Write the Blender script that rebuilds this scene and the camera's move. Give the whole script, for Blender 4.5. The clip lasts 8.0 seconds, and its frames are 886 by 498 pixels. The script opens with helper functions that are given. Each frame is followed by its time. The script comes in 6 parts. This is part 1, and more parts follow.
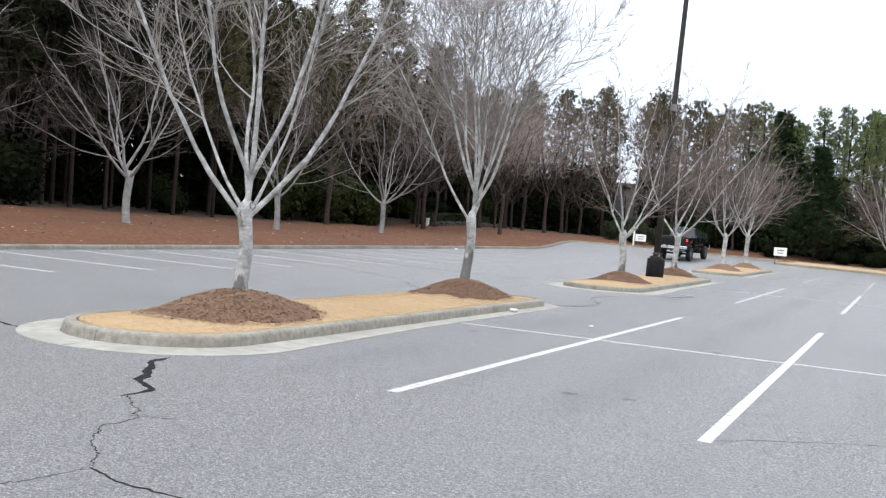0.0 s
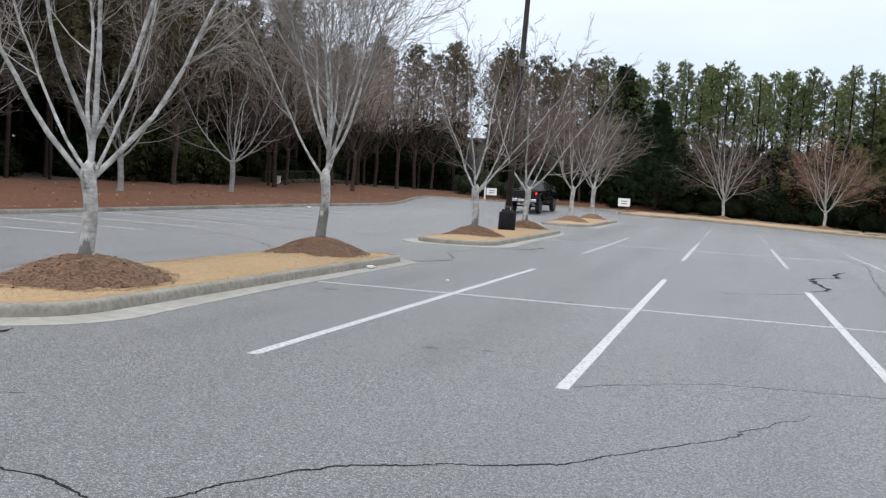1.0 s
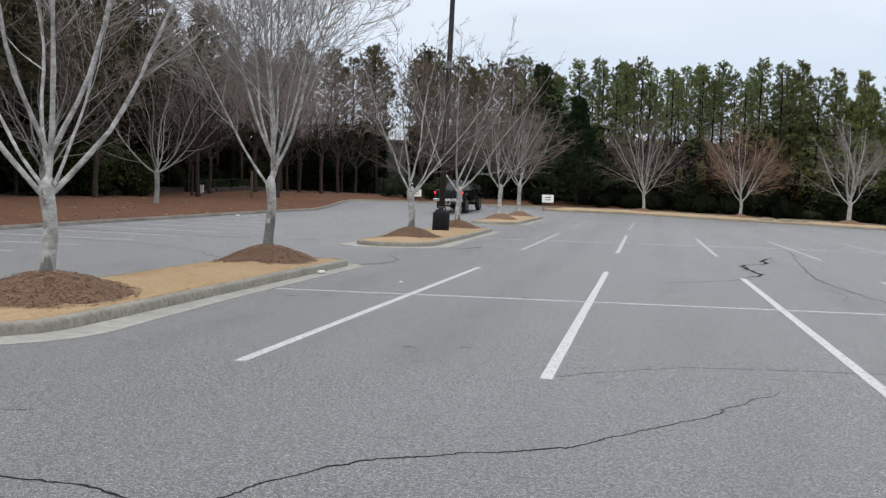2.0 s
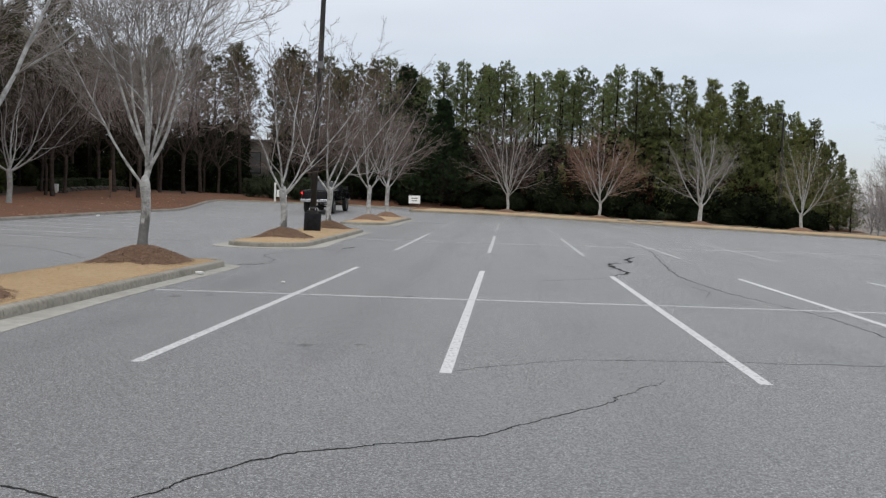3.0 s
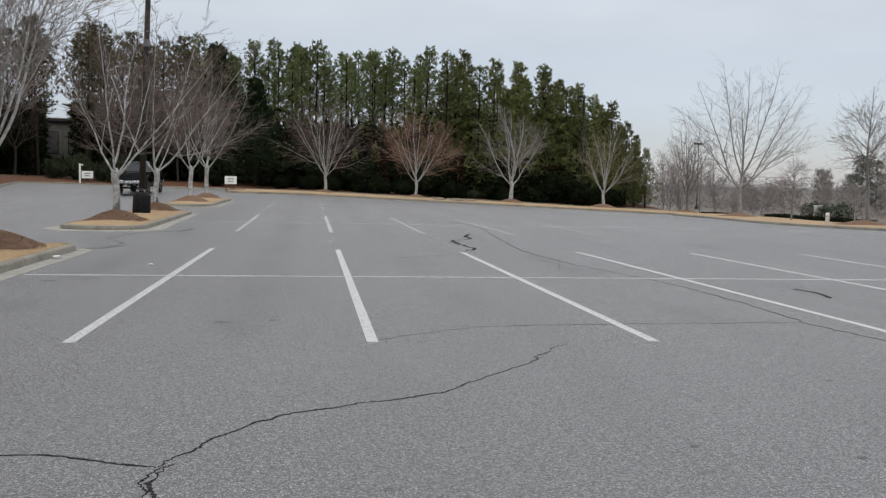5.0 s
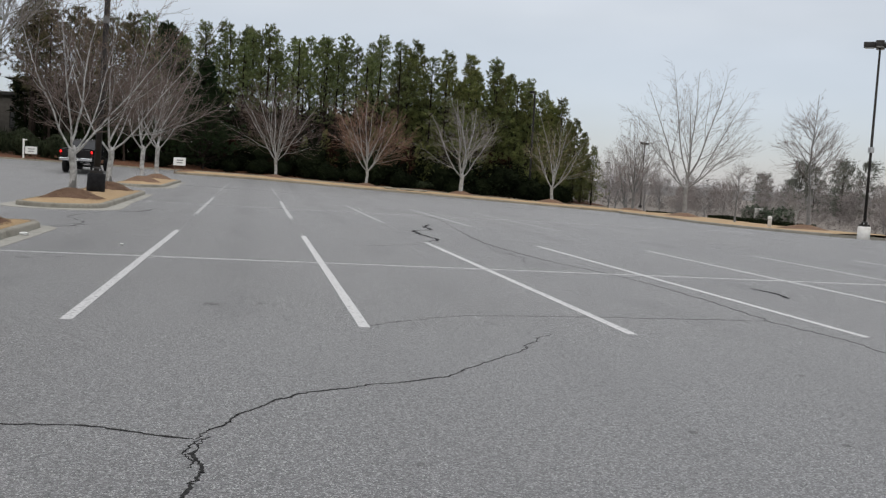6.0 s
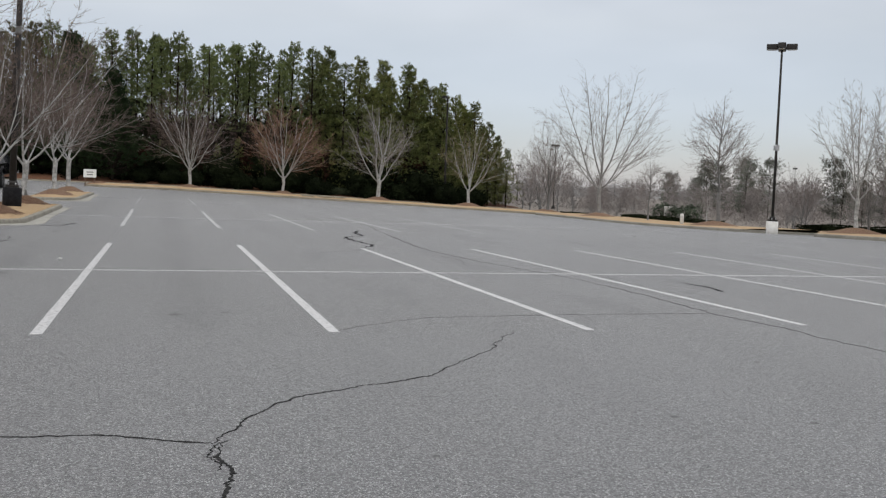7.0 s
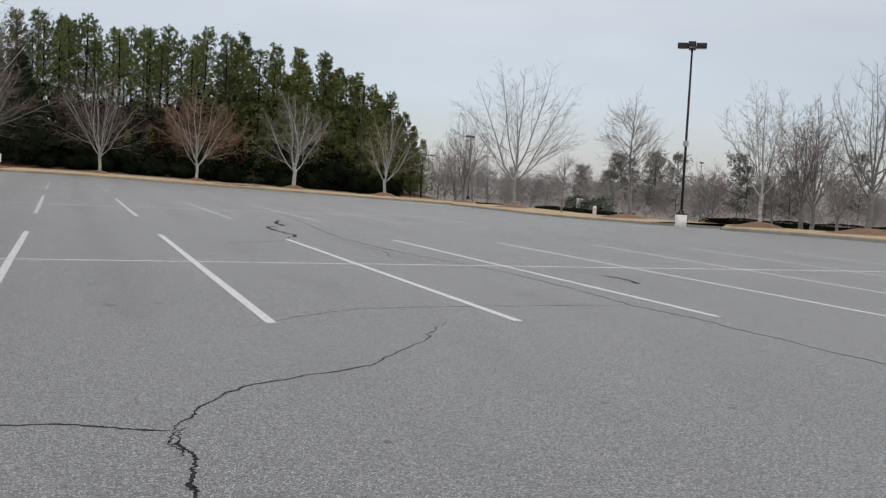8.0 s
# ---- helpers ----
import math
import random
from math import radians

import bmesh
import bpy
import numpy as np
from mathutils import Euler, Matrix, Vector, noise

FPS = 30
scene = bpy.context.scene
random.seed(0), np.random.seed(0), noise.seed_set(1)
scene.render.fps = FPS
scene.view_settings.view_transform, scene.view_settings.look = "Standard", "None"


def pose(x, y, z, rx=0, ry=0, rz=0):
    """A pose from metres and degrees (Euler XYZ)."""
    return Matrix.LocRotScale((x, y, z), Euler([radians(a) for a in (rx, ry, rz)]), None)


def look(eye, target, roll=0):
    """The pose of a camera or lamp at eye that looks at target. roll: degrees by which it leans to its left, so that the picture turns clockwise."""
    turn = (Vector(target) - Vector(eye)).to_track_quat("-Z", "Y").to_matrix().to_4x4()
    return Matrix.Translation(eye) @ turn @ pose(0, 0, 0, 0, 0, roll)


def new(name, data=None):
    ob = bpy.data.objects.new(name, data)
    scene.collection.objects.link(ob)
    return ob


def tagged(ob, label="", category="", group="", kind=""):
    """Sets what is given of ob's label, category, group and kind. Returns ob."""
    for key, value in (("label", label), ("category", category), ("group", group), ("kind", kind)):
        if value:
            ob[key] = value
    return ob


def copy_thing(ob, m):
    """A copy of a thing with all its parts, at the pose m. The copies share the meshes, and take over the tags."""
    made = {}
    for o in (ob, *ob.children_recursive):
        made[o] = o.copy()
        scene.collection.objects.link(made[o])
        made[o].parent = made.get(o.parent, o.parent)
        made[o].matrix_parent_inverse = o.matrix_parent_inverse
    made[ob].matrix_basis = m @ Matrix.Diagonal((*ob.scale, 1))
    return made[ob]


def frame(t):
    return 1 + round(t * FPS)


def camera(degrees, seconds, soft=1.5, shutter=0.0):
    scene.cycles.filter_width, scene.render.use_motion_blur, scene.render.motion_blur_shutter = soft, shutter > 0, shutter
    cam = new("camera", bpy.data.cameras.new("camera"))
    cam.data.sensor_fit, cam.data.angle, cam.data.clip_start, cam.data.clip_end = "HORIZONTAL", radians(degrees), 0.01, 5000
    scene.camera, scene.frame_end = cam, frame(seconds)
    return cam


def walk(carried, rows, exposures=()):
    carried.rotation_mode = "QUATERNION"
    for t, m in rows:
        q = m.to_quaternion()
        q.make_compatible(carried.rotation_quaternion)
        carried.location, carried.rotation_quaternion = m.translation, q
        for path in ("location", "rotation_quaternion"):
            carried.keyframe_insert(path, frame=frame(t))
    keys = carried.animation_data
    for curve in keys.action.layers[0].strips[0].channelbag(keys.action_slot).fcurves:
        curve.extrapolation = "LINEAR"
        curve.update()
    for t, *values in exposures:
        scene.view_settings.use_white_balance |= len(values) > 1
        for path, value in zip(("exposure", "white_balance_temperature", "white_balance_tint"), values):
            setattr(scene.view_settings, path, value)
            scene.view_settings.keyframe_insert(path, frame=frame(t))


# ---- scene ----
cam = camera(48.0, 8.0, soft=1.3)
PATH = [
    (0, (1.32, -8.137, 1.595), (0.483, -6.321, 1.541), 4.5),
    (0.5, (1.316, -8.108, 1.571), (0.658, -6.223, 1.448), 2.7),
    (1, (1.262, -8.134, 1.597), (0.707, -6.217, 1.476), 3.4),
    (1.2, (1.17, -8.16, 1.604), (0.682, -6.222, 1.532), 3.1),
    (2.3, (0.735, -8.665, 1.585), (0.349, -6.706, 1.462), 1.5),
    (2.5, (0.691, -8.676, 1.594), (0.36, -6.707, 1.482), 2.6),
    (3, (0.517, -8.832, 1.57), (0.389, -6.839, 1.467), 1.5),
    (3.5, (0.208, -9.067, 1.574), (0.225, -7.071, 1.447), 1.0),
    (4, (-0.063, -9.284, 1.52), (0.054, -7.292, 1.378), 0.3),
    (4.5, (-0.32, -9.391, 1.556), (-0.159, -7.401, 1.428), 2.5),
    (4.7, (-0.436, -9.449, 1.557), (-0.202, -7.467, 1.431), 1.2),
    (5.8, (-1.041, -9.735, 1.572), (-0.703, -7.771, 1.402), 2.7),
    (6, (-1.151, -9.778, 1.565), (-0.771, -7.82, 1.415), 3.3),
    (6.5, (-1.421, -9.867, 1.573), (-0.886, -7.945, 1.436), 1.1),
    (7, (-1.74, -9.946, 1.551), (-1.189, -8.028, 1.419), 2.0),
    (7.5, (-1.954, -10.11, 1.576), (-1.363, -8.205, 1.419), 1.8),
    (8, (-2.056, -10.182, 1.606), (-1.339, -8.321, 1.46), 2.8),
]
walk(cam, [(t, look(eye, target, roll)) for t, eye, target, roll in PATH],
     exposures=[(0.0, 0.64, 6340, 10), (0.5, 0.37, 6340, 10), (1.0, 0.18, 6360, 10), (2.5, -0.09, 6520, 10), (4.0, -0.28, 6590, 10), (6.0, -0.30, 6680, 10), (8.0, -0.30, 6700, 10)])

# ---- world and sun: a bright overcast winter sky ----
world = bpy.data.worlds.new("overcast_sky")
scene.world = world
world.use_nodes = True
wn, wl = world.node_tree.nodes, world.node_tree.links
wn.clear()
SUN_EL, SUN_ROT = 42.0, 200.0
sky = wn.new("ShaderNodeTexSky")
sky.sky_type = "NISHITA"
sky.sun_disc = False
sky.sun_elevation, sky.sun_rotation = radians(SUN_EL), radians(SUN_ROT)
sky.dust_density, sky.ozone_density = 0.4, 1.6
sky_bg = wn.new("ShaderNodeBackground")
sky_bg.inputs["Strength"].default_value = 0.05
wl.new(sky.outputs[0], sky_bg.inputs["Color"])
coord = wn.new("ShaderNodeTexCoord")
split = wn.new("ShaderNodeSeparateXYZ")
wl.new(coord.outputs["Generated"], split.inputs[0])
# cloud layer: brighter towards the zenith, as an overcast sky is
cloud = wn.new("ShaderNodeTexNoise")
cloud.inputs["Scale"].default_value = 2.1
cloud.inputs["Detail"].default_value = 4.0
stretch = wn.new("ShaderNodeMapping")
stretch.inputs["Scale"].default_value = (1.0, 1.0, 3.2)
wl.new(coord.outputs["Generated"], stretch.inputs[0])
wl.new(stretch.outputs[0], cloud.inputs["Vector"])
ramp = wn.new("ShaderNodeValToRGB")
ramp.color_ramp.elements[0].position, ramp.color_ramp.elements[0].color = 0.0, (0.595, 0.635, 0.89, 1)
ramp.color_ramp.elements[1].position, ramp.color_ramp.elements[1].color = 0.45, (1.0, 0.995, 0.995, 1)
haze = ramp.color_ramp.elements.new(0.16)
haze.color = (0.82, 0.81, 0.83, 1)
wl.new(split.outputs["Z"], ramp.inputs[0])
grade = wn.new("ShaderNodeMath")
grade.operation = "MULTIPLY_ADD"
grade.use_clamp = False
wl.new(split.outputs["Z"], grade.inputs[0])
grade.inputs[1].default_value, grade.inputs[2].default_value = 1.45, 0.46
veil = wn.new("ShaderNodeMath")
veil.operation = "MULTIPLY_ADD"
wl.new(cloud.outputs["Fac"], veil.inputs[0])
veil.inputs[1].default_value, veil.inputs[2].default_value = 0.80, 0.61
power = wn.new("ShaderNodeMath")
power.operation = "MULTIPLY"
wl.new(grade.outputs[0], power.inputs[0])
wl.new(veil.outputs[0], power.inputs[1])
cloud_bg = wn.new("ShaderNodeBackground")
wl.new(ramp.outputs[0], cloud_bg.inputs["Color"])
wl.new(power.outputs[0], cloud_bg.inputs["Strength"])
both = wn.new("ShaderNodeAddShader")
wl.new(sky_bg.outputs[0], both.inputs[0])
wl.new(cloud_bg.outputs[0], both.inputs[1])
wout = wn.new("ShaderNodeOutputWorld")
wl.new(both.outputs[0], wout.inputs[0])

sun = new("sun", bpy.data.lights.new("sun", "SUN"))
sun.data.energy, sun.data.angle, sun.data.color = 0.7, radians(25), (1.0, 0.97, 0.93)
sun_az = radians(SUN_ROT)
sun.matrix_world = look((30 * math.sin(sun_az), 30 * math.cos(sun_az), 30 * math.tan(radians(SUN_EL))), (0, 0, 0))


# ---- materials ----
def mat(name, c1, c2, scale=4.0, rough=0.8, bump=0.0, bscale=40.0, c3=None, c3scale=0.6, c3amount=0.5,
        metal=0.0, vary=0.0, stretch_xyz=None, spec=0.4, island=False):
    """A procedural surface: two colours mixed by a fine noise, a third by a coarse one, with relief."""
    m = bpy.data.materials.new(name)
    m.use_nodes = True
    n, l = m.node_tree.nodes, m.node_tree.links
    b = n["Principled BSDF"]
    b.inputs["Roughness"].default_value, b.inputs["Metallic"].default_value = rough, metal
    b.inputs["Specular IOR Level"].default_value = spec
    tc = n.new("ShaderNodeTexCoord")
    mp = n.new("ShaderNodeMapping")
    if stretch_xyz:
        mp.inputs["Scale"].default_value = stretch_xyz
    l.new(tc.outputs["Object"], mp.inputs[0])
    fine = n.new("ShaderNodeTexNoise")
    fine.inputs["Scale"].default_value, fine.inputs["Detail"].default_value = scale, 6
    l.new(mp.outputs[0], fine.inputs["Vector"])
    cr = n.new("ShaderNodeValToRGB")
    cr.color_ramp.elements[0].position, cr.color_ramp.elements[0].color = 0.32, (*c1, 1)
    cr.color_ramp.elements[1].position, cr.color_ramp.elements[1].color = 0.68, (*c2, 1)
    l.new(fine.outputs["Fac"], cr.inputs[0])
    out = cr.outputs[0]
    if c3:
        big = n.new("ShaderNodeTexNoise")
        big.inputs["Scale"].default_value, big.inputs["Detail"].default_value = c3scale, 4
        l.new(mp.outputs[0], big.inputs["Vector"])
        k = n.new("ShaderNodeMapRange")
        k.inputs["From Min"].default_value, k.inputs["From Max"].default_value = 0.45, 0.7
        k.inputs["To Max"].default_value = c3amount
        l.new(big.outputs["Fac"], k.inputs[0])
        mx = n.new("ShaderNodeMix")
        mx.data_type = "RGBA"
        l.new(k.outputs[0], mx.inputs["Factor"])
        l.new(out, mx.inputs["A"])
        mx.inputs["B"].default_value = (*c3, 1)
        out = mx.outputs["Result"]
    if vary:
        hs = n.new("ShaderNodeHueSaturation")
        if island:
            gi = n.new("ShaderNodeNewGeometry")
            src = gi.outputs["Random Per Island"]
        else:
            oi = n.new("ShaderNodeObjectInfo")
            src = oi.outputs["Random"]
        v = n.new("ShaderNodeMapRange")
        v.inputs["To Min"].default_value, v.inputs["To Max"].default_value = 1 - vary, 1 + vary
        l.new(src, v.inputs[0])
        l.new(v.outputs[0], hs.inputs["Value"])
        l.new(out, hs.inputs["Color"])
        out = hs.outputs[0]
    l.new(out, b.inputs["Base Color"])
    if bump:
        bn = n.new("ShaderNodeTexNoise")
        bn.inputs["Scale"].default_value, bn.inputs["Detail"].default_value = bscale, 5
        l.new(mp.outputs[0], bn.inputs["Vector"])
        bp = n.new("ShaderNodeBump")
        bp.inputs["Strength"].default_value, bp.inputs["Distance"].default_value = bump, 0.02
        l.new(bn.outputs["Fac"], bp.inputs["Height"])
        l.new(bp.outputs[0], b.inputs["Normal"])
    return m


def asphalt_material():
    """Weathered asphalt: pale stone chips in dark binder, stall stains and broad patches."""
    m = bpy.data.materials.new("weathered_asphalt")
    m.use_nodes = True
    n, l = m.node_tree.nodes, m.node_tree.links
    b = n["Principled BSDF"]
    b.inputs["Roughness"].default_value = 0.52
    b.inputs["Specular IOR Level"].default_value = 0.85
    tc = n.new("ShaderNodeTexCoord")
    vor = n.new("ShaderNodeTexVoronoi")
    vor.inputs["Scale"].default_value = 125
    l.new(tc.outputs["Object"], vor.inputs["Vector"])
    bw = n.new("ShaderNodeSeparateColor")
    l.new(vor.outputs["Color"], bw.inputs[0])
    chips = n.new("ShaderNodeValToRGB")
    e = chips.color_ramp.elements
    e[0].position, e[0].color = 0.0, (0.012, 0.012, 0.013, 1)
    e[1].position, e[1].color = 1.0, (0.74, 0.74, 0.735, 1)
    mid = e.new(0.50)
    mid.color = (0.078, 0.079, 0.081, 1)
    mid = e.new(0.84)
    mid.color = (0.196, 0.198, 0.200, 1)
    l.new(bw.outputs[0], chips.inputs[0])
    out = chips.outputs[0]

    def shade(scale, stretch_xyz, lo, hi, amount, colour, detail=5):
        nonlocal out
        mp = n.new("ShaderNodeMapping")
        mp.inputs["Scale"].default_value = stretch_xyz
        l.new(tc.outputs["Object"], mp.inputs[0])
        t = n.new("ShaderNodeTexNoise")
        t.inputs["Scale"].default_value, t.inputs["Detail"].default_value = scale, detail
        l.new(mp.outputs[0], t.inputs["Vector"])
        k = n.new("ShaderNodeMapRange")
        k.inputs["From Min"].default_value, k.inputs["From Max"].default_value, k.inputs["To Max"].default_value = lo, hi, amount
        l.new(t.outputs["Fac"], k.inputs[0])
        mx = n.new("ShaderNodeMix")
        mx.data_type = "RGBA"
        l.new(k.outputs[0], mx.inputs["Factor"])
        l.new(out, mx.inputs["A"])
        mx.inputs["B"].default_value = (*colour, 1)
        out = mx.outputs["Result"]

    shade(0.07, (1, 1, 1), 0.42, 0.62, 0.30, (0.128, 0.137, 0.146))     # cooler, smoother lengths of paving
    shade(0.22, (1, 1, 1), 0.35, 0.7, 0.40, (0.172, 0.174, 0.178))      # broad bleached areas
    shade(0.9, (1, 0.12, 1), 0.5, 0.8, 0.42, (0.088, 0.089, 0.092))     # drip lanes along the stalls
    # darker drip lane down the middle of each bay, broken up along its length
    sp = n.new("ShaderNodeSeparateXYZ")
    l.new(tc.outputs["Object"], sp.inputs[0])
    lane = n.new("ShaderNodeMath")
    lane.operation = "MULTIPLY"
    lane.inputs[1].default_value = 2 * math.pi / 2.74
    l.new(sp.outputs["X"], lane.inputs[0])
    wave = n.new("ShaderNodeMath")
    wave.operation = "COSINE"
    l.new(lane.outputs[0], wave.inputs[0])
    band = n.new("ShaderNodeMapRange")
    band.inputs["From Min"].default_value, band.inputs["From Max"].default_value = -0.55, -1.0
    l.new(wave.outputs[0], band.inputs[0])
    patchy = n.new("ShaderNodeTexNoise")
    patchy.inputs["Scale"].default_value, patchy.inputs["Detail"].default_value = 0.30, 6
    l.new(tc.outputs["Object"], patchy.inputs["Vector"])
    amount = n.new("ShaderNodeMapRange")
    amount.inputs["From Min"].default_value, amount.inputs["From Max"].default_value, amount.inputs["To Max"].default_value = 0.44, 0.62, 0.62
    l.new(patchy.outputs["Fac"], amount.inputs[0])
    drip = n.new("ShaderNodeMath")
    drip.operation = "MULTIPLY"
    l.new(band.outputs[0], drip.inputs[0])
    l.new(amount.outputs[0], drip.inputs[1])
    dmix = n.new("ShaderNodeMix")
    dmix.data_type = "RGBA"
    bay = n.new("ShaderNodeMapRange")          # the aisle before the bays stays clean
    bay.inputs["From Min"].default_value, bay.inputs["From Max"].default_value = -0.5, 1.5
    l.new(sp.outputs["Y"], bay.inputs[0])
    parked = n.new("ShaderNodeMath")
    parked.operation = "MULTIPLY"
    l.new(drip.outputs[0], parked.inputs[0])
    l.new(bay.outputs[0], parked.inputs[1])
    l.new(parked.outputs[0], dmix.inputs["Factor"])
    l.new(out, dmix.inputs["A"])
    dmix.inputs["B"].default_value = (0.070, 0.071, 0.074, 1)
    out = dmix.outputs["Result"]
    # the most used bay carries one narrow oily lane
    off = n.new("ShaderNodeMath")
    off.operation = "ADD"
    off.inputs[1].default_value = 1.37
    l.new(sp.outputs["X"], off.inputs[0])
    side = n.new("ShaderNodeMath")
    side.operation = "ABSOLUTE"
    l.new(off.outputs[0], side.inputs[0])
    oily = n.new("ShaderNodeMapRange")
    oily.inputs["From Min"].default_value, oily.inputs["From Max"].default_value, oily.inputs["To Max"].default_value = 0.48, 0.08, 0.45
    l.new(side.outputs[0], oily.inputs[0])
    streaky = n.new("ShaderNodeTexNoise")
    streaky.inputs["Scale"].default_value, streaky.inputs["Detail"].default_value = 2.6, 6
    l.new(tc.outputs["Object"], streaky.inputs["Vector"])
    worn = n.new("ShaderNodeMapRange")
    worn.inputs["From Min"].default_value, worn.inputs["From Max"].default_value = 0.30, 0.60
    l.new(streaky.outputs["Fac"], worn.inputs[0])
    lane_mix = n.new("ShaderNodeMix")
    lane_mix.data_type = "RGBA"
    for a, b_ in ((oily, worn), (None, bay)):
        times = n.new("ShaderNodeMath")
        times.operation = "MULTIPLY"
        l.new((a or last).outputs[0], times.inputs[0])
        l.new(b_.outputs[0], times.inputs[1])
        last = times
    l.new(last.outputs[0], lane_mix.inputs["Factor"])
    l.new(out, lane_mix.inputs["A"])
    lane_mix.inputs["B"].default_value = (0.062, 0.062, 0.065, 1)
    out = lane_mix.outputs["Result"]
    shade(3.0, (1, 1, 1), 0.55, 0.78, 0.42, (0.105, 0.105, 0.109))     # blotches
    shade(9.0, (1, 1, 1), 0.52, 0.75, 0.30, (0.20, 0.202, 0.204), 4)   # paler worn spots
    shade(26.0, (1, 1, 1), 0.55, 0.64, 0.80, (0.048, 0.048, 0.050), 3)  # small pits
    shade(66.0, (1, 1, 1), 0.56, 0.62, 0.9, (0.026, 0.026, 0.027), 2)  # open binder between chips
    shade(54.0, (1, 1, 1.3), 0.57, 0.65, 0.65, (0.34, 0.342, 0.344), 2)  # clusters of pale chips
    shade(33.0, (1, 1, 1.4), 0.58, 0.66, 0.42, (0.32, 0.322, 0.324), 3)  # coarser pale stone
    l.new(out, b.inputs["Base Color"])
    bp = n.new("ShaderNodeBump")
    bp.inputs["Strength"].default_value, bp.inputs["Distance"].default_value = 0.9, 0.009
    l.new(vor.outputs["Distance"], bp.inputs["Height"])
    l.new(bp.outputs[0], b.inputs["Normal"])
    return m


def paint_material():
    """White traffic paint worn through to the asphalt."""
    m = mat("worn_white_paint", (0.42, 0.425, 0.43), (0.54, 0.54, 0.54), 30, 0.7, 0.2, 90)
    n, l = m.node_tree.nodes, m.node_tree.links
    b = n["Principled BSDF"]
    src = b.inputs["Base Color"].links[0].from_socket
    tc = n.new("ShaderNodeTexCoord")
    t = n.new("ShaderNodeTexNoise")
    t.inputs["Scale"].default_value, t.inputs["Detail"].default_value = 22, 8
    l.new(tc.outputs["Object"], t.inputs["Vector"])
    k = n.new("ShaderNodeMapRange")
    k.inputs["From Min"].default_value, k.inputs["From Max"].default_value, k.inputs["To Max"].default_value = 0.52, 0.66, 0.8
    l.new(t.outputs["Fac"], k.inputs[0])
    oi = n.new("ShaderNodeObjectInfo")
    fade = n.new("ShaderNodeSeparateColor")
    l.new(oi.outputs["Color"], fade.inputs[0])
    inv = n.new("ShaderNodeMath")
    inv.operation = "SUBTRACT"
    inv.inputs[0].default_value = 1.0
    l.new(fade.outputs[0], inv.inputs[1])
    tot = n.new("ShaderNodeMath")
    tot.operation = "ADD"
    tot.use_clamp = True
    l.new(k.outputs[0], tot.inputs[0])
    l.new(inv.outputs[0], tot.inputs[1])
    mx = n.new("ShaderNodeMix")
    mx.data_type = "RGBA"
    l.new(tot.outputs[0], mx.inputs["Factor"])
    l.new(src, mx.inputs["A"])
    mx.inputs["B"].default_value = (0.16, 0.163, 0.168, 1)
    l.new(mx.outputs["Result"], b.inputs["Base Color"])
    return m


ASPHALT = asphalt_material()
PAINT = paint_material()
CONCRETE = mat("weathered_concrete", (0.200, 0.188, 0.157), (0.305, 0.289, 0.245), 14, 0.9, 0.6, 50, (0.105, 0.096, 0.074), 0.9, 0.5)
KERB_OLD = mat("soiled_kerb_concrete", (0.17, 0.16, 0.14), (0.27, 0.255, 0.225), 9, 0.9, 0.5, 60, (0.10, 0.085, 0.065), 1.3, 0.7)
KERB_TAN = mat("tan_soiled_concrete", (0.20, 0.175, 0.13), (0.31, 0.27, 0.205), 9, 0.9, 0.5, 60, (0.13, 0.112, 0.08), 1.3, 0.6)
GUTTER = mat("pale_gutter_concrete", (0.265, 0.258, 0.23), (0.345, 0.338, 0.305), 7, 0.9, 0.3, 70, (0.22, 0.215, 0.19), 1.6, 0.7)
TAN_GRASS = mat("dormant_turf", (0.290, 0.197, 0.104), (0.39, 0.278, 0.158), 14, 0.95, 0.35, 60, (0.39, 0.285, 0.165), 0.9, 0.6)
BLADES = mat("dry_grass_blades", (0.30, 0.198, 0.095), (0.385, 0.265, 0.134), 5, 0.9, vary=0.05, island=True)
MULCH = mat("wood_mulch", (0.088, 0.049, 0.029), (0.23, 0.138, 0.086), 22, 0.95, 1.0, 45, (0.165, 0.096, 0.058), 1.5, 0.5)
CHIP = mat("mulch_chips", (0.105, 0.060, 0.036), (0.285, 0.178, 0.115), 6, 0.95, vary=0.3, island=True)
STRAW = mat("pine_straw", (0.060, 0.0235, 0.0088), (0.148, 0.059, 0.0230), 8, 0.95, 0.9, 30, (0.06, 0.027, 0.017), 0.5, 0.6)
# leaf litter darkened to carry the shade that begins behind the bank
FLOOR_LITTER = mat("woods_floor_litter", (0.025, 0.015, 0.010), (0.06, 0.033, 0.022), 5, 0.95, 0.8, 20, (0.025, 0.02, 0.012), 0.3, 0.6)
LEAF_LITTER = mat("dry_leaf", (0.20, 0.13, 0.09), (0.40, 0.28, 0.20), 3, 0.9, vary=0.4, island=True)
FIELD = mat("winter_field", (0.12, 0.105, 0.09), (0.20, 0.175, 0.15), 0.3, 0.95, 0.5, 4, (0.10, 0.094, 0.08), 0.02, 0.7)
BARK_PALE = mat("pale_grey_bark", (0.29, 0.288, 0.275), (0.49, 0.488, 0.475), 13, 0.85, 0.9, 26, (0.15, 0.152, 0.14), 5.5, 0.85, vary=0.08, spec=0.2)
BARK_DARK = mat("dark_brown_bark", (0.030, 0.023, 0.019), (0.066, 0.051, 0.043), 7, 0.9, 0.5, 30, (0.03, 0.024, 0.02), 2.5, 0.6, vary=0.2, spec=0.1)
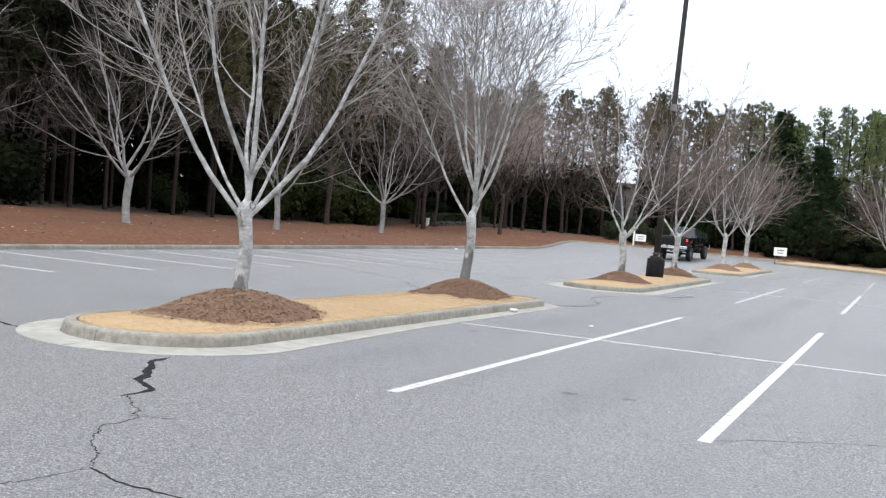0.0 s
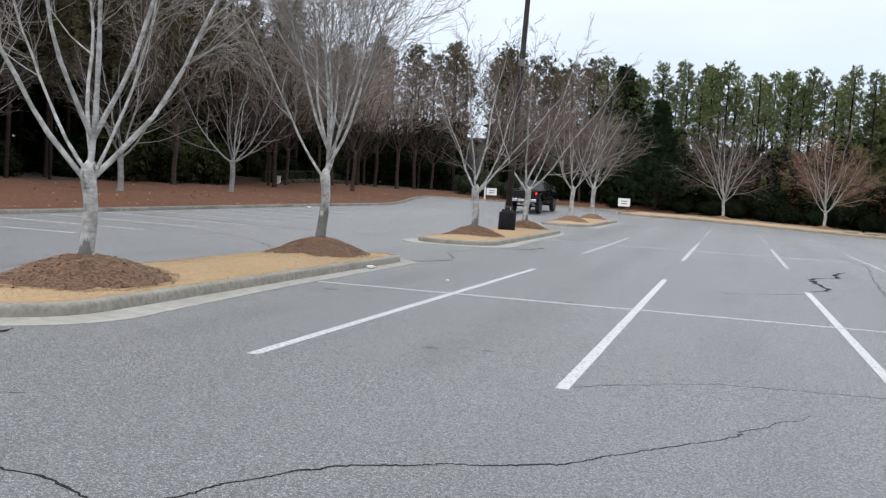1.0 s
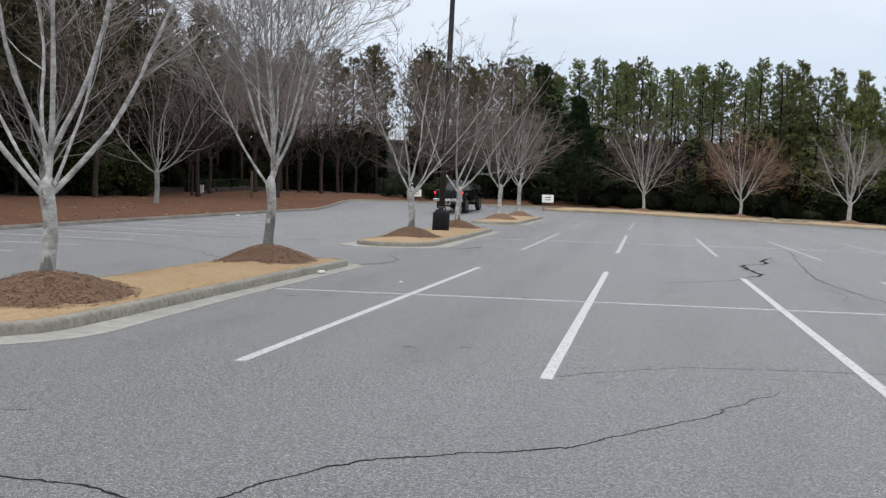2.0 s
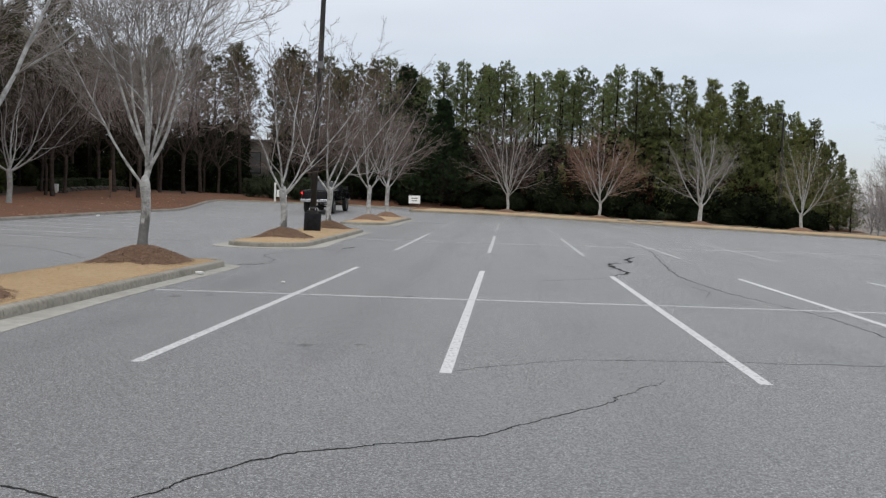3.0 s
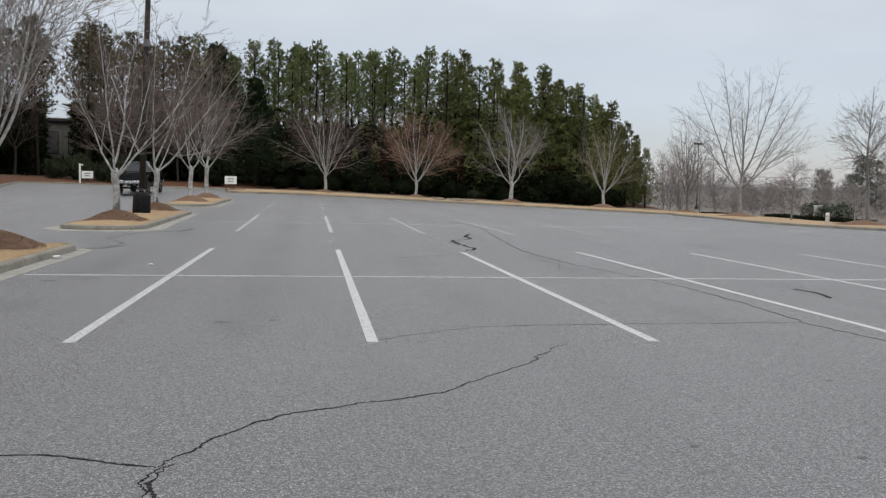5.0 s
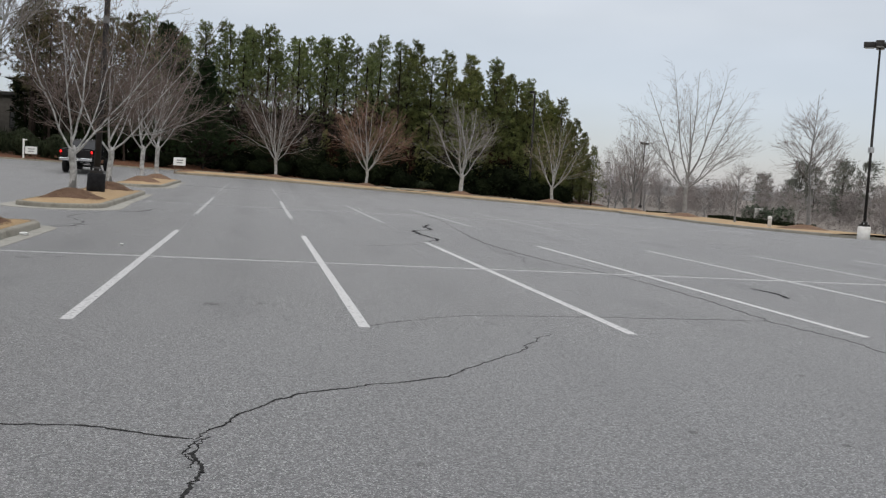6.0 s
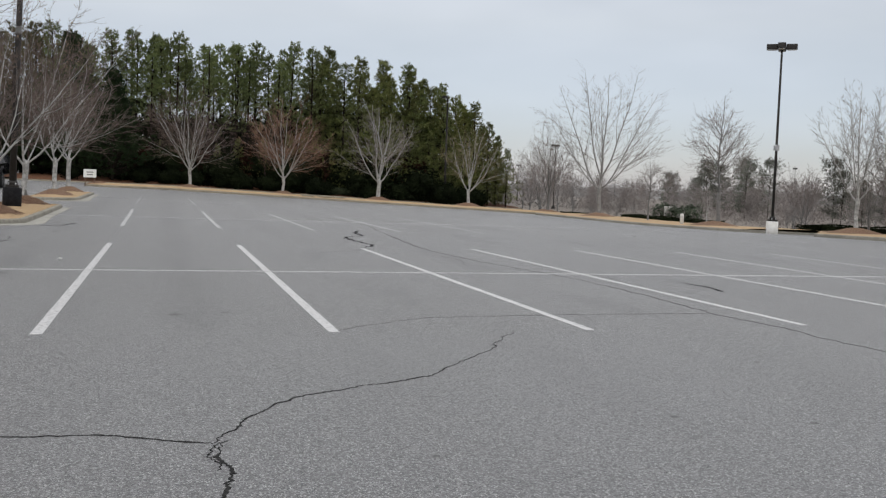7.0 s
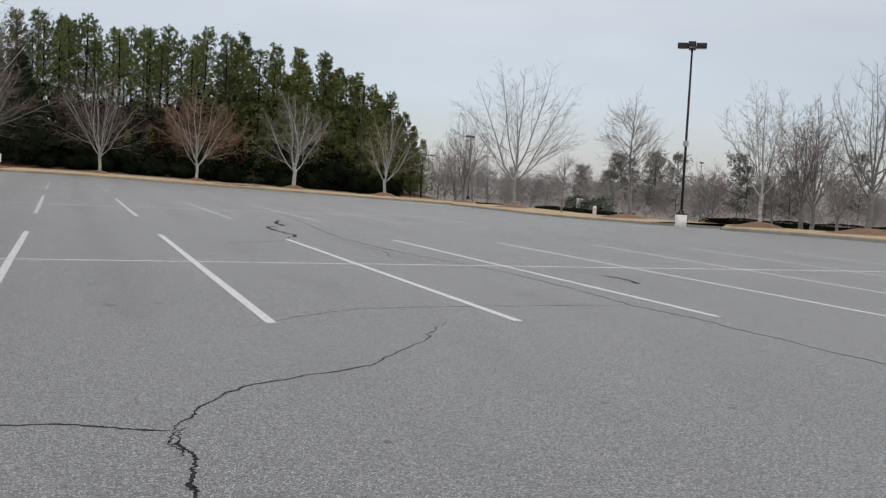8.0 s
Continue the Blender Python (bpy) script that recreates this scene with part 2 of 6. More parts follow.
BARK_GREY = mat("grey_bark", (0.12, 0.118, 0.115), (0.22, 0.216, 0.212), 7, 0.85, 0.5, 30, (0.12, 0.115, 0.11), 2.5, 0.7, vary=0.12)


def stained_bark(name, lo, hi):
    """Pale bark with a dark wet stain that climbs the lower trunk."""
    m = mat(name, (0.29, 0.288, 0.275), (0.49, 0.488, 0.475), 13, 0.85, 0.9, 26, (0.15, 0.152, 0.14), 5.5, 0.85, spec=0.2)
    n, l = m.node_tree.nodes, m.node_tree.links
    bsdf = n["Principled BSDF"]
    src = bsdf.inputs["Base Color"].links[0].from_socket
    tc, sp, nz = n.new("ShaderNodeTexCoord"), n.new("ShaderNodeSeparateXYZ"), n.new("ShaderNodeTexNoise")
    nz.inputs["Scale"].default_value, nz.inputs["Detail"].default_value = 8, 3
    streak = n.new("ShaderNodeMapping")
    streak.inputs["Scale"].default_value = (1, 1, 0.3)
    l.new(tc.outputs["Object"], sp.inputs[0])
    l.new(tc.outputs["Object"], streak.inputs[0])
    l.new(streak.outputs[0], nz.inputs["Vector"])
    ma = n.new("ShaderNodeMath")
    ma.operation = "MULTIPLY_ADD"
    l.new(nz.outputs["Fac"], ma.inputs[0])
    ma.inputs[1].default_value = -2.0
    l.new(sp.outputs["Z"], ma.inputs[2])
    k = n.new("ShaderNodeMapRange")
    k.inputs["From Min"].default_value, k.inputs["From Max"].default_value = lo, hi
    k.inputs["To Min"].default_value, k.inputs["To Max"].default_value = 0.78, 0.0
    l.new(ma.outputs[0], k.inputs[0])
    mx = n.new("ShaderNodeMix")
    mx.data_type = "RGBA"
    l.new(k.outputs[0], mx.inputs["Factor"])
    l.new(src, mx.inputs["A"])
    mx.inputs["B"].default_value = (0.085, 0.082, 0.077, 1)
    rings = n.new("ShaderNodeTexNoise")
    rings.inputs["Scale"].default_value, rings.inputs["Detail"].default_value = 4.5, 4
    flat = n.new("ShaderNodeMapping")
    flat.inputs["Scale"].default_value = (1, 1, 6)
    l.new(tc.outputs["Object"], flat.inputs[0])
    l.new(flat.outputs[0], rings.inputs["Vector"])
    rk = n.new("ShaderNodeMapRange")
    rk.inputs["From Min"].default_value, rk.inputs["From Max"].default_value, rk.inputs["To Max"].default_value = 0.56, 0.70, 0.55
    l.new(rings.outputs["Fac"], rk.inputs[0])
    ringed = n.new("ShaderNodeMix")
    ringed.data_type = "RGBA"
    l.new(rk.outputs[0], ringed.inputs["Factor"])
    l.new(mx.outputs["Result"], ringed.inputs["A"])
    ringed.inputs["B"].default_value = (0.17, 0.166, 0.158, 1)
    l.new(ringed.outputs["Result"], bsdf.inputs["Base Color"])
    return m


BARK_BANK = mat("mid_grey_bark", (0.20, 0.195, 0.185), (0.31, 0.303, 0.29), 8, 0.85, 0.5, 30, (0.13, 0.125, 0.12), 3.5, 0.6, vary=0.1, spec=0.2)
BARK_STAINED = stained_bark("stained_grey_bark", -0.38, -0.18)
BARK_FOOT = stained_bark("foot_stained_bark", -0.92, -0.78)
TWIG_PALE = mat("pale_twigs", (0.17, 0.15, 0.135), (0.275, 0.25, 0.228), 3, 0.85, vary=0.08)
TWIG_BROWN = mat("brown_twigs", (0.080, 0.058, 0.048), (0.155, 0.117, 0.098), 2, 0.85, vary=0.12)
TWIG_ROSE = mat("rosy_brown_twigs", (0.155, 0.122, 0.109), (0.265, 0.215, 0.195), 2, 0.85, vary=0.15)
TWIG_RED = mat("budding_red_twigs", (0.15, 0.086, 0.058), (0.25, 0.152, 0.104), 2, 0.85, vary=0.1)
TWIG_BANK = mat("dull_brown_twigs", (0.056, 0.041, 0.036), (0.108, 0.083, 0.073), 2, 0.85, vary=0.12)
TWIG_BANK_PALE = mat("grey_brown_twigs", (0.15, 0.128, 0.118), (0.25, 0.22, 0.205), 2, 0.85, vary=0.12)
# brown twigs lowered in tone to stand for deep shade at the woods edge
TWIG_DARK = mat("shade_dark_brown_twigs", (0.024, 0.015, 0.012), (0.055, 0.036, 0.029), 2, 0.85, vary=0.15)
# brush paler than its own brown: distance haze mixed into the colour
BRUSH = mat("hazed_winter_brush", (0.148, 0.130, 0.121), (0.262, 0.236, 0.223), 0.2, 0.9)
# pine needles again, with the gloom of the closed woods put into the colour
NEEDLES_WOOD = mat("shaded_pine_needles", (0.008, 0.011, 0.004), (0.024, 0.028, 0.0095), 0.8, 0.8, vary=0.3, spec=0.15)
NEEDLES_MID = mat("dark_olive_needles", (0.038, 0.040, 0.018), (0.116, 0.115, 0.052), 1.0, 0.75, c3=(0.145, 0.102, 0.055), c3scale=0.3, c3amount=0.6, vary=0.28, spec=0.2)
# far pines and far twigs are likewise paled and greyed in place of haze
NEEDLES_EAST = mat("hazed_pine_needles", (0.088, 0.094, 0.078), (0.160, 0.166, 0.138), 0.8, 0.8, vary=0.25, spec=0.15)
TWIG_HAZE = mat("hazed_distant_twigs", (0.165, 0.140, 0.130), (0.265, 0.235, 0.222), 2, 0.85, vary=0.15)
BARK_KNOT = mat("dark_knot_bark", (0.10, 0.098, 0.095), (0.22, 0.216, 0.21), 18, 0.9, 0.8, 40)
TWIG_OLIVE = mat("olive_budding_twigs", (0.19, 0.16, 0.09), (0.31, 0.27, 0.17), 2, 0.85, vary=0.1)
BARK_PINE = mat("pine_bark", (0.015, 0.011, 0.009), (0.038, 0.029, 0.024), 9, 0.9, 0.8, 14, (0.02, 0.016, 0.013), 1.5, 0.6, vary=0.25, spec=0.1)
NEEDLES = mat("pine_needles", (0.060, 0.082, 0.031), (0.172, 0.212, 0.078), 1.4, 0.7, c3=(0.15, 0.142, 0.044), c3scale=0.4, c3amount=0.45, vary=0.28, spec=0.25)
NEEDLES_OLIVE = mat("olive_pine_needles", (0.062, 0.076, 0.024), (0.185, 0.208, 0.066), 1.1, 0.7, c3=(0.165, 0.140, 0.048), c3scale=0.25, c3amount=0.6, vary=0.25, spec=0.22)
TUFT_RUST = mat("rusty_ground_tufts", (0.016, 0.0075, 0.0045), (0.046, 0.023, 0.014), 1.2, 0.9, vary=0.3, spec=0.05)
NEEDLES_DARK = mat("dark_conifer_needles", (0.012, 0.024, 0.009), (0.032, 0.054, 0.019), 1.2, 0.8, vary=0.15, spec=0.15)
# far below a leaf's own tone: self-shading and canopy shade put into the colour
LEAF_DARK = mat("shade_dark_evergreen_leaves", (0.005, 0.008, 0.0035), (0.014, 0.019, 0.008), 1.5, 0.9, vary=0.3, spec=0.05)
LEAF_EAST = mat("dull_green_leaves", (0.035, 0.048, 0.032), (0.075, 0.092, 0.062), 1.5, 0.85, vary=0.2, spec=0.12)
LEAF_GLOBE = mat("clipped_evergreen_leaves", (0.020, 0.027, 0.014), (0.054, 0.066, 0.034), 1.5, 0.85, vary=0.2, spec=0.12)
LEAF_OLIVE = mat("olive_understory_leaves", (0.011, 0.016, 0.0042), (0.032, 0.038, 0.0105), 1.0, 0.85, vary=0.3, spec=0.12)
DRY_POD = mat("dry_seed_pods", (0.20, 0.14, 0.09), (0.34, 0.25, 0.17), 3, 0.9)
TAR = mat("crack_sealing_tar", (0.010, 0.010, 0.011), (0.032, 0.032, 0.035), 12, 0.95, 0.6, 22, spec=0.05)
CRACK = mat("open_crack", (0.012, 0.012, 0.012), (0.040, 0.040, 0.040), 20, 0.95, spec=0.05)
CRACK_FAINT = mat("hairline_crack", (0.060, 0.060, 0.061), (0.175, 0.175, 0.177), 7, 0.95, spec=0.05)
STAIN = mat("oil_spot", (0.05, 0.05, 0.052), (0.16, 0.16, 0.162), 30, 0.7)
POLE_PAINT = mat("dark_bronze_paint", (0.024, 0.022, 0.021), (0.042, 0.039, 0.037), 6, 0.6, 0.1, 30, spec=0.2)
BASE_BLACK = mat("black_painted_base", (0.006, 0.006, 0.007), (0.016, 0.016, 0.018), 7, 0.7, 0.3, 40, spec=0.12)
BASE_WHITE = mat("white_painted_base", (0.62, 0.61, 0.58), (0.76, 0.75, 0.72), 5, 0.7, 0.2, 30, (0.45, 0.43, 0.38), 1.5, 0.4)
LENS = mat("lamp_lens", (0.45, 0.47, 0.48), (0.6, 0.62, 0.63), 6, 0.25)
STEEL_DULL = mat("dull_grey_steel", (0.12, 0.12, 0.12), (0.18, 0.18, 0.18), 12, 0.5, 0.1, 40, metal=0.3)
STEEL = mat("galvanised_steel", (0.42, 0.43, 0.44), (0.58, 0.59, 0.6), 12, 0.4, 0.1, 40, metal=0.6)
SIGN_WHITE = mat("white_sign_face", (0.74, 0.74, 0.70), (0.82, 0.82, 0.78), 5, 0.5)
SIGN_INK = mat("dark_sign_paint", (0.10, 0.10, 0.09), (0.17, 0.17, 0.155), 9, 0.6)
POST_WOOD = mat("brown_post", (0.07, 0.045, 0.03), (0.14, 0.09, 0.06), 12, 0.85, 0.5, 30)
STONE = mat("field_stone", (0.040, 0.034, 0.029), (0.085, 0.074, 0.064), 5, 0.9, 0.7, 12, (0.06, 0.052, 0.045), 1.2, 0.5, vary=0.25)
BRICK_GREY = mat("grey_tan_wall", (0.17, 0.155, 0.135), (0.24, 0.222, 0.195), 2, 0.9, 0.2, 10)
ROOF_DARK = mat("dark_shingles", (0.05, 0.045, 0.045), (0.09, 0.085, 0.08), 3, 0.9)
BLIND = mat("grey_window_blind", (0.10, 0.10, 0.098), (0.14, 0.14, 0.137), 2, 0.6)
LITTER_WHITE = mat("crumpled_paper", (0.68, 0.68, 0.66), (0.8, 0.8, 0.78), 20, 0.8, 0.5, 60)
CAR_BLACK = mat("glossy_black_paint", (0.004, 0.004, 0.005), (0.008, 0.008, 0.010), 3, 0.18, spec=0.4)
CHROME = mat("chrome", (0.62, 0.63, 0.65), (0.75, 0.76, 0.78), 4, 0.15, metal=1.0)
RUBBER = mat("black_rubber", (0.012, 0.012, 0.012), (0.026, 0.026, 0.026), 14, 0.8, 0.5, 50)
TRIM_BLACK = mat("matt_black_trim", (0.010, 0.010, 0.010), (0.020, 0.020, 0.020), 8, 0.6)
CAR_GLASS = mat("dark_tinted_glass", (0.008, 0.009, 0.010), (0.014, 0.016, 0.017), 2, 0.05, spec=0.8)
PLATE = mat("number_plate", (0.62, 0.63, 0.62), (0.72, 0.73, 0.72), 6, 0.5)
LAMP_DARK = mat("dark_red_lens", (0.05, 0.004, 0.003), (0.08, 0.006, 0.005), 5, 0.2)
TAIL_RED = mat("tail_lamp_red", (0.5, 0.008, 0.008), (0.6, 0.012, 0.012), 5, 0.2)
tn = TAIL_RED.node_tree.nodes["Principled BSDF"]
tn.inputs["Emission Color"].default_value, tn.inputs["Emission Strength"].default_value = (1.0, 0.02, 0.02, 1), 1.8


# ---- small builders ----
def mesh_from(name, verts, faces, material, smooth=False):
    me = bpy.data.meshes.new(name)
    me.from_pydata(verts, [], faces)
    me.materials.append(material)
    if smooth:
        me.polygons.foreach_set("use_smooth", [True] * len(me.polygons))
    me.update()
    return me


def part(name, bm, material, parent, label=""):
    """Links a bmesh, or a finished mesh, as one part under parent."""
    if isinstance(bm, bpy.types.Mesh):
        me = bm
    else:
        me = bpy.data.meshes.new(name)
        bm.to_mesh(me)
        bm.free()
        me.materials.append(material)
    ob = new(name, me)
    ob.parent = parent
    if label:
        tagged(ob, label)
    return ob


def thing(name, label, category, m=None, group="", kind=""):
    ob = new(name)
    ob.empty_display_size = 0.2
    if m is not None:
        ob.matrix_world = m
    return tagged(ob, label, category, group, kind)


def box(sx, sy, sz, at=(0, 0, 0), bevel=0.0, seg=2, turn=None, bm=None):
    own = bm is None
    bm = bm or bmesh.new()
    r = bmesh.ops.create_cube(bm, size=1.0)
    bmesh.ops.scale(bm, vec=(sx, sy, sz), verts=r["verts"])
    if bevel:
        es = list({e for v in r["verts"] for e in v.link_edges})
        g = bmesh.ops.bevel(bm, geom=es, offset=bevel, segments=seg, affect="EDGES", profile=0.6)
        vs = list({v for f in g["faces"] for v in f.verts} | {v for v in r["verts"] if v.is_valid})
    else:
        vs = r["verts"]
    if turn is not None:
        bmesh.ops.transform(bm, matrix=turn, verts=vs)
    bmesh.ops.translate(bm, vec=at, verts=vs)
    return bm


def turned(profile, sides=20, axis="z", bm=None, at=(0, 0, 0)):
    """A solid of revolution from (radius, height) pairs."""
    bm = bm or bmesh.new()
    rings = []
    for r, h in profile:
        ring = []
        for i in range(sides):
            a = 2 * math.pi * i / sides
            c, s = r * math.cos(a), r * math.sin(a)
            p = (c, s, h) if axis == "z" else (h, c, s)
            ring.append(bm.verts.new((p[0] + at[0], p[1] + at[1], p[2] + at[2])))
        rings.append(ring)
    for a, b in zip(rings, rings[1:]):
        for i in range(sides):
            f = bm.faces.new((a[i], a[(i + 1) % sides], b[(i + 1) % sides], b[i]))
            f.smooth = True
    bm.faces.new(rings[0][::-1])
    bm.faces.new(rings[-1])
    bmesh.ops.recalc_face_normals(bm, faces=bm.faces)
    return bm


def tubes(paths):
    """Vertices and faces of tapered tubes: each path is (points, radii, sides)."""
    verts, faces = [], []
    for pts, radii, sides in paths:
        base = len(verts)
        n = len(pts)
        for i, p in enumerate(pts):
            d = (pts[min(i + 1, n - 1)] - pts[max(i - 1, 0)]).normalized()
            u = d.cross(Vector((0.3, 0.91, 0.28)))
            if u.length < 0.05:
                u = d.cross(Vector((1, 0, 0)))
            u.normalize()
            w = d.cross(u)
            for k in range(sides):
                a = 2 * math.pi * k / sides
                verts.append(tuple(p + (u * math.cos(a) + w * math.sin(a)) * radii[i]))
        for i in range(n - 1):
            for k in range(sides):
                a, b = base + i * sides + k, base + i * sides + (k + 1) % sides
                faces.append((a, b, b + sides, a + sides))
    return verts, faces


def smooth_step(a, b, v):
    """Eases from 0 at a to 1 at b; a may lie above b."""
    t = min(1.0, max(0.0, (v - a) / (b - a)))
    return t * t * (3 - 2 * t)


def height(x, y):
    """Height of the pavement: level near the walk, rising gently to the far side and falling to the east."""
    mid = -0.05 * smooth_step(0, 6, x) + 0.17 * smooth_step(-5, 6, -x) - 0.022 * max(0, x - 9)
    far = 0.385 - 0.0372 * max(0, x + 1) + 0.016 * max(0, -x - 1)
    k = smooth_step(51, 65, y)
    dip = -0.019 * max(0, x - 18) * smooth_step(10, 30, y) * (1 - k)
    return mid * smooth_step(18, 50, y) * (1 - k) + dip + far * k + 0.016 * max(0, -x - 11) * smooth_step(5, 28, y)


def spline(points, step=0.5):
    """Evenly spaced points on a Catmull-Rom curve, with running lengths."""
    p = [Vector(q) for q in points]
    p = [p[0] * 2 - p[1]] + p + [p[-1] * 2 - p[-2]]
    fine = []
    for i in range(1, len(p) - 2):
        a, b, c, d = p[i - 1:i + 3]
        n = max(2, int((c - b).length / step * 2))
        for k in range(n):
            t = k / n
            fine.append(0.5 * (2 * b + (c - a) * t + (2 * a - 5 * b + 4 * c - d) * t * t + (3 * b - a - 3 * c + d) * t ** 3))
    fine.append(p[-2])
    return fine


def along(pts):
    s = [0.0]
    for a, b in zip(pts, pts[1:]):
        s.append(s[-1] + (b - a).length)
    return s


def at_length(pts, s, d, closed):
    """Place and left normal at length d of a polyline."""
    total = s[-1]
    d = d % total if closed else min(max(d, 0), total)
    i = min(int(np.searchsorted(s, d, side="right")) - 1, len(pts) - 2)
    f = (d - s[i]) / max(1e-6, s[i + 1] - s[i])
    p = pts[i].lerp(pts[i + 1], f)
    q = pts[i + 1] - pts[i]
    if closed or 0 < i < len(pts) - 2:
        j, k = (i - 1) % (len(pts) - 1), (i + 1) % (len(pts) - 1)
        qa = pts[i] - pts[j]
        qb = pts[k + 1] - pts[k]
        q = (qa.normalized() * (1 - f) + q.normalized() * 1.0 + qb.normalized() * f)
    q.normalize()
    return p, Vector((-q.y, q.x))


def sweep_pieces(name, pts, profile, parent, material, piece=3.0, gap=0.009, closed=False, step=0.45, lift=0.0, widen=None):
    """Sweeps a closed profile of (offset to the left, rise) along a line, cut into cast lengths with open joints."""
    s = along(pts)
    n = max(1, round(s[-1] / piece))
    for i in range(n):
        a, b = s[-1] * i / n + gap / 2, s[-1] * (i + 1) / n - gap / 2
        m = max(1, math.ceil((b - a) / step))
        verts, faces = [], []
        for k in range(m + 1):
            p, nrm = at_length(pts, s, a + (b - a) * k / m, closed)
            z = height(p.x, p.y) + lift
            wide = widen(p) if widen else 1.0
            for off, dz in profile:
                q = p + nrm * (off * wide if off < -0.1 else off)
                verts.append((q.x, q.y, z + dz))
        c = len(profile)
        for k in range(m):
            for j in range(c):
                v, w = k * c + j, k * c + (j + 1) % c
                faces.append((v, v + c, w + c, w))
        faces.append(tuple(range(c)))
        faces.append(tuple(range(m * c, m * c + c))[::-1])
        part(name, mesh_from(name, verts, faces, material), None, parent)


def loft(pts, rows, closed=False):
    """A sheet that follows a line: rows of (offset to the left, rise above the pavement line)."""
    s = along(pts)
    verts, faces = [], []
    c = len(rows)
    for d in s:
        p, nrm = at_length(pts, s, d, closed)
        z = height(p.x, p.y)
        swell = 1 + 0.5 * smooth_step(34, 8, p.y) if p.x < -15 else 1.0
        for off, dz in rows:
            dz = dz * swell if off > 1 else dz
            q = p + nrm * off
            bumpy = 0.06 * noise.noise((q.x * 0.6, q.y * 0.6, 0)) if off > 1.2 else 0.0
            verts.append((q.x, q.y, z + dz + bumpy))
    for k in range(len(s) - 1):
        for j in range(c - 1):
            faces.append((k * c + j, (k + 1) * c + j, (k + 1) * c + j + 1, k * c + j + 1))
    return verts, faces


KERB = [(0.0, -0.12), (0.0, 0.02), (0.013, 0.100), (0.022, 0.126), (0.038, 0.142), (0.06, 0.149), (0.15, 0.153), (0.16, 0.141), (0.16, -0.12)]
PAN = [(-0.29, -0.10), (-0.29, 0.008), (-0.01, 0.022), (-0.01, -0.10)]

# ---- ground, pavement and banks ----
def steps(a, b, step):
    return [a + (b - a) * i / round((b - a) / step) for i in range(round((b - a) / step) + 1)]


def grid_sheet(name, xs, ys, zf, material, smooth=True):
    verts = [(x, y, zf(x, y)) for y in ys for x in xs]
    w = len(xs)
    faces = [(j * w + i, j * w + i + 1, (j + 1) * w + i + 1, (j + 1) * w + i) for j in range(len(ys) - 1) for i in range(w - 1)]
    return new(name, mesh_from(name, verts, faces, material, smooth))


def field_height(x, y):
    r = math.hypot(x, y)
    low = -1.2 - 0.006 * max(0, min(r, 420) - 100)
    if x <= 26.6:
        return low
    edge = height(26 if y < 62 else min(x, 33), min(max(y, -60), 64)) - 0.16
    k = smooth_step(31, 60, x)
    return edge * (1 - k) + low * k


far_steps = [-3000, -1200, -500, -220, -120, -80]
ground = grid_sheet("ground", far_steps + steps(-60, 26, 8) + [26.6, 26.9, 28, 29.5, 31, 33, 36, 40, 46, 52, 60, 75, 100, 150, 250, 500, 1200, 3000],
                    far_steps + steps(-60, 120, 6) + [150, 220, 500, 1200, 3000], field_height, FIELD)
tagged(ground, "dull winter grass field falling away beyond the lot", "ground", kind="structure")
road = grid_sheet("road", steps(-22, 27.2, 0.9), steps(-80, 92, 1.0), height, ASPHALT)
tagged(road, "weathered grey asphalt parking lot with cracks and worn lines", "parking lot", kind="structure")

drive = grid_sheet("driveway", steps(27.2, 31.2, 1.0), steps(25.5, 34.5, 1.5), lambda x, y: height(26, y) - 0.022 * (x - 26) + 0.004, ASPHALT)
tagged(drive, "short grey asphalt apron between the two verges", "driveway", kind="structure")


def strip(points, width, lift, name, material, parent, shade=1.0, jitter=0.0):
    """A thin raised band on the pavement along a line of (x, y) points."""
    pts = [Vector(p) for p in points]
    verts, faces = [], []
    n = len(pts)
    for i, p in enumerate(pts):
        d = (pts[min(i + 1, n - 1)] - pts[max(i - 1, 0)]).normalized()
        nrm = Vector((-d.y, d.x))
        w = (width if not callable(width) else width(i / max(1, n - 1))) / 2
        for side in (-1, 1):
            q = p + nrm * side * (w + (random.uniform(-jitter, jitter) if jitter else 0))
            verts.append((q.x, q.y, height(q.x, q.y) + lift))
        for side in (1, -1):
            q = p + nrm * side * w
            verts.append((q.x, q.y, height(q.x, q.y) - 0.01))
    for i in range(n - 1):
        a, b = i * 4, i * 4 + 4
        faces += [(a, a + 1, b + 1, b), (a + 1, a + 2, b + 2, b + 1), (a + 3, a, b, b + 3)]
    faces += [(0, 3, 2, 1), (4 * n - 4, 4 * n - 3, 4 * n - 2, 4 * n - 1)]
    ob = part(name, mesh_from(name, verts, faces, material), None, parent)
    ob.color = (shade, shade, shade, 1)
    return ob


def dashed(a, b, n):
    return [(a[0] + (b[0] - a[0]) * i / n, a[1] + (b[1] - a[1]) * i / n) for i in range(n + 1)]


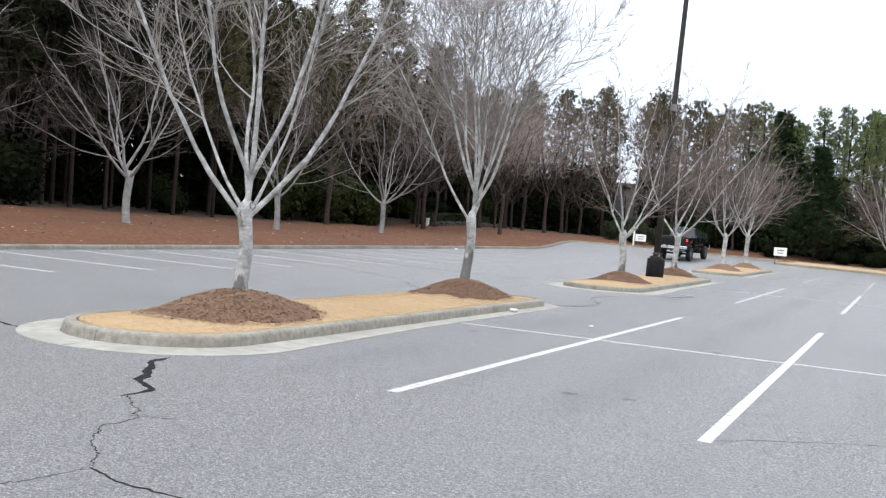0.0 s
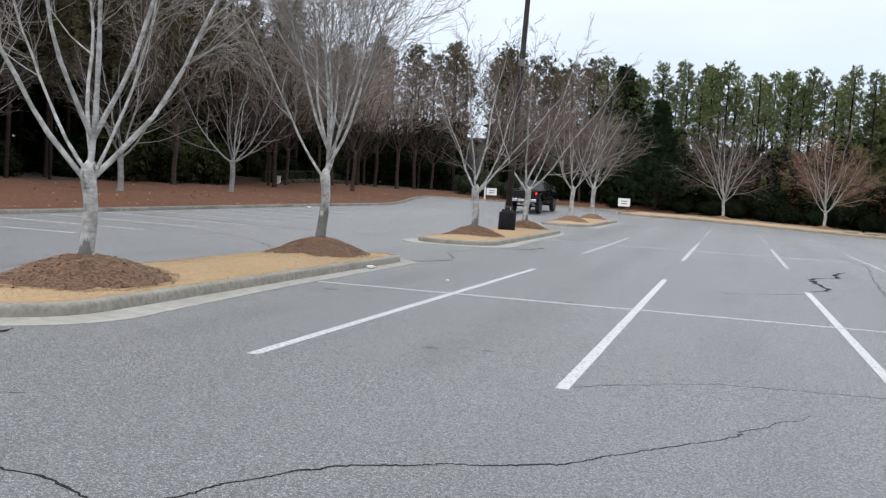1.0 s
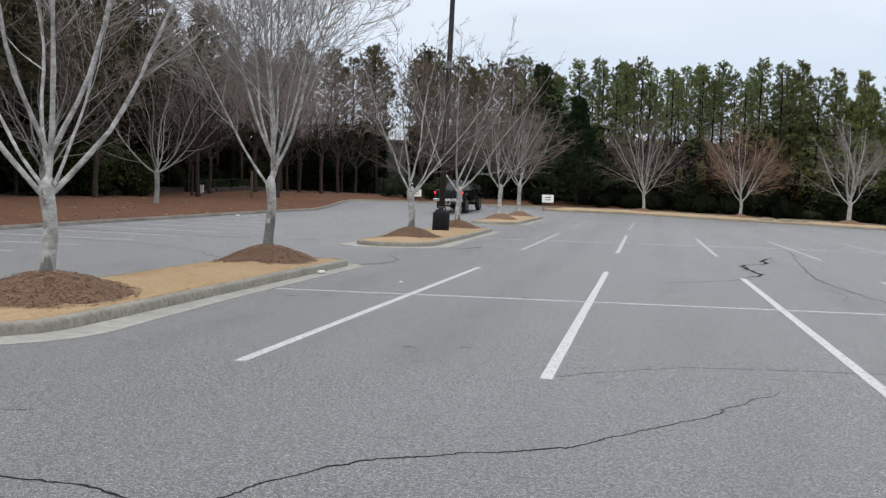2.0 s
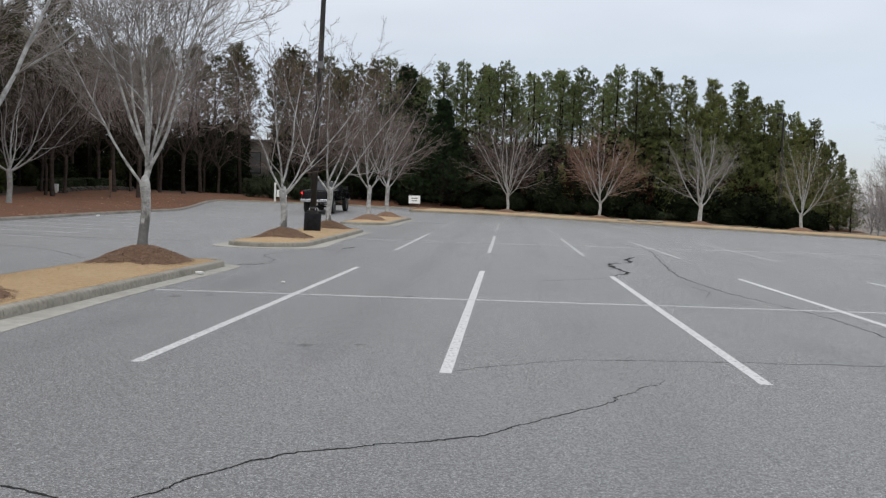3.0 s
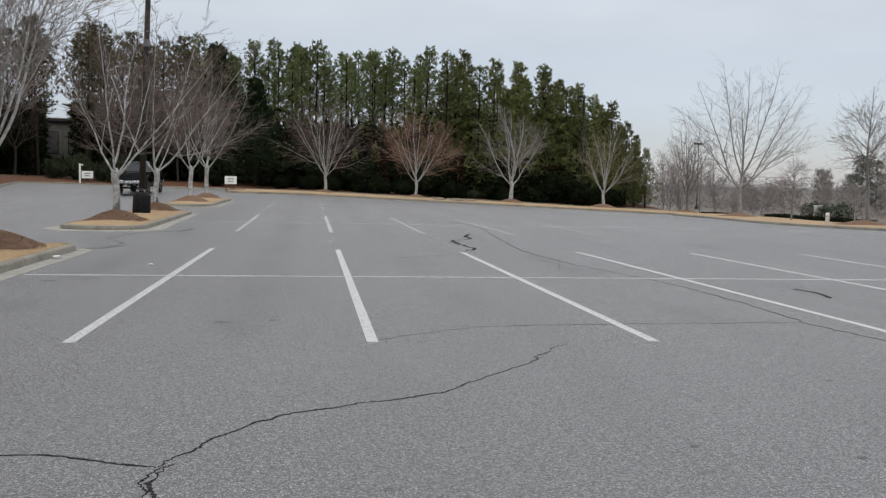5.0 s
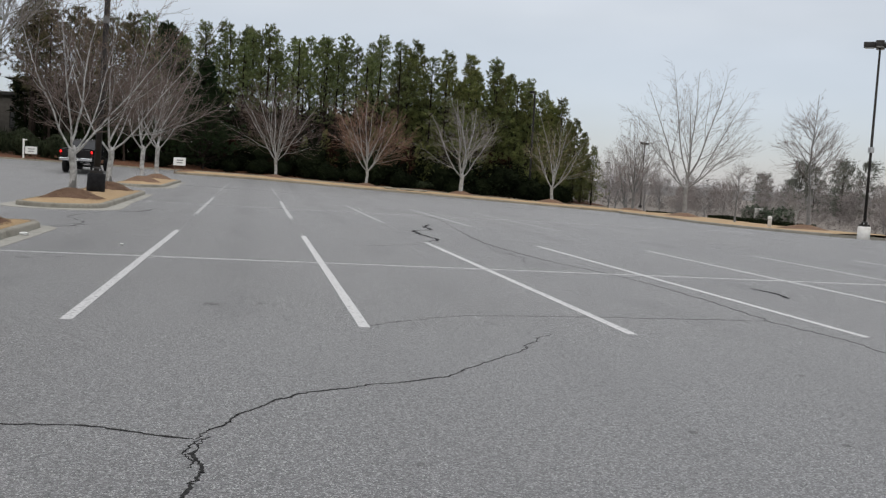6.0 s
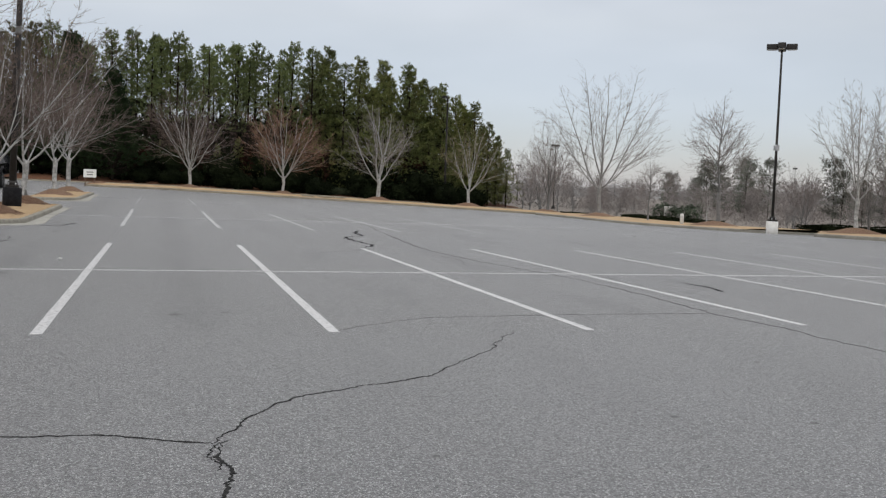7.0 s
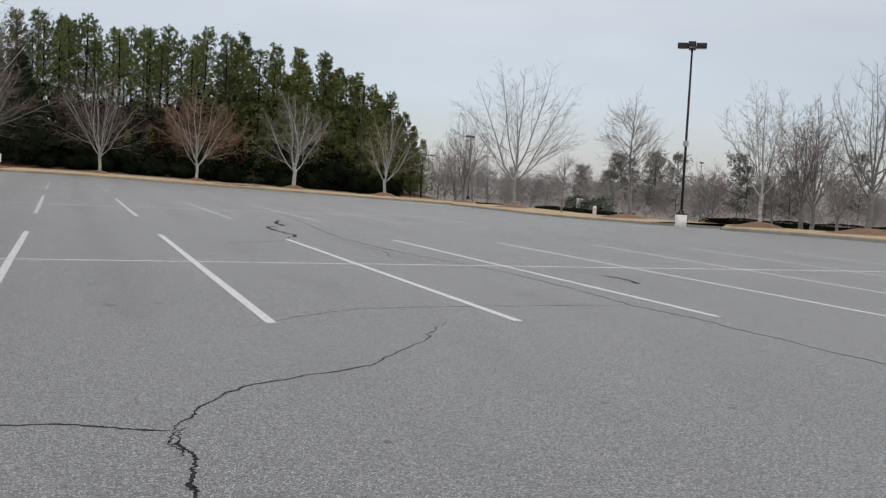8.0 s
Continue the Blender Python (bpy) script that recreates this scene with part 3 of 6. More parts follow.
# stall lines, row by row; the farther ones are more worn
BAY = 2.74
for row, (y0, y1) in enumerate(((0.0, 12.75), (20.0, 32.6), (39.6, 52.4))):
    start = y0
    for i in range(-1, 9):
        x, y0 = i * BAY, start
        lead = {-1: -0.09, 1: 0.09, 2: 0.25, 3: 0.22}.get(i, 0.0) if row == 0 else 0.0
        if x > 23:
            continue
        worn = (0.95, 1.0, 0.97, 0.95, 0.86, 0.76, 0.68, 0.6, 0.55, 0.5)[i + 1] - (0.0, 0.24, 0.42)[row] * (1 if i < 1 else 1.2)
        end = y1 - (0.4 if (row == 0 and i == 1) else 0)
        y0 = 0.25 if (row == 0 and i == 2) else y0
        strip(dashed((x + lead, y0), (x, end), 14), 0.112, 0.004, "parking_line", PAINT, road, worn)
    ymid = 6.52 if row == 0 else (26.1 if row == 1 else 46.0)
    strip(dashed((-5.0, ymid), (22.5, ymid), 40), 0.085 if row == 0 else 0.14, 0.0065, "cross_line", PAINT, road, (0.97, 0.85, 0.45)[row])
for i in range(-3, 19):
    y = 6.56 + i * 2.9
    strip(dashed((-13.9, y), (-19.2, y + 0.1), 8), 0.12, 0.004, "parking_line", PAINT, road, 0.97 - 0.01 * max(0, i))


def crack_line(points, wiggle, seed, step=0.07):
    """A wandering line through a few way points."""
    pts = spline(points, step)
    out = []
    for i, p in enumerate(pts):
        s = i * 0.11 + seed * 17.3
        j = 0.025 if wiggle < 0.09 else 0.024
        out.append((p.x + j * noise.noise((i * 0.9, seed, 5.0)) + wiggle * noise.noise((s, 1.7, seed)) + 0.3 * wiggle * noise.noise((s * 4.1, 4.2, seed)),
                    p.y + j * noise.noise((i * 0.9, seed, 9.0)) + wiggle * noise.noise((s, 8.1, seed)) + 0.3 * wiggle * noise.noise((s * 4.1, 2.2, seed))))
    return out


def crack(points, width, material, seed, wiggle=0.05, lift=0.003, name="crack", step=0.07):
    def w(f):
        return (width(f) if callable(width) else width) * (0.4 + 1.5 * abs(noise.noise((f * 14 + seed, seed, 0.3))) + 0.5 * abs(noise.noise((f * 61, seed, 2.3)))) * min(1, 8 * f + 0.25, 8 * (1 - f) + 0.25)
    strip(crack_line(points, wiggle, seed, step), w, lift, name, material, road)


SEAL = [(-5.36, -0.08), (-5.29, -0.44), (-5.12, -0.62), (-4.97, -0.84), (-4.78, -1.08), (-4.70, -1.27), (-4.50, -1.42), (-4.30, -1.58), (-4.27, -1.74), (-4.26, -1.96)]
crack(SEAL, 0.075, TAR, 1, 0.035, name="tar_seal", step=0.12)
crack([(x + 0.05, y - 0.03) for x, y in SEAL[1:8]], 0.045, TAR, 2, 0.05, 0.0036, name="tar_seal", step=0.12)
crack([(-4.27, -1.9), (-3.66, -2.45), (-3.56, -2.9), (-3.1, -3.45), (-2.9, -3.7)], 0.0055, CRACK, 3, 0.07, step=0.04)
crack([(-2.9, -3.7), (-2.88, -3.88), (-2.93, -4.08), (-2.99, -4.32), (-3.12, -4.75)], 0.006, CRACK_FAINT, 4, 0.03, step=0.04)
crack([(-3.73, -2.47), (-3.6, -2.40), (-3.4, -2.34)], 0.005, CRACK_FAINT, 22, 0.03, step=0.04)
crack([(-2.9, -3.7), (-2.4, -3.84), (-2.05, -3.86), (-1.69, -4.02), (-1.39, -4.14)], 0.02, CRACK, 5, 0.04)
crack([(-1.39, -4.14), (-1.09, -3.39), (-0.63, -2.86), (0.25, -2.39), (0.93, -1.6), (1.31, -1.08), (1.94, 0.02)], lambda f: 0.022 - 0.017 * f, CRACK, 6, 0.06, step=0.05)
crack([(-1.385, -4.12), (-1.40, -4.45), (-1.37, -4.60), (-1.33, -4.68), (-1.37, -4.84), (-1.39, -5.1), (-1.41, -5.4), (-1.37, -5.9), (-1.45, -6.8)], lambda f: 0.009 + 0.021 * min(1, f * 2.6), CRACK, 7, 0.045, step=0.035)
crack([(-1.36, -4.08), (-1.46, -4.35), (-1.42, -4.68)], 0.007, CRACK, 8, 0.06, 0.0036, step=0.035)
crack([(0.0, 0.05), (0.63, 0.62), (1.33, 1.01), (2.5, 1.19), (5.07, 1.33)], 0.0065, CRACK_FAINT, 9, 0.06)
crack([(4.75, 19.2), (4.27, 13.3), (4.45, 9.44), (5.06, 6.1), (5.2, 3.35), (5.12, 1.33), (5.26, 0.4), (5.3, -0.7), (5.4, -2.9), (5.6, -6)], 0.012, CRACK, 10, 0.07, step=0.06)
crack([(4.75, 19.2), (5.2, 25), (4.6, 31)], 0.012, CRACK_FAINT, 19, 0.08)
crack([(2.78, 12.5), (3.1, 13.2), (3.25, 13.7), (3.12, 14.6), (3.15, 16.6), (3.75, 17.4), (3.84, 18.8), (4.2, 20.2)], 0.080, TAR, 11, 0.10, name="tar_seal")
crack([(6.84, 5.0), (6.93, 4.5), (6.80, 3.8)], 0.075, TAR, 12, 0.03, name="tar_seal")
crack([(3.9, 8.2), (4.15, 9.2), (4.05, 10.4)], 0.012, CRACK_FAINT, 13, 0.06)
crack([(1.2, 10.6), (2.2, 11.4), (2.9, 12.2)], 0.008, CRACK_FAINT, 14, 0.06)
crack([(-5.3, 12.5), (-4.9, 14.0), (-5.6, 16.2), (-5.2, 18.8)], 0.022, CRACK_FAINT, 15, 0.12)
crack([(-5.35, 12.2), (-5.0, 12.6), (-4.75, 13.4)], 0.05, TAR, 21, 0.06, name="tar_seal")
crack([(-4.9, 19.4), (-4.3, 19.9), (-4.1, 21.2)], 0.06, TAR, 16, 0.08, name="tar_seal")
crack([(-7.5, 0.1), (-8.6, 0.4), (-10.5, 0.0)], 0.05, TAR, 17, 0.08, name="tar_seal")
crack([(-9.0, 13.0), (-11.0, 15.5), (-13.5, 17.0), (-18, 18)], 0.02, CRACK_FAINT, 18, 0.12)
crack([(-9.5, 22), (-13.0, 21.6), (-19.0, 22.2)], 0.03, CRACK, 20, 0.12)

rng = random.Random(5)
for x, y, r in ((-4.4, 5.6, 0.16), (-3.95, 5.9, 0.12), (-1.0, 1.5, 0.10), (-1.55, 1.35, 0.12), (-1.0, 6.7, 0.13), (-3.1, 9.8, 0.14), (1.7, -3.9, 0.05),
                (2.6, -4.2, 0.045), (-0.2, -4.6, 0.04), (3.6, -2.0, 0.05), (1.0, 3.9, 0.07), (6.2, 9.1, 0.1), (2.0, 8.0, 0.06)):
    r *= 0.72
    vs = [(x + r * (0.7 + 0.5 * rng.random()) * math.cos(a * 0.628), y + r * (0.6 + 0.5 * rng.random()) * math.sin(a * 0.628), height(x, y) + 0.003) for a in range(10)]
    part("oil_spot", mesh_from("oil_spot", vs, [tuple(range(10))], STAIN), None, road)


# ---- scatter of blades, chips and leaves (one object of many) ----
def flakes(name, spots, material, size, aspect, seed, upright=False):
    r = random.Random(seed)
    verts, faces = [], []
    for x, y, z in spots:
        a = r.uniform(0, 6.283)
        l = size * r.uniform(0.5, 1.4)
        w = l * aspect
        d = Vector((math.cos(a), math.sin(a), 0))
        s = Vector((-d.y, d.x, 0))
        i = len(verts)
        if upright:
            tip = Vector((x, y, z)) + Vector((r.uniform(-0.5, 0.5) * l, r.uniform(-0.5, 0.5) * l, l))
            verts += [tuple(Vector((x, y, z - 0.01)) + s * w), tuple(Vector((x, y, z - 0.01)) - s * w), tuple(tip)]
            faces.append((i, i + 1, i + 2))
        else:
            tilt = r.uniform(-0.35, 0.35)
            p = Vector((x, y, z + 0.4 * abs(tilt) * l + 0.006))
            d = Vector((d.x, d.y, tilt)).normalized()
            verts += [tuple(p + d * l / 2 + s * w / 2), tuple(p + d * l / 2 - s * w / 2), tuple(p - d * l / 2 - s * w / 2), tuple(p - d * l / 2 + s * w / 2)]
            faces.append((i, i + 1, i + 2, i + 3))
    return new(name, mesh_from(name, verts, faces, material))


# ---- planted islands ----
def island_outline(x0, x1, y0, y1, r_near, r_far):
    """Counter-clockwise outline of the kerb's foot."""
    out = []
    for cx, cy, r, a0 in ((x1 - r_near, y0 + r_near, r_near, -90), (x1 - r_far, y1 - r_far, r_far, 0), (x0 + r_far, y1 - r_far, r_far, 90), (x0 + r_near, y0 + r_near, r_near, 180)):
        n = max(4, int(r * 8))
        out += [Vector((cx + r * math.cos(radians(a0 + 90 * k / n)), cy + r * math.sin(radians(a0 + 90 * k / n)))) for k in range(n + 1)]
    pts = []
    out.append(out[0])
    for a, b in zip(out, out[1:]):
        n = max(1, int((b - a).length / 0.5))
        pts += [a.lerp(b, k / n) for k in range(n)]
    pts.append(out[0].copy())
    return pts


TOPS = []          # (outline box, mounds) of planted beds, for resting things on them


def bed_rise(x, y, x0, x1, y0, y1, dome):
    ex = min(x - x0, x1 - x)
    ey = min(y - y0, y1 - y)
    r = min(1.2, (x1 - x0) / 2)
    edge = r - math.hypot(max(0.0, r - ex), max(0.0, r - ey)) if ex < r and ey < r else min(ex, ey)
    return 0.149 + dome * smooth_step(0.05, 1.15, edge)


def planted_island(label, x0, x1, y0, y1, r_near, r_far, mounds, pan=True, dome=0.07, cell=0.16, blades=0, seed=1, kerb_piece=3.0, kerb=None):
    isl = thing("traffic_island", label, "island", group="planted islands", kind="structure")
    outline = island_outline(x0, x1, y0, y1, r_near, r_far)
    sweep_pieces("kerb", outline, KERB, isl, kerb or CONCRETE, kerb_piece, closed=True, step=0.16 if pan else 0.5)
    if pan:
        sweep_pieces("gutter", outline, PAN, isl, GUTTER, kerb_piece, 0.008, closed=True, step=0.16,
                     widen=lambda p: 1.0 + 0.50 * smooth_step(6.0, 1.2, p.y - y0) + 0.15 * smooth_step(2.2, 1.0, p.y - y0) + 0.5 * smooth_step(0.5, 0.0, y1 - p.y))

    def top(x, y):
        z = height(x, y) + bed_rise(x, y, x0, x1, y0, y1, dome) + 0.012 * noise.noise((x * 2.2, y * 2.2, 3.0))
        for mx, my, rx, ry, hh in mounds:
            q = math.hypot((x - mx) / rx, (y - my) / ry) * (1 + 0.10 * noise.noise((x * 0.9, y * 0.9, 7)))
            if q < 1:
                z += hh * (0.5 + 0.5 * math.cos(math.pi * q)) ** 0.8 + 0.02 * noise.noise((x * 4, y * 4, 1))
        return z

    # turf: rows across the bed, drawn in to the rounded ends
    cx = (x0 + x1) / 2
    inset = 0.17

    def reach_in(y):
        """How far the rounded ends draw the bed's sides in at this row."""
        d = 0.0
        for r, gap in ((r_near - inset, y - y0 - inset), (r_far - inset, y1 - inset - y)):
            if gap < r:
                d = max(d, r - math.sqrt(max(0.0, r * r - (r - gap) ** 2)))
        return d

    wide = x1 - x0 - 2 * inset
    cols = max(16, int(wide / 0.2))
    ny = int((y1 - y0 - 2 * inset) / 0.14)
    ys = [y0 + inset + (y1 - y0 - 2 * inset) * (0.5 - 0.5 * math.cos(math.pi * j / ny) if j in (0, 1, ny - 1, ny) else j / ny) for j in range(ny + 1)]
    fr = [0.0, 0.25 / cols] + [(k + 1) / (cols + 2) for k in range(cols + 1)] + [1 - 0.25 / cols, 1.0]
    verts, faces = [], []
    for j, y in enumerate(ys):
        xa, xb = x0 + inset + reach_in(y), x1 - inset - reach_in(y)
        for k, f in enumerate(fr):
            x = xa + (xb - xa) * f
            rim = j in (0, ny) or k in (0, len(fr) - 1)
            verts.append((x, y, height(x, y) + 0.10 if rim else top(x, y)))
    w = len(fr)
    for j in range(ny):
        for k in range(w - 1):
            faces.append((j * w + k, j * w + k + 1, (j + 1) * w + k + 1, (j + 1) * w + k))
    part("turf", mesh_from("turf", verts, faces, TAN_GRASS, True), None, isl, "short dormant tan turf")

    def in_mound(x, y):
        return any(math.hypot((x - m[0]) / m[2], (y - m[1]) / m[3]) * (1 + 0.10 * noise.noise((x * 0.9, y * 0.9, 7))) < 0.93 for m in mounds)

    for mx, my, rx, ry, hh in mounds:
        verts, faces = [], []
        na, nr = 40, 12
        for j in range(nr + 1):
            for i in range(na):
                a = 2 * math.pi * i / na
                f = j / nr * (0.965 + 0.02 * math.sin(i * 0.63 + mx) + 0.015 * math.sin(i * 1.26 + my))
                x, y = mx + rx * f * math.cos(a), my + ry * f * math.sin(a)
                x, y = min(max(x, x0 + 0.17), x1 - 0.17), min(max(y, y0 + 0.17), y1 - 0.17)
                z = top(x, y) + 0.03 * (1 - (j / nr) ** 4) + 0.018 * noise.noise((x * 7, y * 7, 2)) - (0.03 if j == nr else 0)
                verts.append((x, y, z))
        for j in range(nr):
            for i in range(na):
                faces.append((j * na + i, j * na + (i + 1) % na, (j + 1) * na + (i + 1) % na, (j + 1) * na + i))
        part("mulch_mound", mesh_from("mulch_mound", verts, faces, MULCH, True), None, isl, "reddish brown mulch mound")
        r = random.Random(seed * 31 + int(my))
        chips = []
        for k in range(5200 if blades else 300):
            a, f = r.uniform(0, 6.283), math.sqrt(r.random()) * 1.0
            x, y = mx + rx * f * math.cos(a), my + ry * f * math.sin(a)
            if x0 + 0.2 < x < x1 - 0.2 and y0 + 0.2 < y < y1 - 0.2:
                chips.append((x, y, top(x, y) + 0.03 * (1 - f ** 4)))
        tagged(flakes("mulch_chips", chips, CHIP, 0.040, 0.26, seed), "loose brown bark chips on a mulch mound", "mulch", kind="stuff")
    if blades:
        r = random.Random(seed)
        spots = []
        while len(spots) < blades:
            x, y = r.uniform(x0 + 0.15, x1 - 0.15), r.uniform(y0 + 0.15, y1 - 0.15)
            dx, dy = max(0, abs(x - cx) - ((x1 - x0) / 2 - r_near)), max(0, y0 + r_near - y)
            if math.hypot(dx, dy) > r_near - 0.16 and y < y0 + r_near:
                continue
            if not in_mound(x, y):
                spots.append((x, y, top(x, y)))
        tagged(flakes("dry_grass", spots, BLADES, 0.013, 0.16, seed, True), "short dry tan grass blades on an island", "grass", kind="stuff")
    TOPS.append((x0, x1, y0, y1, top))
    return isl


MOUND = 0.25
planted_island("long concrete-kerbed island with tan turf and two mulch mounds", -7.74, -5.33, 0.08, 11.95, 1.2, 0.5,
               [(-6.6, 2.65, 1.03, 1.6, MOUND), (-6.6, 10.1, 0.98, 1.45, MOUND)], blades=26000, seed=1)
planted_island("concrete-kerbed island with tan turf, lamp and mulch mounds", -7.78, -5.33, 19.3, 31.7, 1.2, 0.35,
               [(-6.6, 22.4, 0.98, 1.4, 0.24), (-6.6, 30.3, 0.95, 1.2, 0.24)], blades=9000, seed=2)
planted_island("far concrete-kerbed island with tan turf and mulch mounds", -7.78, -5.33, 39.0, 51.7, 1.2, 0.35,
               [(-6.6, 41.9, 1.0, 1.4, 0.24), (-6.6, 49.6, 0.95, 1.3, 0.24)], seed=3)
planted_island("long tan turf strip behind the far kerb", -6.9, 31.0, 64.0, 69.8, 1.6, 1.2,
               [(-6.0, 65.6, 0.8, 0.9, 0.10), (0.48, 67, 0.95, 1.0, 0.20), (7.43, 67, 0.95, 1.0, 0.20), (14.93, 67, 1.1, 1.1, 0.26), (22.35, 67, 1.25, 1.2, 0.27), (29.0, 66.6, 1.2, 1.1, 0.16)],
               pan=False, dome=0.10, seed=4, kerb=KERB_TAN)


def rest(x, y):
    """Height of whatever surface lies at a place."""
    for x0, x1, y0, y1, top in TOPS:
        if x0 < x < x1 and y0 < y < y1:
            return top(x, y)
    return height(x, y)


# west and north banks: kerb, pine straw, then the floor of the woods
WEST = spline([(-19.3, -78), (-19.4, 0), (-19.6, 30), (-20.1, 52), (-20.9, 61), (-21.0, 65.5), (-19.6, 70), (-16.0, 75.5), (-10.0, 81), (-2.0, 84.5), (10, 86), (26, 86.5), (35, 88)], 1.0)
bank = thing("bank", "pine straw bank rising from the kerb to the woods", "bank", kind="structure")
low_kerb = [(o, d * 0.85 if d > 0 else d) for o, d in KERB]
bend = next(i for i, p in enumerate(WEST) if p.y > 63.0)
sweep_pieces("kerb", WEST[:bend + 1], low_kerb, bank, KERB_OLD, 3.05, step=1.6)
sweep_pieces("kerb", WEST[bend:], low_kerb, bank, KERB_TAN, 3.05, step=0.8)
sweep_pieces("gutter", WEST[bend:], PAN, bank, GUTTER, 3.05, step=0.8)
vs, fs = loft(WEST, [(0.15, 0.14), (0.3, 0.15), (0.7, 0.18), (1.3, 0.24), (2.2, 0.32), (3.3, 0.40), (4.6, 0.47), (6.5, 0.55), (9.0, 0.62), (11.0, 0.66)])
part("pine_straw", mesh_from("pine_straw", vs, fs, STRAW, True), None, bank, "reddish brown pine straw mulch")
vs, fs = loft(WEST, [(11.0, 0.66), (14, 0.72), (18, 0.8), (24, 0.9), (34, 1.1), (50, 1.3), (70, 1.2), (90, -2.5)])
part("woods_floor", mesh_from("woods_floor", vs, fs, FLOOR_LITTER, True), None, bank, "leaf litter under trees, darkened as shade")


def bank_rise(x, y):
    """Height of the west and north banks."""
    off = None
    best = 1e9
    for p in WEST[::2]:
        d = (p.x - x) ** 2 + (p.y - y) ** 2
        if d < best:
            best, near = d, p
    off = math.sqrt(best)
    table = ((0.15, 0.14), (1.3, 0.24), (3.3, 0.40), (4.6, 0.47), (9.0, 0.62), (14, 0.72), (24, 0.9), (34, 1.1), (50, 1.3), (70, 1.2))
    z = float(np.interp(off, [t[0] for t in table], [t[1] for t in table]))
    z *= 1 + 0.5 * smooth_step(34, 8, near.y) if near.x < -15 and off > 1 else 1.0
    return height(near.x, near.y) + z + 0.06 * noise.noise((x * 0.6, y * 0.6, 0)) * (off > 1.2)


r = random.Random(9)
tagged(flakes("fallen_leaves", [(x, y, bank_rise(x, y)) for x, y in ((-19.9 - 9 * r.random() ** 1.3, r.uniform(4, 62)) for k in range(950))], LEAF_LITTER, 0.085, 0.7, 3),
       "scattered dry leaves on the pine straw bank", "leaves", kind="stuff")

# east verge: two kerbed lengths; the nearer one ends in a skewed nose
def verge_edge(y):
    """Line of the nearer verge's kerb."""
    return 26.0 + 3.6 * smooth_step(26.6, 33.0, y) ** 1.1


def verge_mound(verge, y, ry):
    z = height(26, y)
    verts, faces = [], []
    na, nr = 28, 7
    for j in range(nr + 1):
        for i in range(na):
            t = 2 * math.pi * i / na
            f = j / nr * (0.95 + 0.05 * math.sin(3.1 * i))
            px, py = 28.5 + 1.3 * f * math.cos(t), y + ry * f * math.sin(t)
            verts.append((px, py, z + 0.17 + 0.27 * (0.5 + 0.5 * math.cos(math.pi * f)) + 0.02 * noise.noise((px * 4, py * 4, 0))))
    for j in range(nr):
        for i in range(na):
            faces.append((j * na + i, j * na + (i + 1) % na, (j + 1) * na + (i + 1) % na, (j + 1) * na + i))
    part("mulch_mound", mesh_from("mulch_mound", verts, faces, MULCH, True), None, verge, "brown mulch mound")


verge = thing("verge", "kerbed grass verge along the open side of the lot", "verge", kind="structure")
line = [Vector((26.0, 61.5 - 28.2 * i / 40)) for i in range(41)]
sweep_pieces("kerb", line, KERB, verge, CONCRETE, 3.05, step=1.6)
sweep_pieces("kerb", [Vector((26.0 + 0.7 * k, 33.3)) for k in range(9)], KERB, verge, CONCRETE, 2.8, step=0.7)
vs, fs = loft(line, [(0.15, 0.14), (0.5, 0.17), (1.5, 0.18), (2.6, 0.19), (4.0, 0.18), (5.2, 0.12), (5.6, -0.4)])
part("turf", mesh_from("turf", vs, fs, TAN_GRASS, True), None, verge, "dormant tan turf")
verge_mound(verge, 55.4, 2.3)
verge_mound(verge, 39.8, 2.3)
verge = thing("verge", "kerbed grass verge with a skewed nose and mulch mounds", "verge", kind="structure")
rows = (steps(-75, 15, 3.0) + steps(16.2, 32.2, 0.5))[::-1]
line = [Vector((verge_edge(y), y)) for y in rows]
sweep_pieces("kerb", line, KERB, verge, CONCRETE, 3.05, step=0.8)
verts, faces = [], []
for y in rows:
    e = verge_edge(y) + 0.15
    for k in range(7):
        x = e + (31.6 - e) * k / 6
        verts.append((x, y, height(26, y) + (0.14, 0.175, 0.185, 0.19, 0.185, 0.13, -0.35)[k]))
for j in range(len(rows) - 1):
    for k in range(6):
        faces.append((j * 7 + k, (j + 1) * 7 + k, (j + 1) * 7 + k + 1, j * 7 + k + 1))
part("turf", mesh_from("turf", verts, faces, TAN_GRASS, True), None, verge, "dormant tan turf")
verge_mound(verge, 28.0, 1.9)
verge_mound(verge, 21.2, 2.3)
# ---- trees ----
def grow(r, start, direction, length, radius, sides, segs, up, wander, tip=0.35, bend=0.0):
    """One branch: points, radii."""
    pts, radii = [start.copy()], [radius]
    d = direction.normalized()
    p = start.copy()
    for i in range(segs):
        d = (d + Vector((r.uniform(-1, 1), r.uniform(-1, 1), r.uniform(-0.6, 0.6))) * wander + Vector((0, 0, up + bend * max(0.0, 1 - i / (segs * 0.28))))).normalized()
        p = p + d * (length / segs)
        pts.append(p.copy())
        radii.append(radius * (1 - (1 - tip) * (i + 1) / segs))
    return pts, radii, sides


def side_way(r, d, angle):
    """A direction that leaves d by about angle degrees."""
    u = d.cross(Vector((r.uniform(-1, 1), r.uniform(-1, 1), r.uniform(-1, 1))))
    if u.length < 1e-3:
        u = Vector((1, 0, 0))
    u.normalize()
    a = radians(angle)
    return (d * math.cos(a) + u * math.sin(a)).normalized()


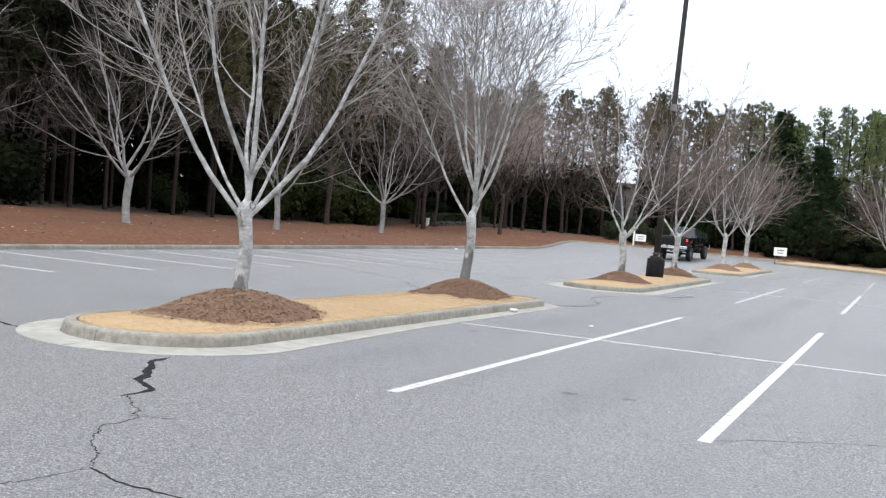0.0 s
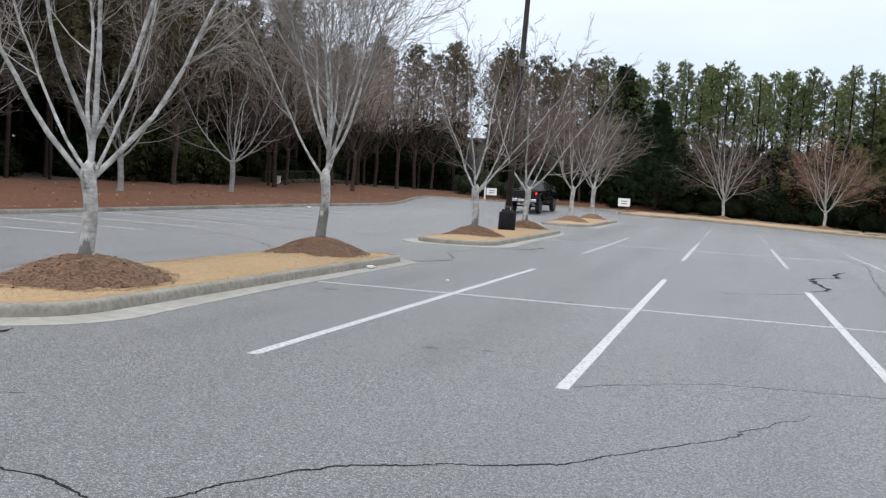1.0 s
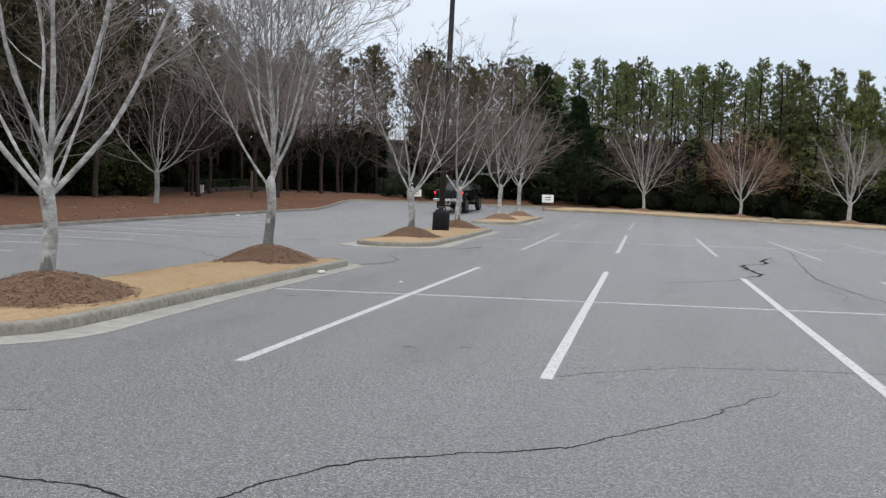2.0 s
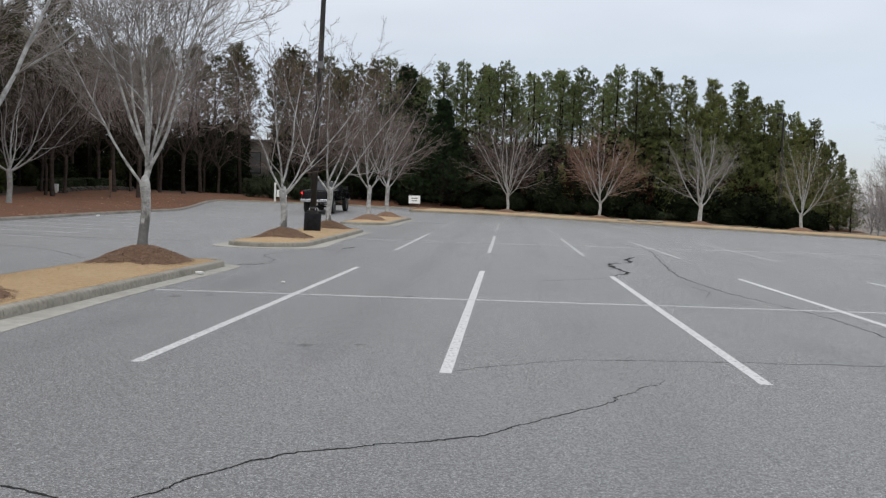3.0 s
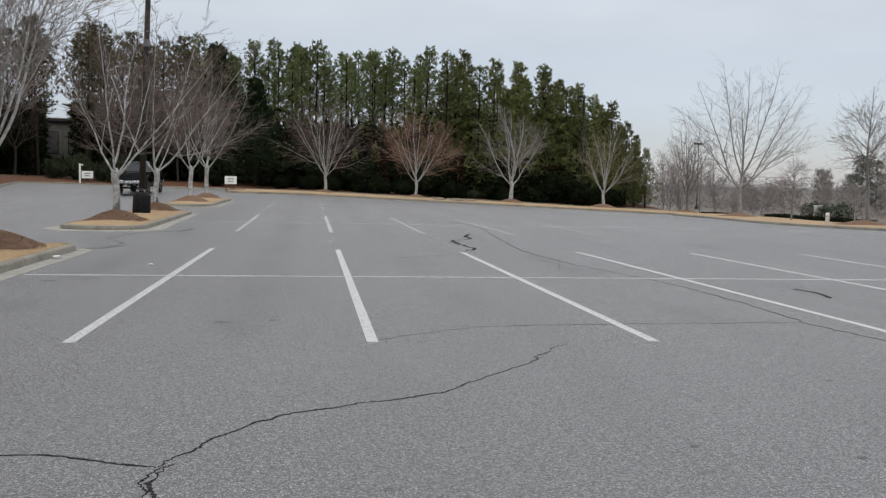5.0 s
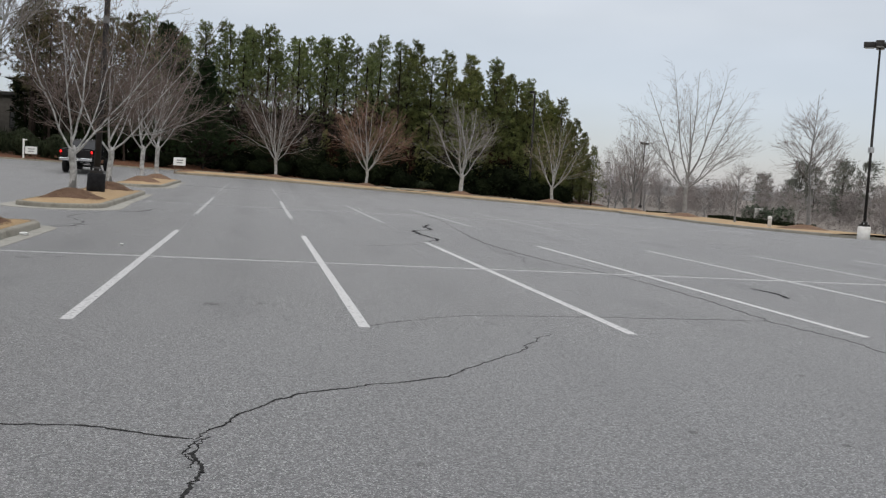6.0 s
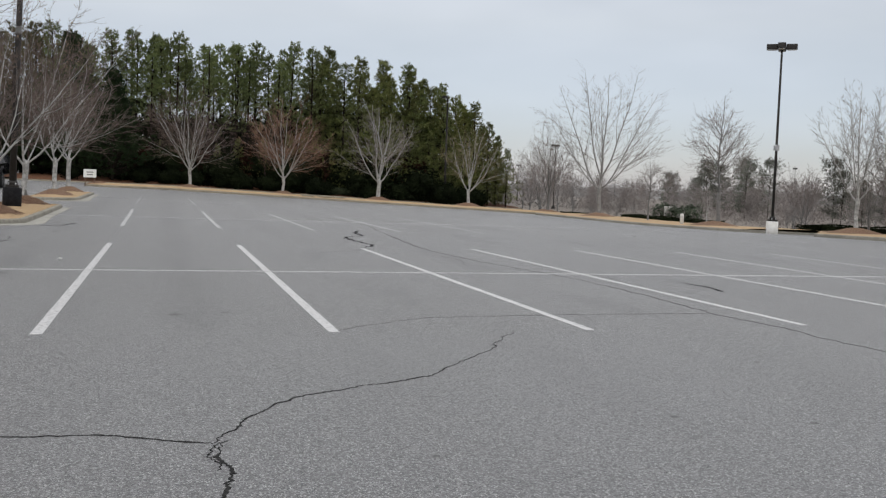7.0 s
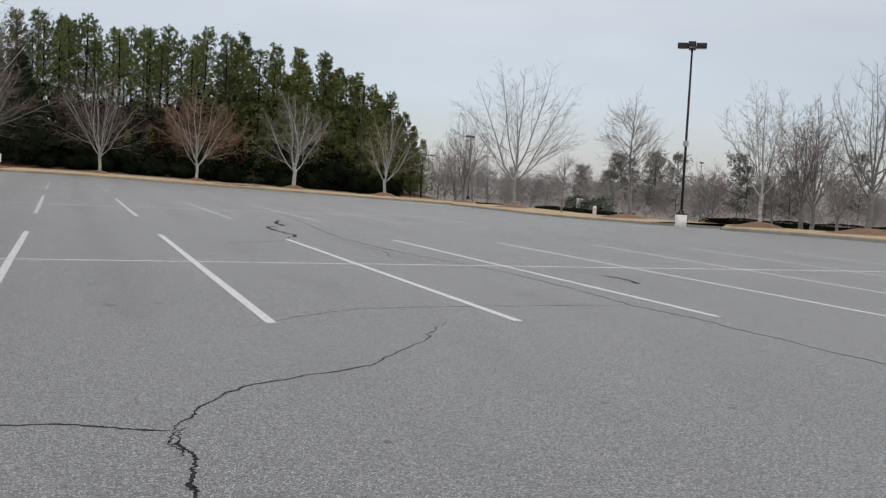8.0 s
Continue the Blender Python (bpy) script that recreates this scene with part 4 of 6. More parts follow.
def bare_tree(seed, tall, fork, girth, limbs, density=1.0, fine=0.004, spread=1.0, pods=0, trunk_lean=(0, 0), cheap=False, central=False, upturn=0.55, first=0.16, clear=0.14, crook=1.0):
    """Wood and twig meshes of a leafless tree. limbs: (lean east, lean north, share of the length, thickness)."""
    r = random.Random(seed)
    wood, twigs, tips = [], [], []
    base = Vector((0, 0, -0.15))
    top = Vector((trunk_lean[0], trunk_lean[1], fork))
    tp, tr = [], []
    for i in range(10):
        f = i / 9
        flare = 1.0 + 0.4 * max(0, 0.22 - f) / 0.22 + (0.16 * max(0, f - 0.75) / 0.25)
        tp.append(base.lerp(top, f) + Vector((0.03 * math.sin(f * 5 + seed), 0.03 * math.cos(f * 4 + seed), 0)))
        tr.append(girth * flare * (1 - 0.12 * f))
    tp.append(top + Vector((0.01, 0.01, 0.10)))
    tr.append(girth * 0.72)
    tp.append(top + Vector((0.01, 0.01, 0.17)))
    tr.append(girth * 0.3)
    wood.append((tp, tr, 8 if cheap else 12))
    stems, segs = [], 12 if cheap else 18

    def limb_line(start, d0, d1, length, radius, segs, turn_over, wob, tip, sides):
        """A stem that leaves along d0 and settles to d1, with slow wander and small kinks."""
        p, drift = start.copy(), Vector((0, 0, 0))
        pts, radii = [p.copy()], [radius]
        for i in range(segs):
            k = smooth_step(0, turn_over, (i + 0.5) / segs)
            drift = drift * 0.72 + Vector((r.uniform(-1, 1), r.uniform(-1, 1), r.uniform(-0.4, 0.4))) * wob * crook
            d = (d0 * (1 - k) + d1 * k + drift).normalized()
            p = p + d * (length / segs)
            pts.append(p.copy())
            knot = 1.0 if cheap else 1 + 0.09 * math.sin(2.7 * i + 9 * start.z + 5 * length)
            radii.append(radius * (1 - (1 - tip) * ((i + 1) / segs) ** 0.75) * knot)
        return pts, radii, sides

    def away(p, d, angle, push, lift):
        """A way off a stem, drawn outward from the trunk's axis."""
        way = side_way(r, d, angle)
        out = Vector((p.x - top.x, p.y - top.y, 0))
        if out.length > 0.05:
            way += out.normalized() * push
        return (way + Vector((0, 0, lift))).normalized()

    leader, tier = None, 0
    for lx, ly, share, thick in sorted(limbs, key=lambda q: math.hypot(q[0], q[1])):
        out = math.hypot(lx, ly)
        if leader is None:
            start = top - Vector((0, 0, 0.05))
        elif out < 0.40:
            f = 0.035 + 0.10 * r.random()
            start = leader[0][0].lerp(leader[0][int(f * segs) + 1], 0.6)
        else:
            start = top - Vector((0, 0, 0.02 + 0.16 * r.random()))
        rise = max(0.1, start.z - fork)
        if central and leader:
            f = 0.04 + 0.66 * tier / (len(limbs) - 1)
            start = leader[0][int(f * segs)].lerp(leader[0][int(f * segs) + 1], f * segs - int(f * segs))
            tier += 1
        L = (tall - fork - rise * 0.7) * share * math.sqrt(1 + 0.45 * out * out)
        if central and leader:
            L = (tall - fork) * 0.47 * (1 - f) ** 0.8 + 0.25
        limb = limb_line(start, Vector((lx * 1.9, ly * 1.9, 1)).normalized(), Vector((lx * 0.92, ly * 0.92, 1)).normalized(), L, girth * thick, segs, 0.30, 0.085, 0.10, 5 if cheap else 9)
        if leader is None:
            leader = limb
        stems.append((limb, L))
        wood.append(limb)
        for k in range(4 if thick > 0.4 else 3):
            f = first + (0.15 if first < 0.2 else 0.13) * k + 0.10 * r.random()
            i = int(f * segs)
            d = (limb[0][i + 1] - limb[0][i]).normalized()
            L2 = L * (1 - f) * r.uniform(0.62, 0.92)
            d0 = away(limb[0][i], d, r.uniform(34, 52), 0.30 * spread, -0.02)
            d1 = (d0 + Vector((0, 0, upturn))).normalized()
            sec = limb_line(limb[0][i], d0, d1, L2, limb[1][i] * r.uniform(0.42, 0.62), 7 if cheap else 11, 0.6, 0.10, 0.13, 4 if cheap else 6)
            stems.append((sec, L2))
            wood.append(sec)
    for (pts, radii, _), L in stems:
        n = max(4, int(L / 0.23 * density))
        for k in range(n):
            f = clear + (0.99 - clear) * (k + r.random()) / n
            i = min(len(pts) - 2, int(f * (len(pts) - 1)))
            p = pts[i].lerp(pts[i + 1], f * (len(pts) - 1) - i)
            d = (pts[i + 1] - pts[i]).normalized()
            l1 = r.uniform(0.5, 1.5) * (1.3 - 0.75 * f) * tall / 8
            d0 = away(p, d, r.uniform(28, 50) + 18 * spread * r.random(), 0.34 * spread, 0.12 - 0.16 * spread)
            d1 = (d0 + Vector((0, 0, r.uniform(0.1, 0.5)))).normalized()
            b1 = limb_line(p, d0, d1, l1, max(fine * 1.5, min(0.015, radii[i] * 0.42)), 3 if cheap else 5, 0.9, 0.13, 0.35, 3 if cheap else 4)
            twigs.append(b1)
            q1, s1, _ = b1
            for k2 in range(max(3, int(5 * density))):
                i2 = r.randrange(0, len(q1) - 1)
                d2 = (q1[i2 + 1] - q1[i2]).normalized()
                st = q1[i2].lerp(q1[i2 + 1], 0.3 + 0.7 * r.random())
                b2 = limb_line(st, away(st, d2, r.uniform(28, 58), 0.10, 0.03), (d2 + Vector((0, 0, 0.2))).normalized(), l1 * r.uniform(0.28, 0.62), fine, 1 if cheap else 2, 1.4, 0.10, 0.55, 3)
                twigs.append(b2)
                tips.append(b2[0][-1])
            tips.append(q1[-1])
    wv, wf = tubes(wood)
    tv, tf = tubes(twigs)
    pv, pf = [], []
    if pods:
        tips = sorted(tips, key=lambda q: -q.z)[:len(tips) // 2]
        for p in r.sample(tips, min(pods, len(tips))):
            i = len(pv)
            s = r.uniform(0.010, 0.022)
            pv += [tuple(p + Vector((s, 0, 0))), tuple(p + Vector((-s, s, 0))), tuple(p + Vector((-s, -s, 0))), tuple(p + Vector((0, 0, 2.2 * s)))]
            pf += [(i, i + 1, i + 3), (i + 1, i + 2, i + 3), (i + 2, i, i + 3), (i, i + 2, i + 1)]
    return (wv, wf), (tv, tf), (pv, pf)


def plant_bare(label, meshes, bark, twig, x, y, z, turn=0, size=1.0, group="bare trees"):
    (wv, wf), (tv, tf), (pv, pf) = meshes
    tree = thing("tree", label, "tree", pose(x, y, z, 0, 0, turn) @ Matrix.Diagonal((size, size, size, 1)), group)
    part("trunk", mesh_from("trunk", wv, wf, bark, True), None, tree)
    part("crown", mesh_from("crown", tv, tf, twig), None, tree, "fine leafless twigs")
    if pv:
        tagged(part("seed_pod", mesh_from("seed_pod", pv, pf, DRY_POD), None, tree, "dry brown seed pods"), kind="stuff")
    return tree


def again(tree, x, y, z, turn, size, label=""):
    o = copy_thing(tree, pose(x, y, z, 0, 0, turn))
    o.scale = (size, size, size)
    if label:
        tagged(o, label)
    return o


# island trees, each limb as it leans along and across the north-west diagonal
RX, RY = 0.80, 0.59            # towards the north-east
DX, DY = -0.59, 0.80           # towards the north-west


def lean(right, away):
    return RX * right + DX * away, RY * right + DY * away


limbs_a = [(*lean(0.04, -0.06), 1.0, 0.56), (*lean(-0.52, 0.02), 0.97, 0.50), (*lean(-0.22, -0.22), 0.98, 0.44), (*lean(-0.10, 0.34), 0.95, 0.40), (*lean(0.24, -0.12), 1.0, 0.48),
           (*lean(0.50, 0.05), 0.98, 0.54), (*lean(-0.30, 0.50), 0.85, 0.36), (*lean(0.30, 0.48), 0.85, 0.36)]
tree_a = plant_bare("bare pale grey ornamental tree with wide limbs on a mound", bare_tree(11, 8.0, 1.08, 0.098, [(a, b, c, 0.82 * d) for a, b, c, d in limbs_a], 1.4, 0.0042, 0.5, first=0.27, clear=0.27),
                    BARK_FOOT, TWIG_PALE, -6.6, 2.73, rest(-6.6, 2.73), group="island trees")
for side, off, z, rad in ((-0.045, -0.094, 1.03, 0.030), (-0.02, -0.098, 0.90, 0.026), (0.085, -0.07, 1.15, 0.036)):
    px, py = lean(side, off)
    ring = [Vector((px + rad * math.cos(a) * RX, py + rad * math.cos(a) * RY, z + 1.3 * rad * math.sin(a))) for a in (2 * math.pi * i / 12 for i in range(13))]
    kv, kf = tubes([(ring, [0.008 + 0.004 * math.sin(i * 1.9) for i in range(13)], 6)])
    part("branch_scar", mesh_from("branch_scar", kv, kf, BARK_KNOT, True), None, tree_a, "dark ring of an old branch scar")
limbs_b = [(*lean(-0.27, 0.1), 0.95, 0.42), (*lean(-0.06, -0.22), 1.0, 0.40), (*lean(0.05, 0.08), 1.0, 0.46), (*lean(0.28, -0.1), 0.98, 0.44), (*lean(0.16, 0.3), 0.95, 0.38), (*lean(0.15, -0.12), 1.0, 0.36), (*lean(-0.15, 0.02), 0.98, 0.36), (*lean(-0.36, 0.4), 0.85, 0.36), (*lean(0.30, 0.4), 0.82, 0.36)]
plant_bare("bare grey tree with upright forked limbs on a mulch mound", bare_tree(23, 7.2, 1.25, 0.10, [(a, b, c, 0.88 * d) for a, b, c, d in limbs_b], 1.7, 0.0045, 0.4, first=0.24, clear=0.24),
                    BARK_STAINED, TWIG_PALE, -6.6, 10.27, rest(-6.6, 10.27), group="island trees")
limbs_c = [(-0.42, 0.1, 0.92, 0.40), (-0.08, -0.2, 0.98, 0.42), (0.1, 0.3, 1.0, 0.42), (0.66, -0.1, 0.85, 0.44), (0.3, 0.4, 0.85, 0.36)]
plant_bare("bare grey tree with one low spreading limb beside the lamp", bare_tree(37, 6.6, 1.15, 0.115, [(a, b, c, 0.8 * d) for a, b, c, d in limbs_c], 1.15, 0.0055, 0.8, pods=150, crook=1.5),
                    BARK_FOOT, TWIG_BROWN, -6.6, 22.4, rest(-6.6, 22.4), group="island trees")
limbs_d = [(-0.4, 0.1, 0.95, 0.46), (-0.05, -0.2, 1.05, 0.5), (0.25, 0.2, 1.08, 0.46), (0.6, -0.1, 0.95, 0.46), (0.2, 0.5, 0.85, 0.36)]
plant_bare("tall bare tree with a few dry seed pods in its top", bare_tree(41, 7.5, 1.2, 0.115, [(a, b, c, 0.8 * d) for a, b, c, d in limbs_d], 1.1, 0.0055, 0.8, pods=420, crook=1.5),
                    BARK_FOOT, TWIG_BROWN, -6.6, 30.5, rest(-6.6, 30.4), group="island trees")
limbs_e = [(-0.5, 0.0, 0.9, 0.35), (-0.2, -0.3, 0.95, 0.35), (0.0, 0.3, 1.0, 0.40), (0.25, -0.2, 1.0, 0.37), (0.5, 0.1, 0.92, 0.36), (0.1, -0.5, 0.85, 0.30), (-0.3, 0.5, 0.85, 0.30)]
mesh_e = bare_tree(53, 7.0, 1.45, 0.12, limbs_e, 0.95, 0.0062, cheap=True, crook=1.9)
plant_bare("slender bare tree with brownish twigs on a far island", mesh_e, BARK_PALE, TWIG_BROWN, -6.6, 41.9, rest(-6.6, 41.9), 30, 0.95, "island trees")
mesh_f = bare_tree(67, 7.4, 1.5, 0.13, [(0.8 * a, 0.8 * b, c, d) for a, b, c, d in limbs_e[1:]] + [(0.55, 0.0, 0.9, 0.42)], 1.0, 0.0062, cheap=True, crook=1.9)
plant_bare("bare grey fan-shaped tree on a far island", mesh_f, BARK_PALE, TWIG_ROSE, -6.6, 49.6, rest(-6.6, 49.6), 80, 1.0, "island trees")

# trees on the far strip
def fan(inner, outer, reach, share, seed):
    """Limbs of a round crown: a leader, an inner ring and an outer ring that leans out."""
    g = random.Random(seed)
    out = [(0.03, -0.04, 1.0, 0.5)]
    for n, lean_out, part_of, thick in ((inner, reach * 0.42, 0.97, 0.42), (outer, reach, share, 0.38)):
        for k in range(n):
            t = 6.283 * (k + g.uniform(-0.25, 0.25)) / n + lean_out * 3
            q = lean_out * g.uniform(0.8, 1.15)
            out.append((q * math.cos(t), q * math.sin(t), part_of * g.uniform(0.9, 1.04), thick * g.uniform(0.85, 1.1)))
    return out


far_row = []
for (x, seed, tall, fork, girth, limbs, dense, wide, turn, tw, lab) in (
        (0.48, 201, 7.7, 1.15, 0.115, fan(4, 6, 0.60, 0.86, 1), 0.85, 1.7, 10, TWIG_BROWN, "bare broad round-crowned tree with brown twigs on the turf strip"),
        (7.43, 202, 7.3, 1.05, 0.115, fan(3, 6, 0.52, 0.86, 2), 1.1, 1.4, 140, TWIG_RED, "bare tree flushed with reddish buds on the turf strip"),
        (14.93, 203, 7.5, 1.25, 0.17, fan(3, 4, 0.52, 0.86, 3), 0.85, 1.3, 250, TWIG_PALE, "bare pale grey tree with stout limbs on the turf strip"),
        (22.35, 204, 6.8, 1.0, 0.13, fan(2, 5, 0.48, 0.80, 4), 0.75, 1.3, 60, TWIG_OLIVE, "bare tree with olive budding twigs on the turf strip")):
    far_row.append(plant_bare(lab, bare_tree(seed, tall, fork, girth, limbs, dense, 0.0062, wide, cheap=True, upturn=0.30, crook=2.1), BARK_PALE, tw, x, 67.0, rest(x, 67.0) - 0.05, turn, 1.0, "turf strip trees"))

# trees on the west bank
bank_tree = plant_bare("bare grey tree with spreading limbs on the pine straw bank", bare_tree(71, 8.2, 1.75, 0.15, limbs_c + [(-0.3, -0.5, 0.9, 0.4), (-0.7, 0.3, 0.85, 0.42)], 0.72, 0.006, cheap=True, clear=0.22, crook=1.9),
                       BARK_BANK, TWIG_BANK, -24.0, 19.5, bank_rise(-24, 19.5) - 0.05, 0, 1.0, "bank trees")
for x, y, turn, size in ((-24.2, 29.2, 130, 0.92), (-24.4, 39.5, 220, 0.95), (-24.6, 10.0, 60, 1.0), (-24.5, 0.5, 310, 1.0)):
    again(bank_tree, x, y, bank_rise(x, y) - 0.05, turn, size)

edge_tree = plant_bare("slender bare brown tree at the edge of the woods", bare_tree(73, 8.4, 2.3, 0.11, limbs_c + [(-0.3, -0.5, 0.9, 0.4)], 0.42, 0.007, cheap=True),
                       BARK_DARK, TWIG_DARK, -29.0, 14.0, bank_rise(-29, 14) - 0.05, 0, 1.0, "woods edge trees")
for k in (0, 5, 10, 11, 12, 13, 14, 15):
    x, y = -28.2 - 2.2 * (k % 3) * 0.7, -8 + 6.1 * k + 2.0 * math.sin(k * 2.1)
    again(edge_tree, x, y, bank_rise(x, y) - 0.05, 67 * k, 0.85 + 0.2 * math.sin(k * 1.3) ** 2)

# rosy brown trees where the woods thin out towards the bend
brown_tree = plant_bare("bare rosy brown tree where the woods thin out", bare_tree(79, 9.6, 2.5, 0.12, [(0.8 * a, 0.8 * b, c, d) for a, b, c, d in limbs_c] + [(-0.3, -0.5, 0.9, 0.4), (-0.5, 0.4, 0.8, 0.36)], 0.66, 0.008, cheap=True, clear=0.24, crook=1.8),
                        BARK_DARK, TWIG_ROSE, -29.5, 57.0, bank_rise(-29.5, 57) - 0.05, 0, 1.0, "thinning woods trees")
for k, (x, y) in enumerate(((-24.6, 57.5), (-25.5, 69.5), (-28, 61.5), (-31, 66), (-27, 68.5), (-30, 72), (-26.5, 77), (-17.5, 80.5), (-34, 68), (-29.4, 42.0), (-29.0, 54.0))):
    again(brown_tree, x, y, bank_rise(x, y) - 0.05, 83 * k, 1.10 + 0.24 * math.sin(k * 2.3) ** 2)

# trees on the east verge and beyond it
def lean_east(right, away):
    """Limb leans set out along and across the north-east diagonal."""
    return 0.82 * right + 0.57 * away, -0.57 * right + 0.82 * away


open_limbs = [(*lean_east(0.05, 0.05), 1.0, 0.60), (*lean_east(-0.50, 0.1), 0.98, 0.52), (*lean_east(-0.22, -0.2), 1.0, 0.46), (*lean_east(0.26, -0.1), 1.0, 0.50), (*lean_east(0.50, 0.15), 0.92, 0.44),
              (*lean_east(0.98, -0.1), 0.60, 0.42), (*lean_east(-0.1, 0.5), 0.85, 0.36), (*lean_east(-0.72, -0.1), 0.66, 0.36)]
plant_bare("tall open bare tree with arching limbs on the grass verge", bare_tree(83, 10.0, 1.75, 0.15, open_limbs, 0.7, 0.0052, 0.9, cheap=True, upturn=0.35),
                       BARK_BANK, TWIG_BANK_PALE, 28.5, 55.4, height(26, 55.4) + 0.4, 0, 1.0, "verge trees")
cone_limbs = [(0.03, 0.0, 1.0, 0.72)] + [(0.85 * math.cos(2.4 * k), 0.85 * math.sin(2.4 * k) + 0.001 * k, 0.9, 0.34 - 0.012 * k) for k in range(14)]
cone_tree = plant_bare("bare upright tree with a pointed crown on the grass verge", bare_tree(89, 7.2, 1.5, 0.11, cone_limbs, 0.9, 0.0052, cheap=True, central=True, upturn=0.3),
                       BARK_GREY, TWIG_BANK_PALE, 28.5, 39.6, height(26, 39.6) + 0.4, 0, 1.0, "verge trees")
pale_limbs = [(*lean_east(0.02, 0.0), 1.0, 0.62), (*lean_east(-0.46, 0.1), 0.80, 0.40), (*lean_east(0.44, -0.1), 0.70, 0.40), (*lean_east(0.20, 0.26), 0.92, 0.36), (*lean_east(-0.18, -0.24), 0.94, 0.38),
              (*lean_east(0.22, -0.28), 0.86, 0.32), (*lean_east(-0.24, 0.26), 0.86, 0.32)]
pale_tree = plant_bare("bare pale-barked tree with a tall oval crown on a mulch mound", bare_tree(91, 6.6, 1.25, 0.10, pale_limbs, 0.85, 0.0042, 0.6, cheap=True),
                       BARK_PALE, TWIG_PALE, 28.5, 28.05, height(26, 28) + 0.38, 0, 1.0, "verge trees")
plant_bare("bare tree with mottled grey bark on a mulch mound", bare_tree(94, 6.9, 1.35, 0.12, [(a, b, c, 1.1 * d) for a, b, c, d in pale_limbs[::-1]], 0.8, 0.0042, 0.7, cheap=True),
                          BARK_GREY, TWIG_BANK_PALE, 28.5, 21.3, height(26, 21.2) + 0.38, 30, 1.0, "verge trees")
pair_tree = plant_bare("dense bare grey-brown tree before the verge hedge", bare_tree(96, 5.9, 1.15, 0.11, fan(3, 5, 0.44, 0.85, 12), 1.0, 0.0045, 0.9, cheap=True),
                       BARK_GREY, TWIG_BANK_PALE, 30.3, 27.4, 0.0, 0, 1.0, "verge trees")
for src, x, y, z, turn, size in ((pair_tree, 30.3, 26.6, -0.04, 140, 0.98), (pair_tree, 30.2, 24.9, -0.02, 250, 0.60), (pair_tree, 30.5, 29.7, 0.0, 60, 0.55),
                                 (pair_tree, 29.0, 66.3, height(29, 66.3) + 0.25, 200, 1.22), (cone_tree, 28.5, 47.9, -0.35, 200, 0.58), (pale_tree, 28.5, 40.8, -0.05, 80, 0.30)):
    again(src, x, y, z, turn, size)
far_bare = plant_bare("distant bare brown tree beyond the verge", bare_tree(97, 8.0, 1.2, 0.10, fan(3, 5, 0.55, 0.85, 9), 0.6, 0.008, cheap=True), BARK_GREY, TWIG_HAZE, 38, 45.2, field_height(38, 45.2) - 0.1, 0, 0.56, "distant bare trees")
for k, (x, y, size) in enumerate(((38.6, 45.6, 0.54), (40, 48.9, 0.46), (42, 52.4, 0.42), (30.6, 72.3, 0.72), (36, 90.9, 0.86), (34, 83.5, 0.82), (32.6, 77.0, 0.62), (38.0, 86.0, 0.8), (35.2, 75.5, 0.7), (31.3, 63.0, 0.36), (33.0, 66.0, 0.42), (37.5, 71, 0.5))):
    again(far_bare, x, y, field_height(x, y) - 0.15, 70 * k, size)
r = random.Random(21)
for k in range(26):
    a = radians(r.uniform(14, 66))
    dist = r.uniform(66, 125)
    x, y = 8 + dist * math.sin(a), -8 + dist * math.cos(a)
    if x < 40:
        continue
    again(far_bare, x, y, field_height(x, y) - 0.1, r.uniform(0, 360), r.uniform(0.32, 0.58))


# ---- evergreens ----
def tufts(r, centres, ways, per, length, width):
    """Needle tufts: narrow triangles that fan out from each centre."""
    c = np.repeat(np.array(centres), per, axis=0)
    w = np.repeat(np.array(ways), per, axis=0)
    g = np.random.default_rng(r.randrange(1 << 30))
    d = w + g.normal(0, 0.65, c.shape)
    d /= np.linalg.norm(d, axis=1, keepdims=True)
    s = np.cross(d, g.normal(0, 1, c.shape))
    s /= np.linalg.norm(s, axis=1, keepdims=True)
    ln = length * g.uniform(0.6, 1.3, (len(c), 1))
    wd = width * g.uniform(0.7, 1.3, (len(c), 1))
    v = np.stack([c - d * ln * 0.15 + s * wd, c - d * ln * 0.15 - s * wd, c + d * ln], axis=1).reshape(-1, 3)
    f = np.arange(len(v)).reshape(-1, 3)
    return v.tolist(), f.tolist()


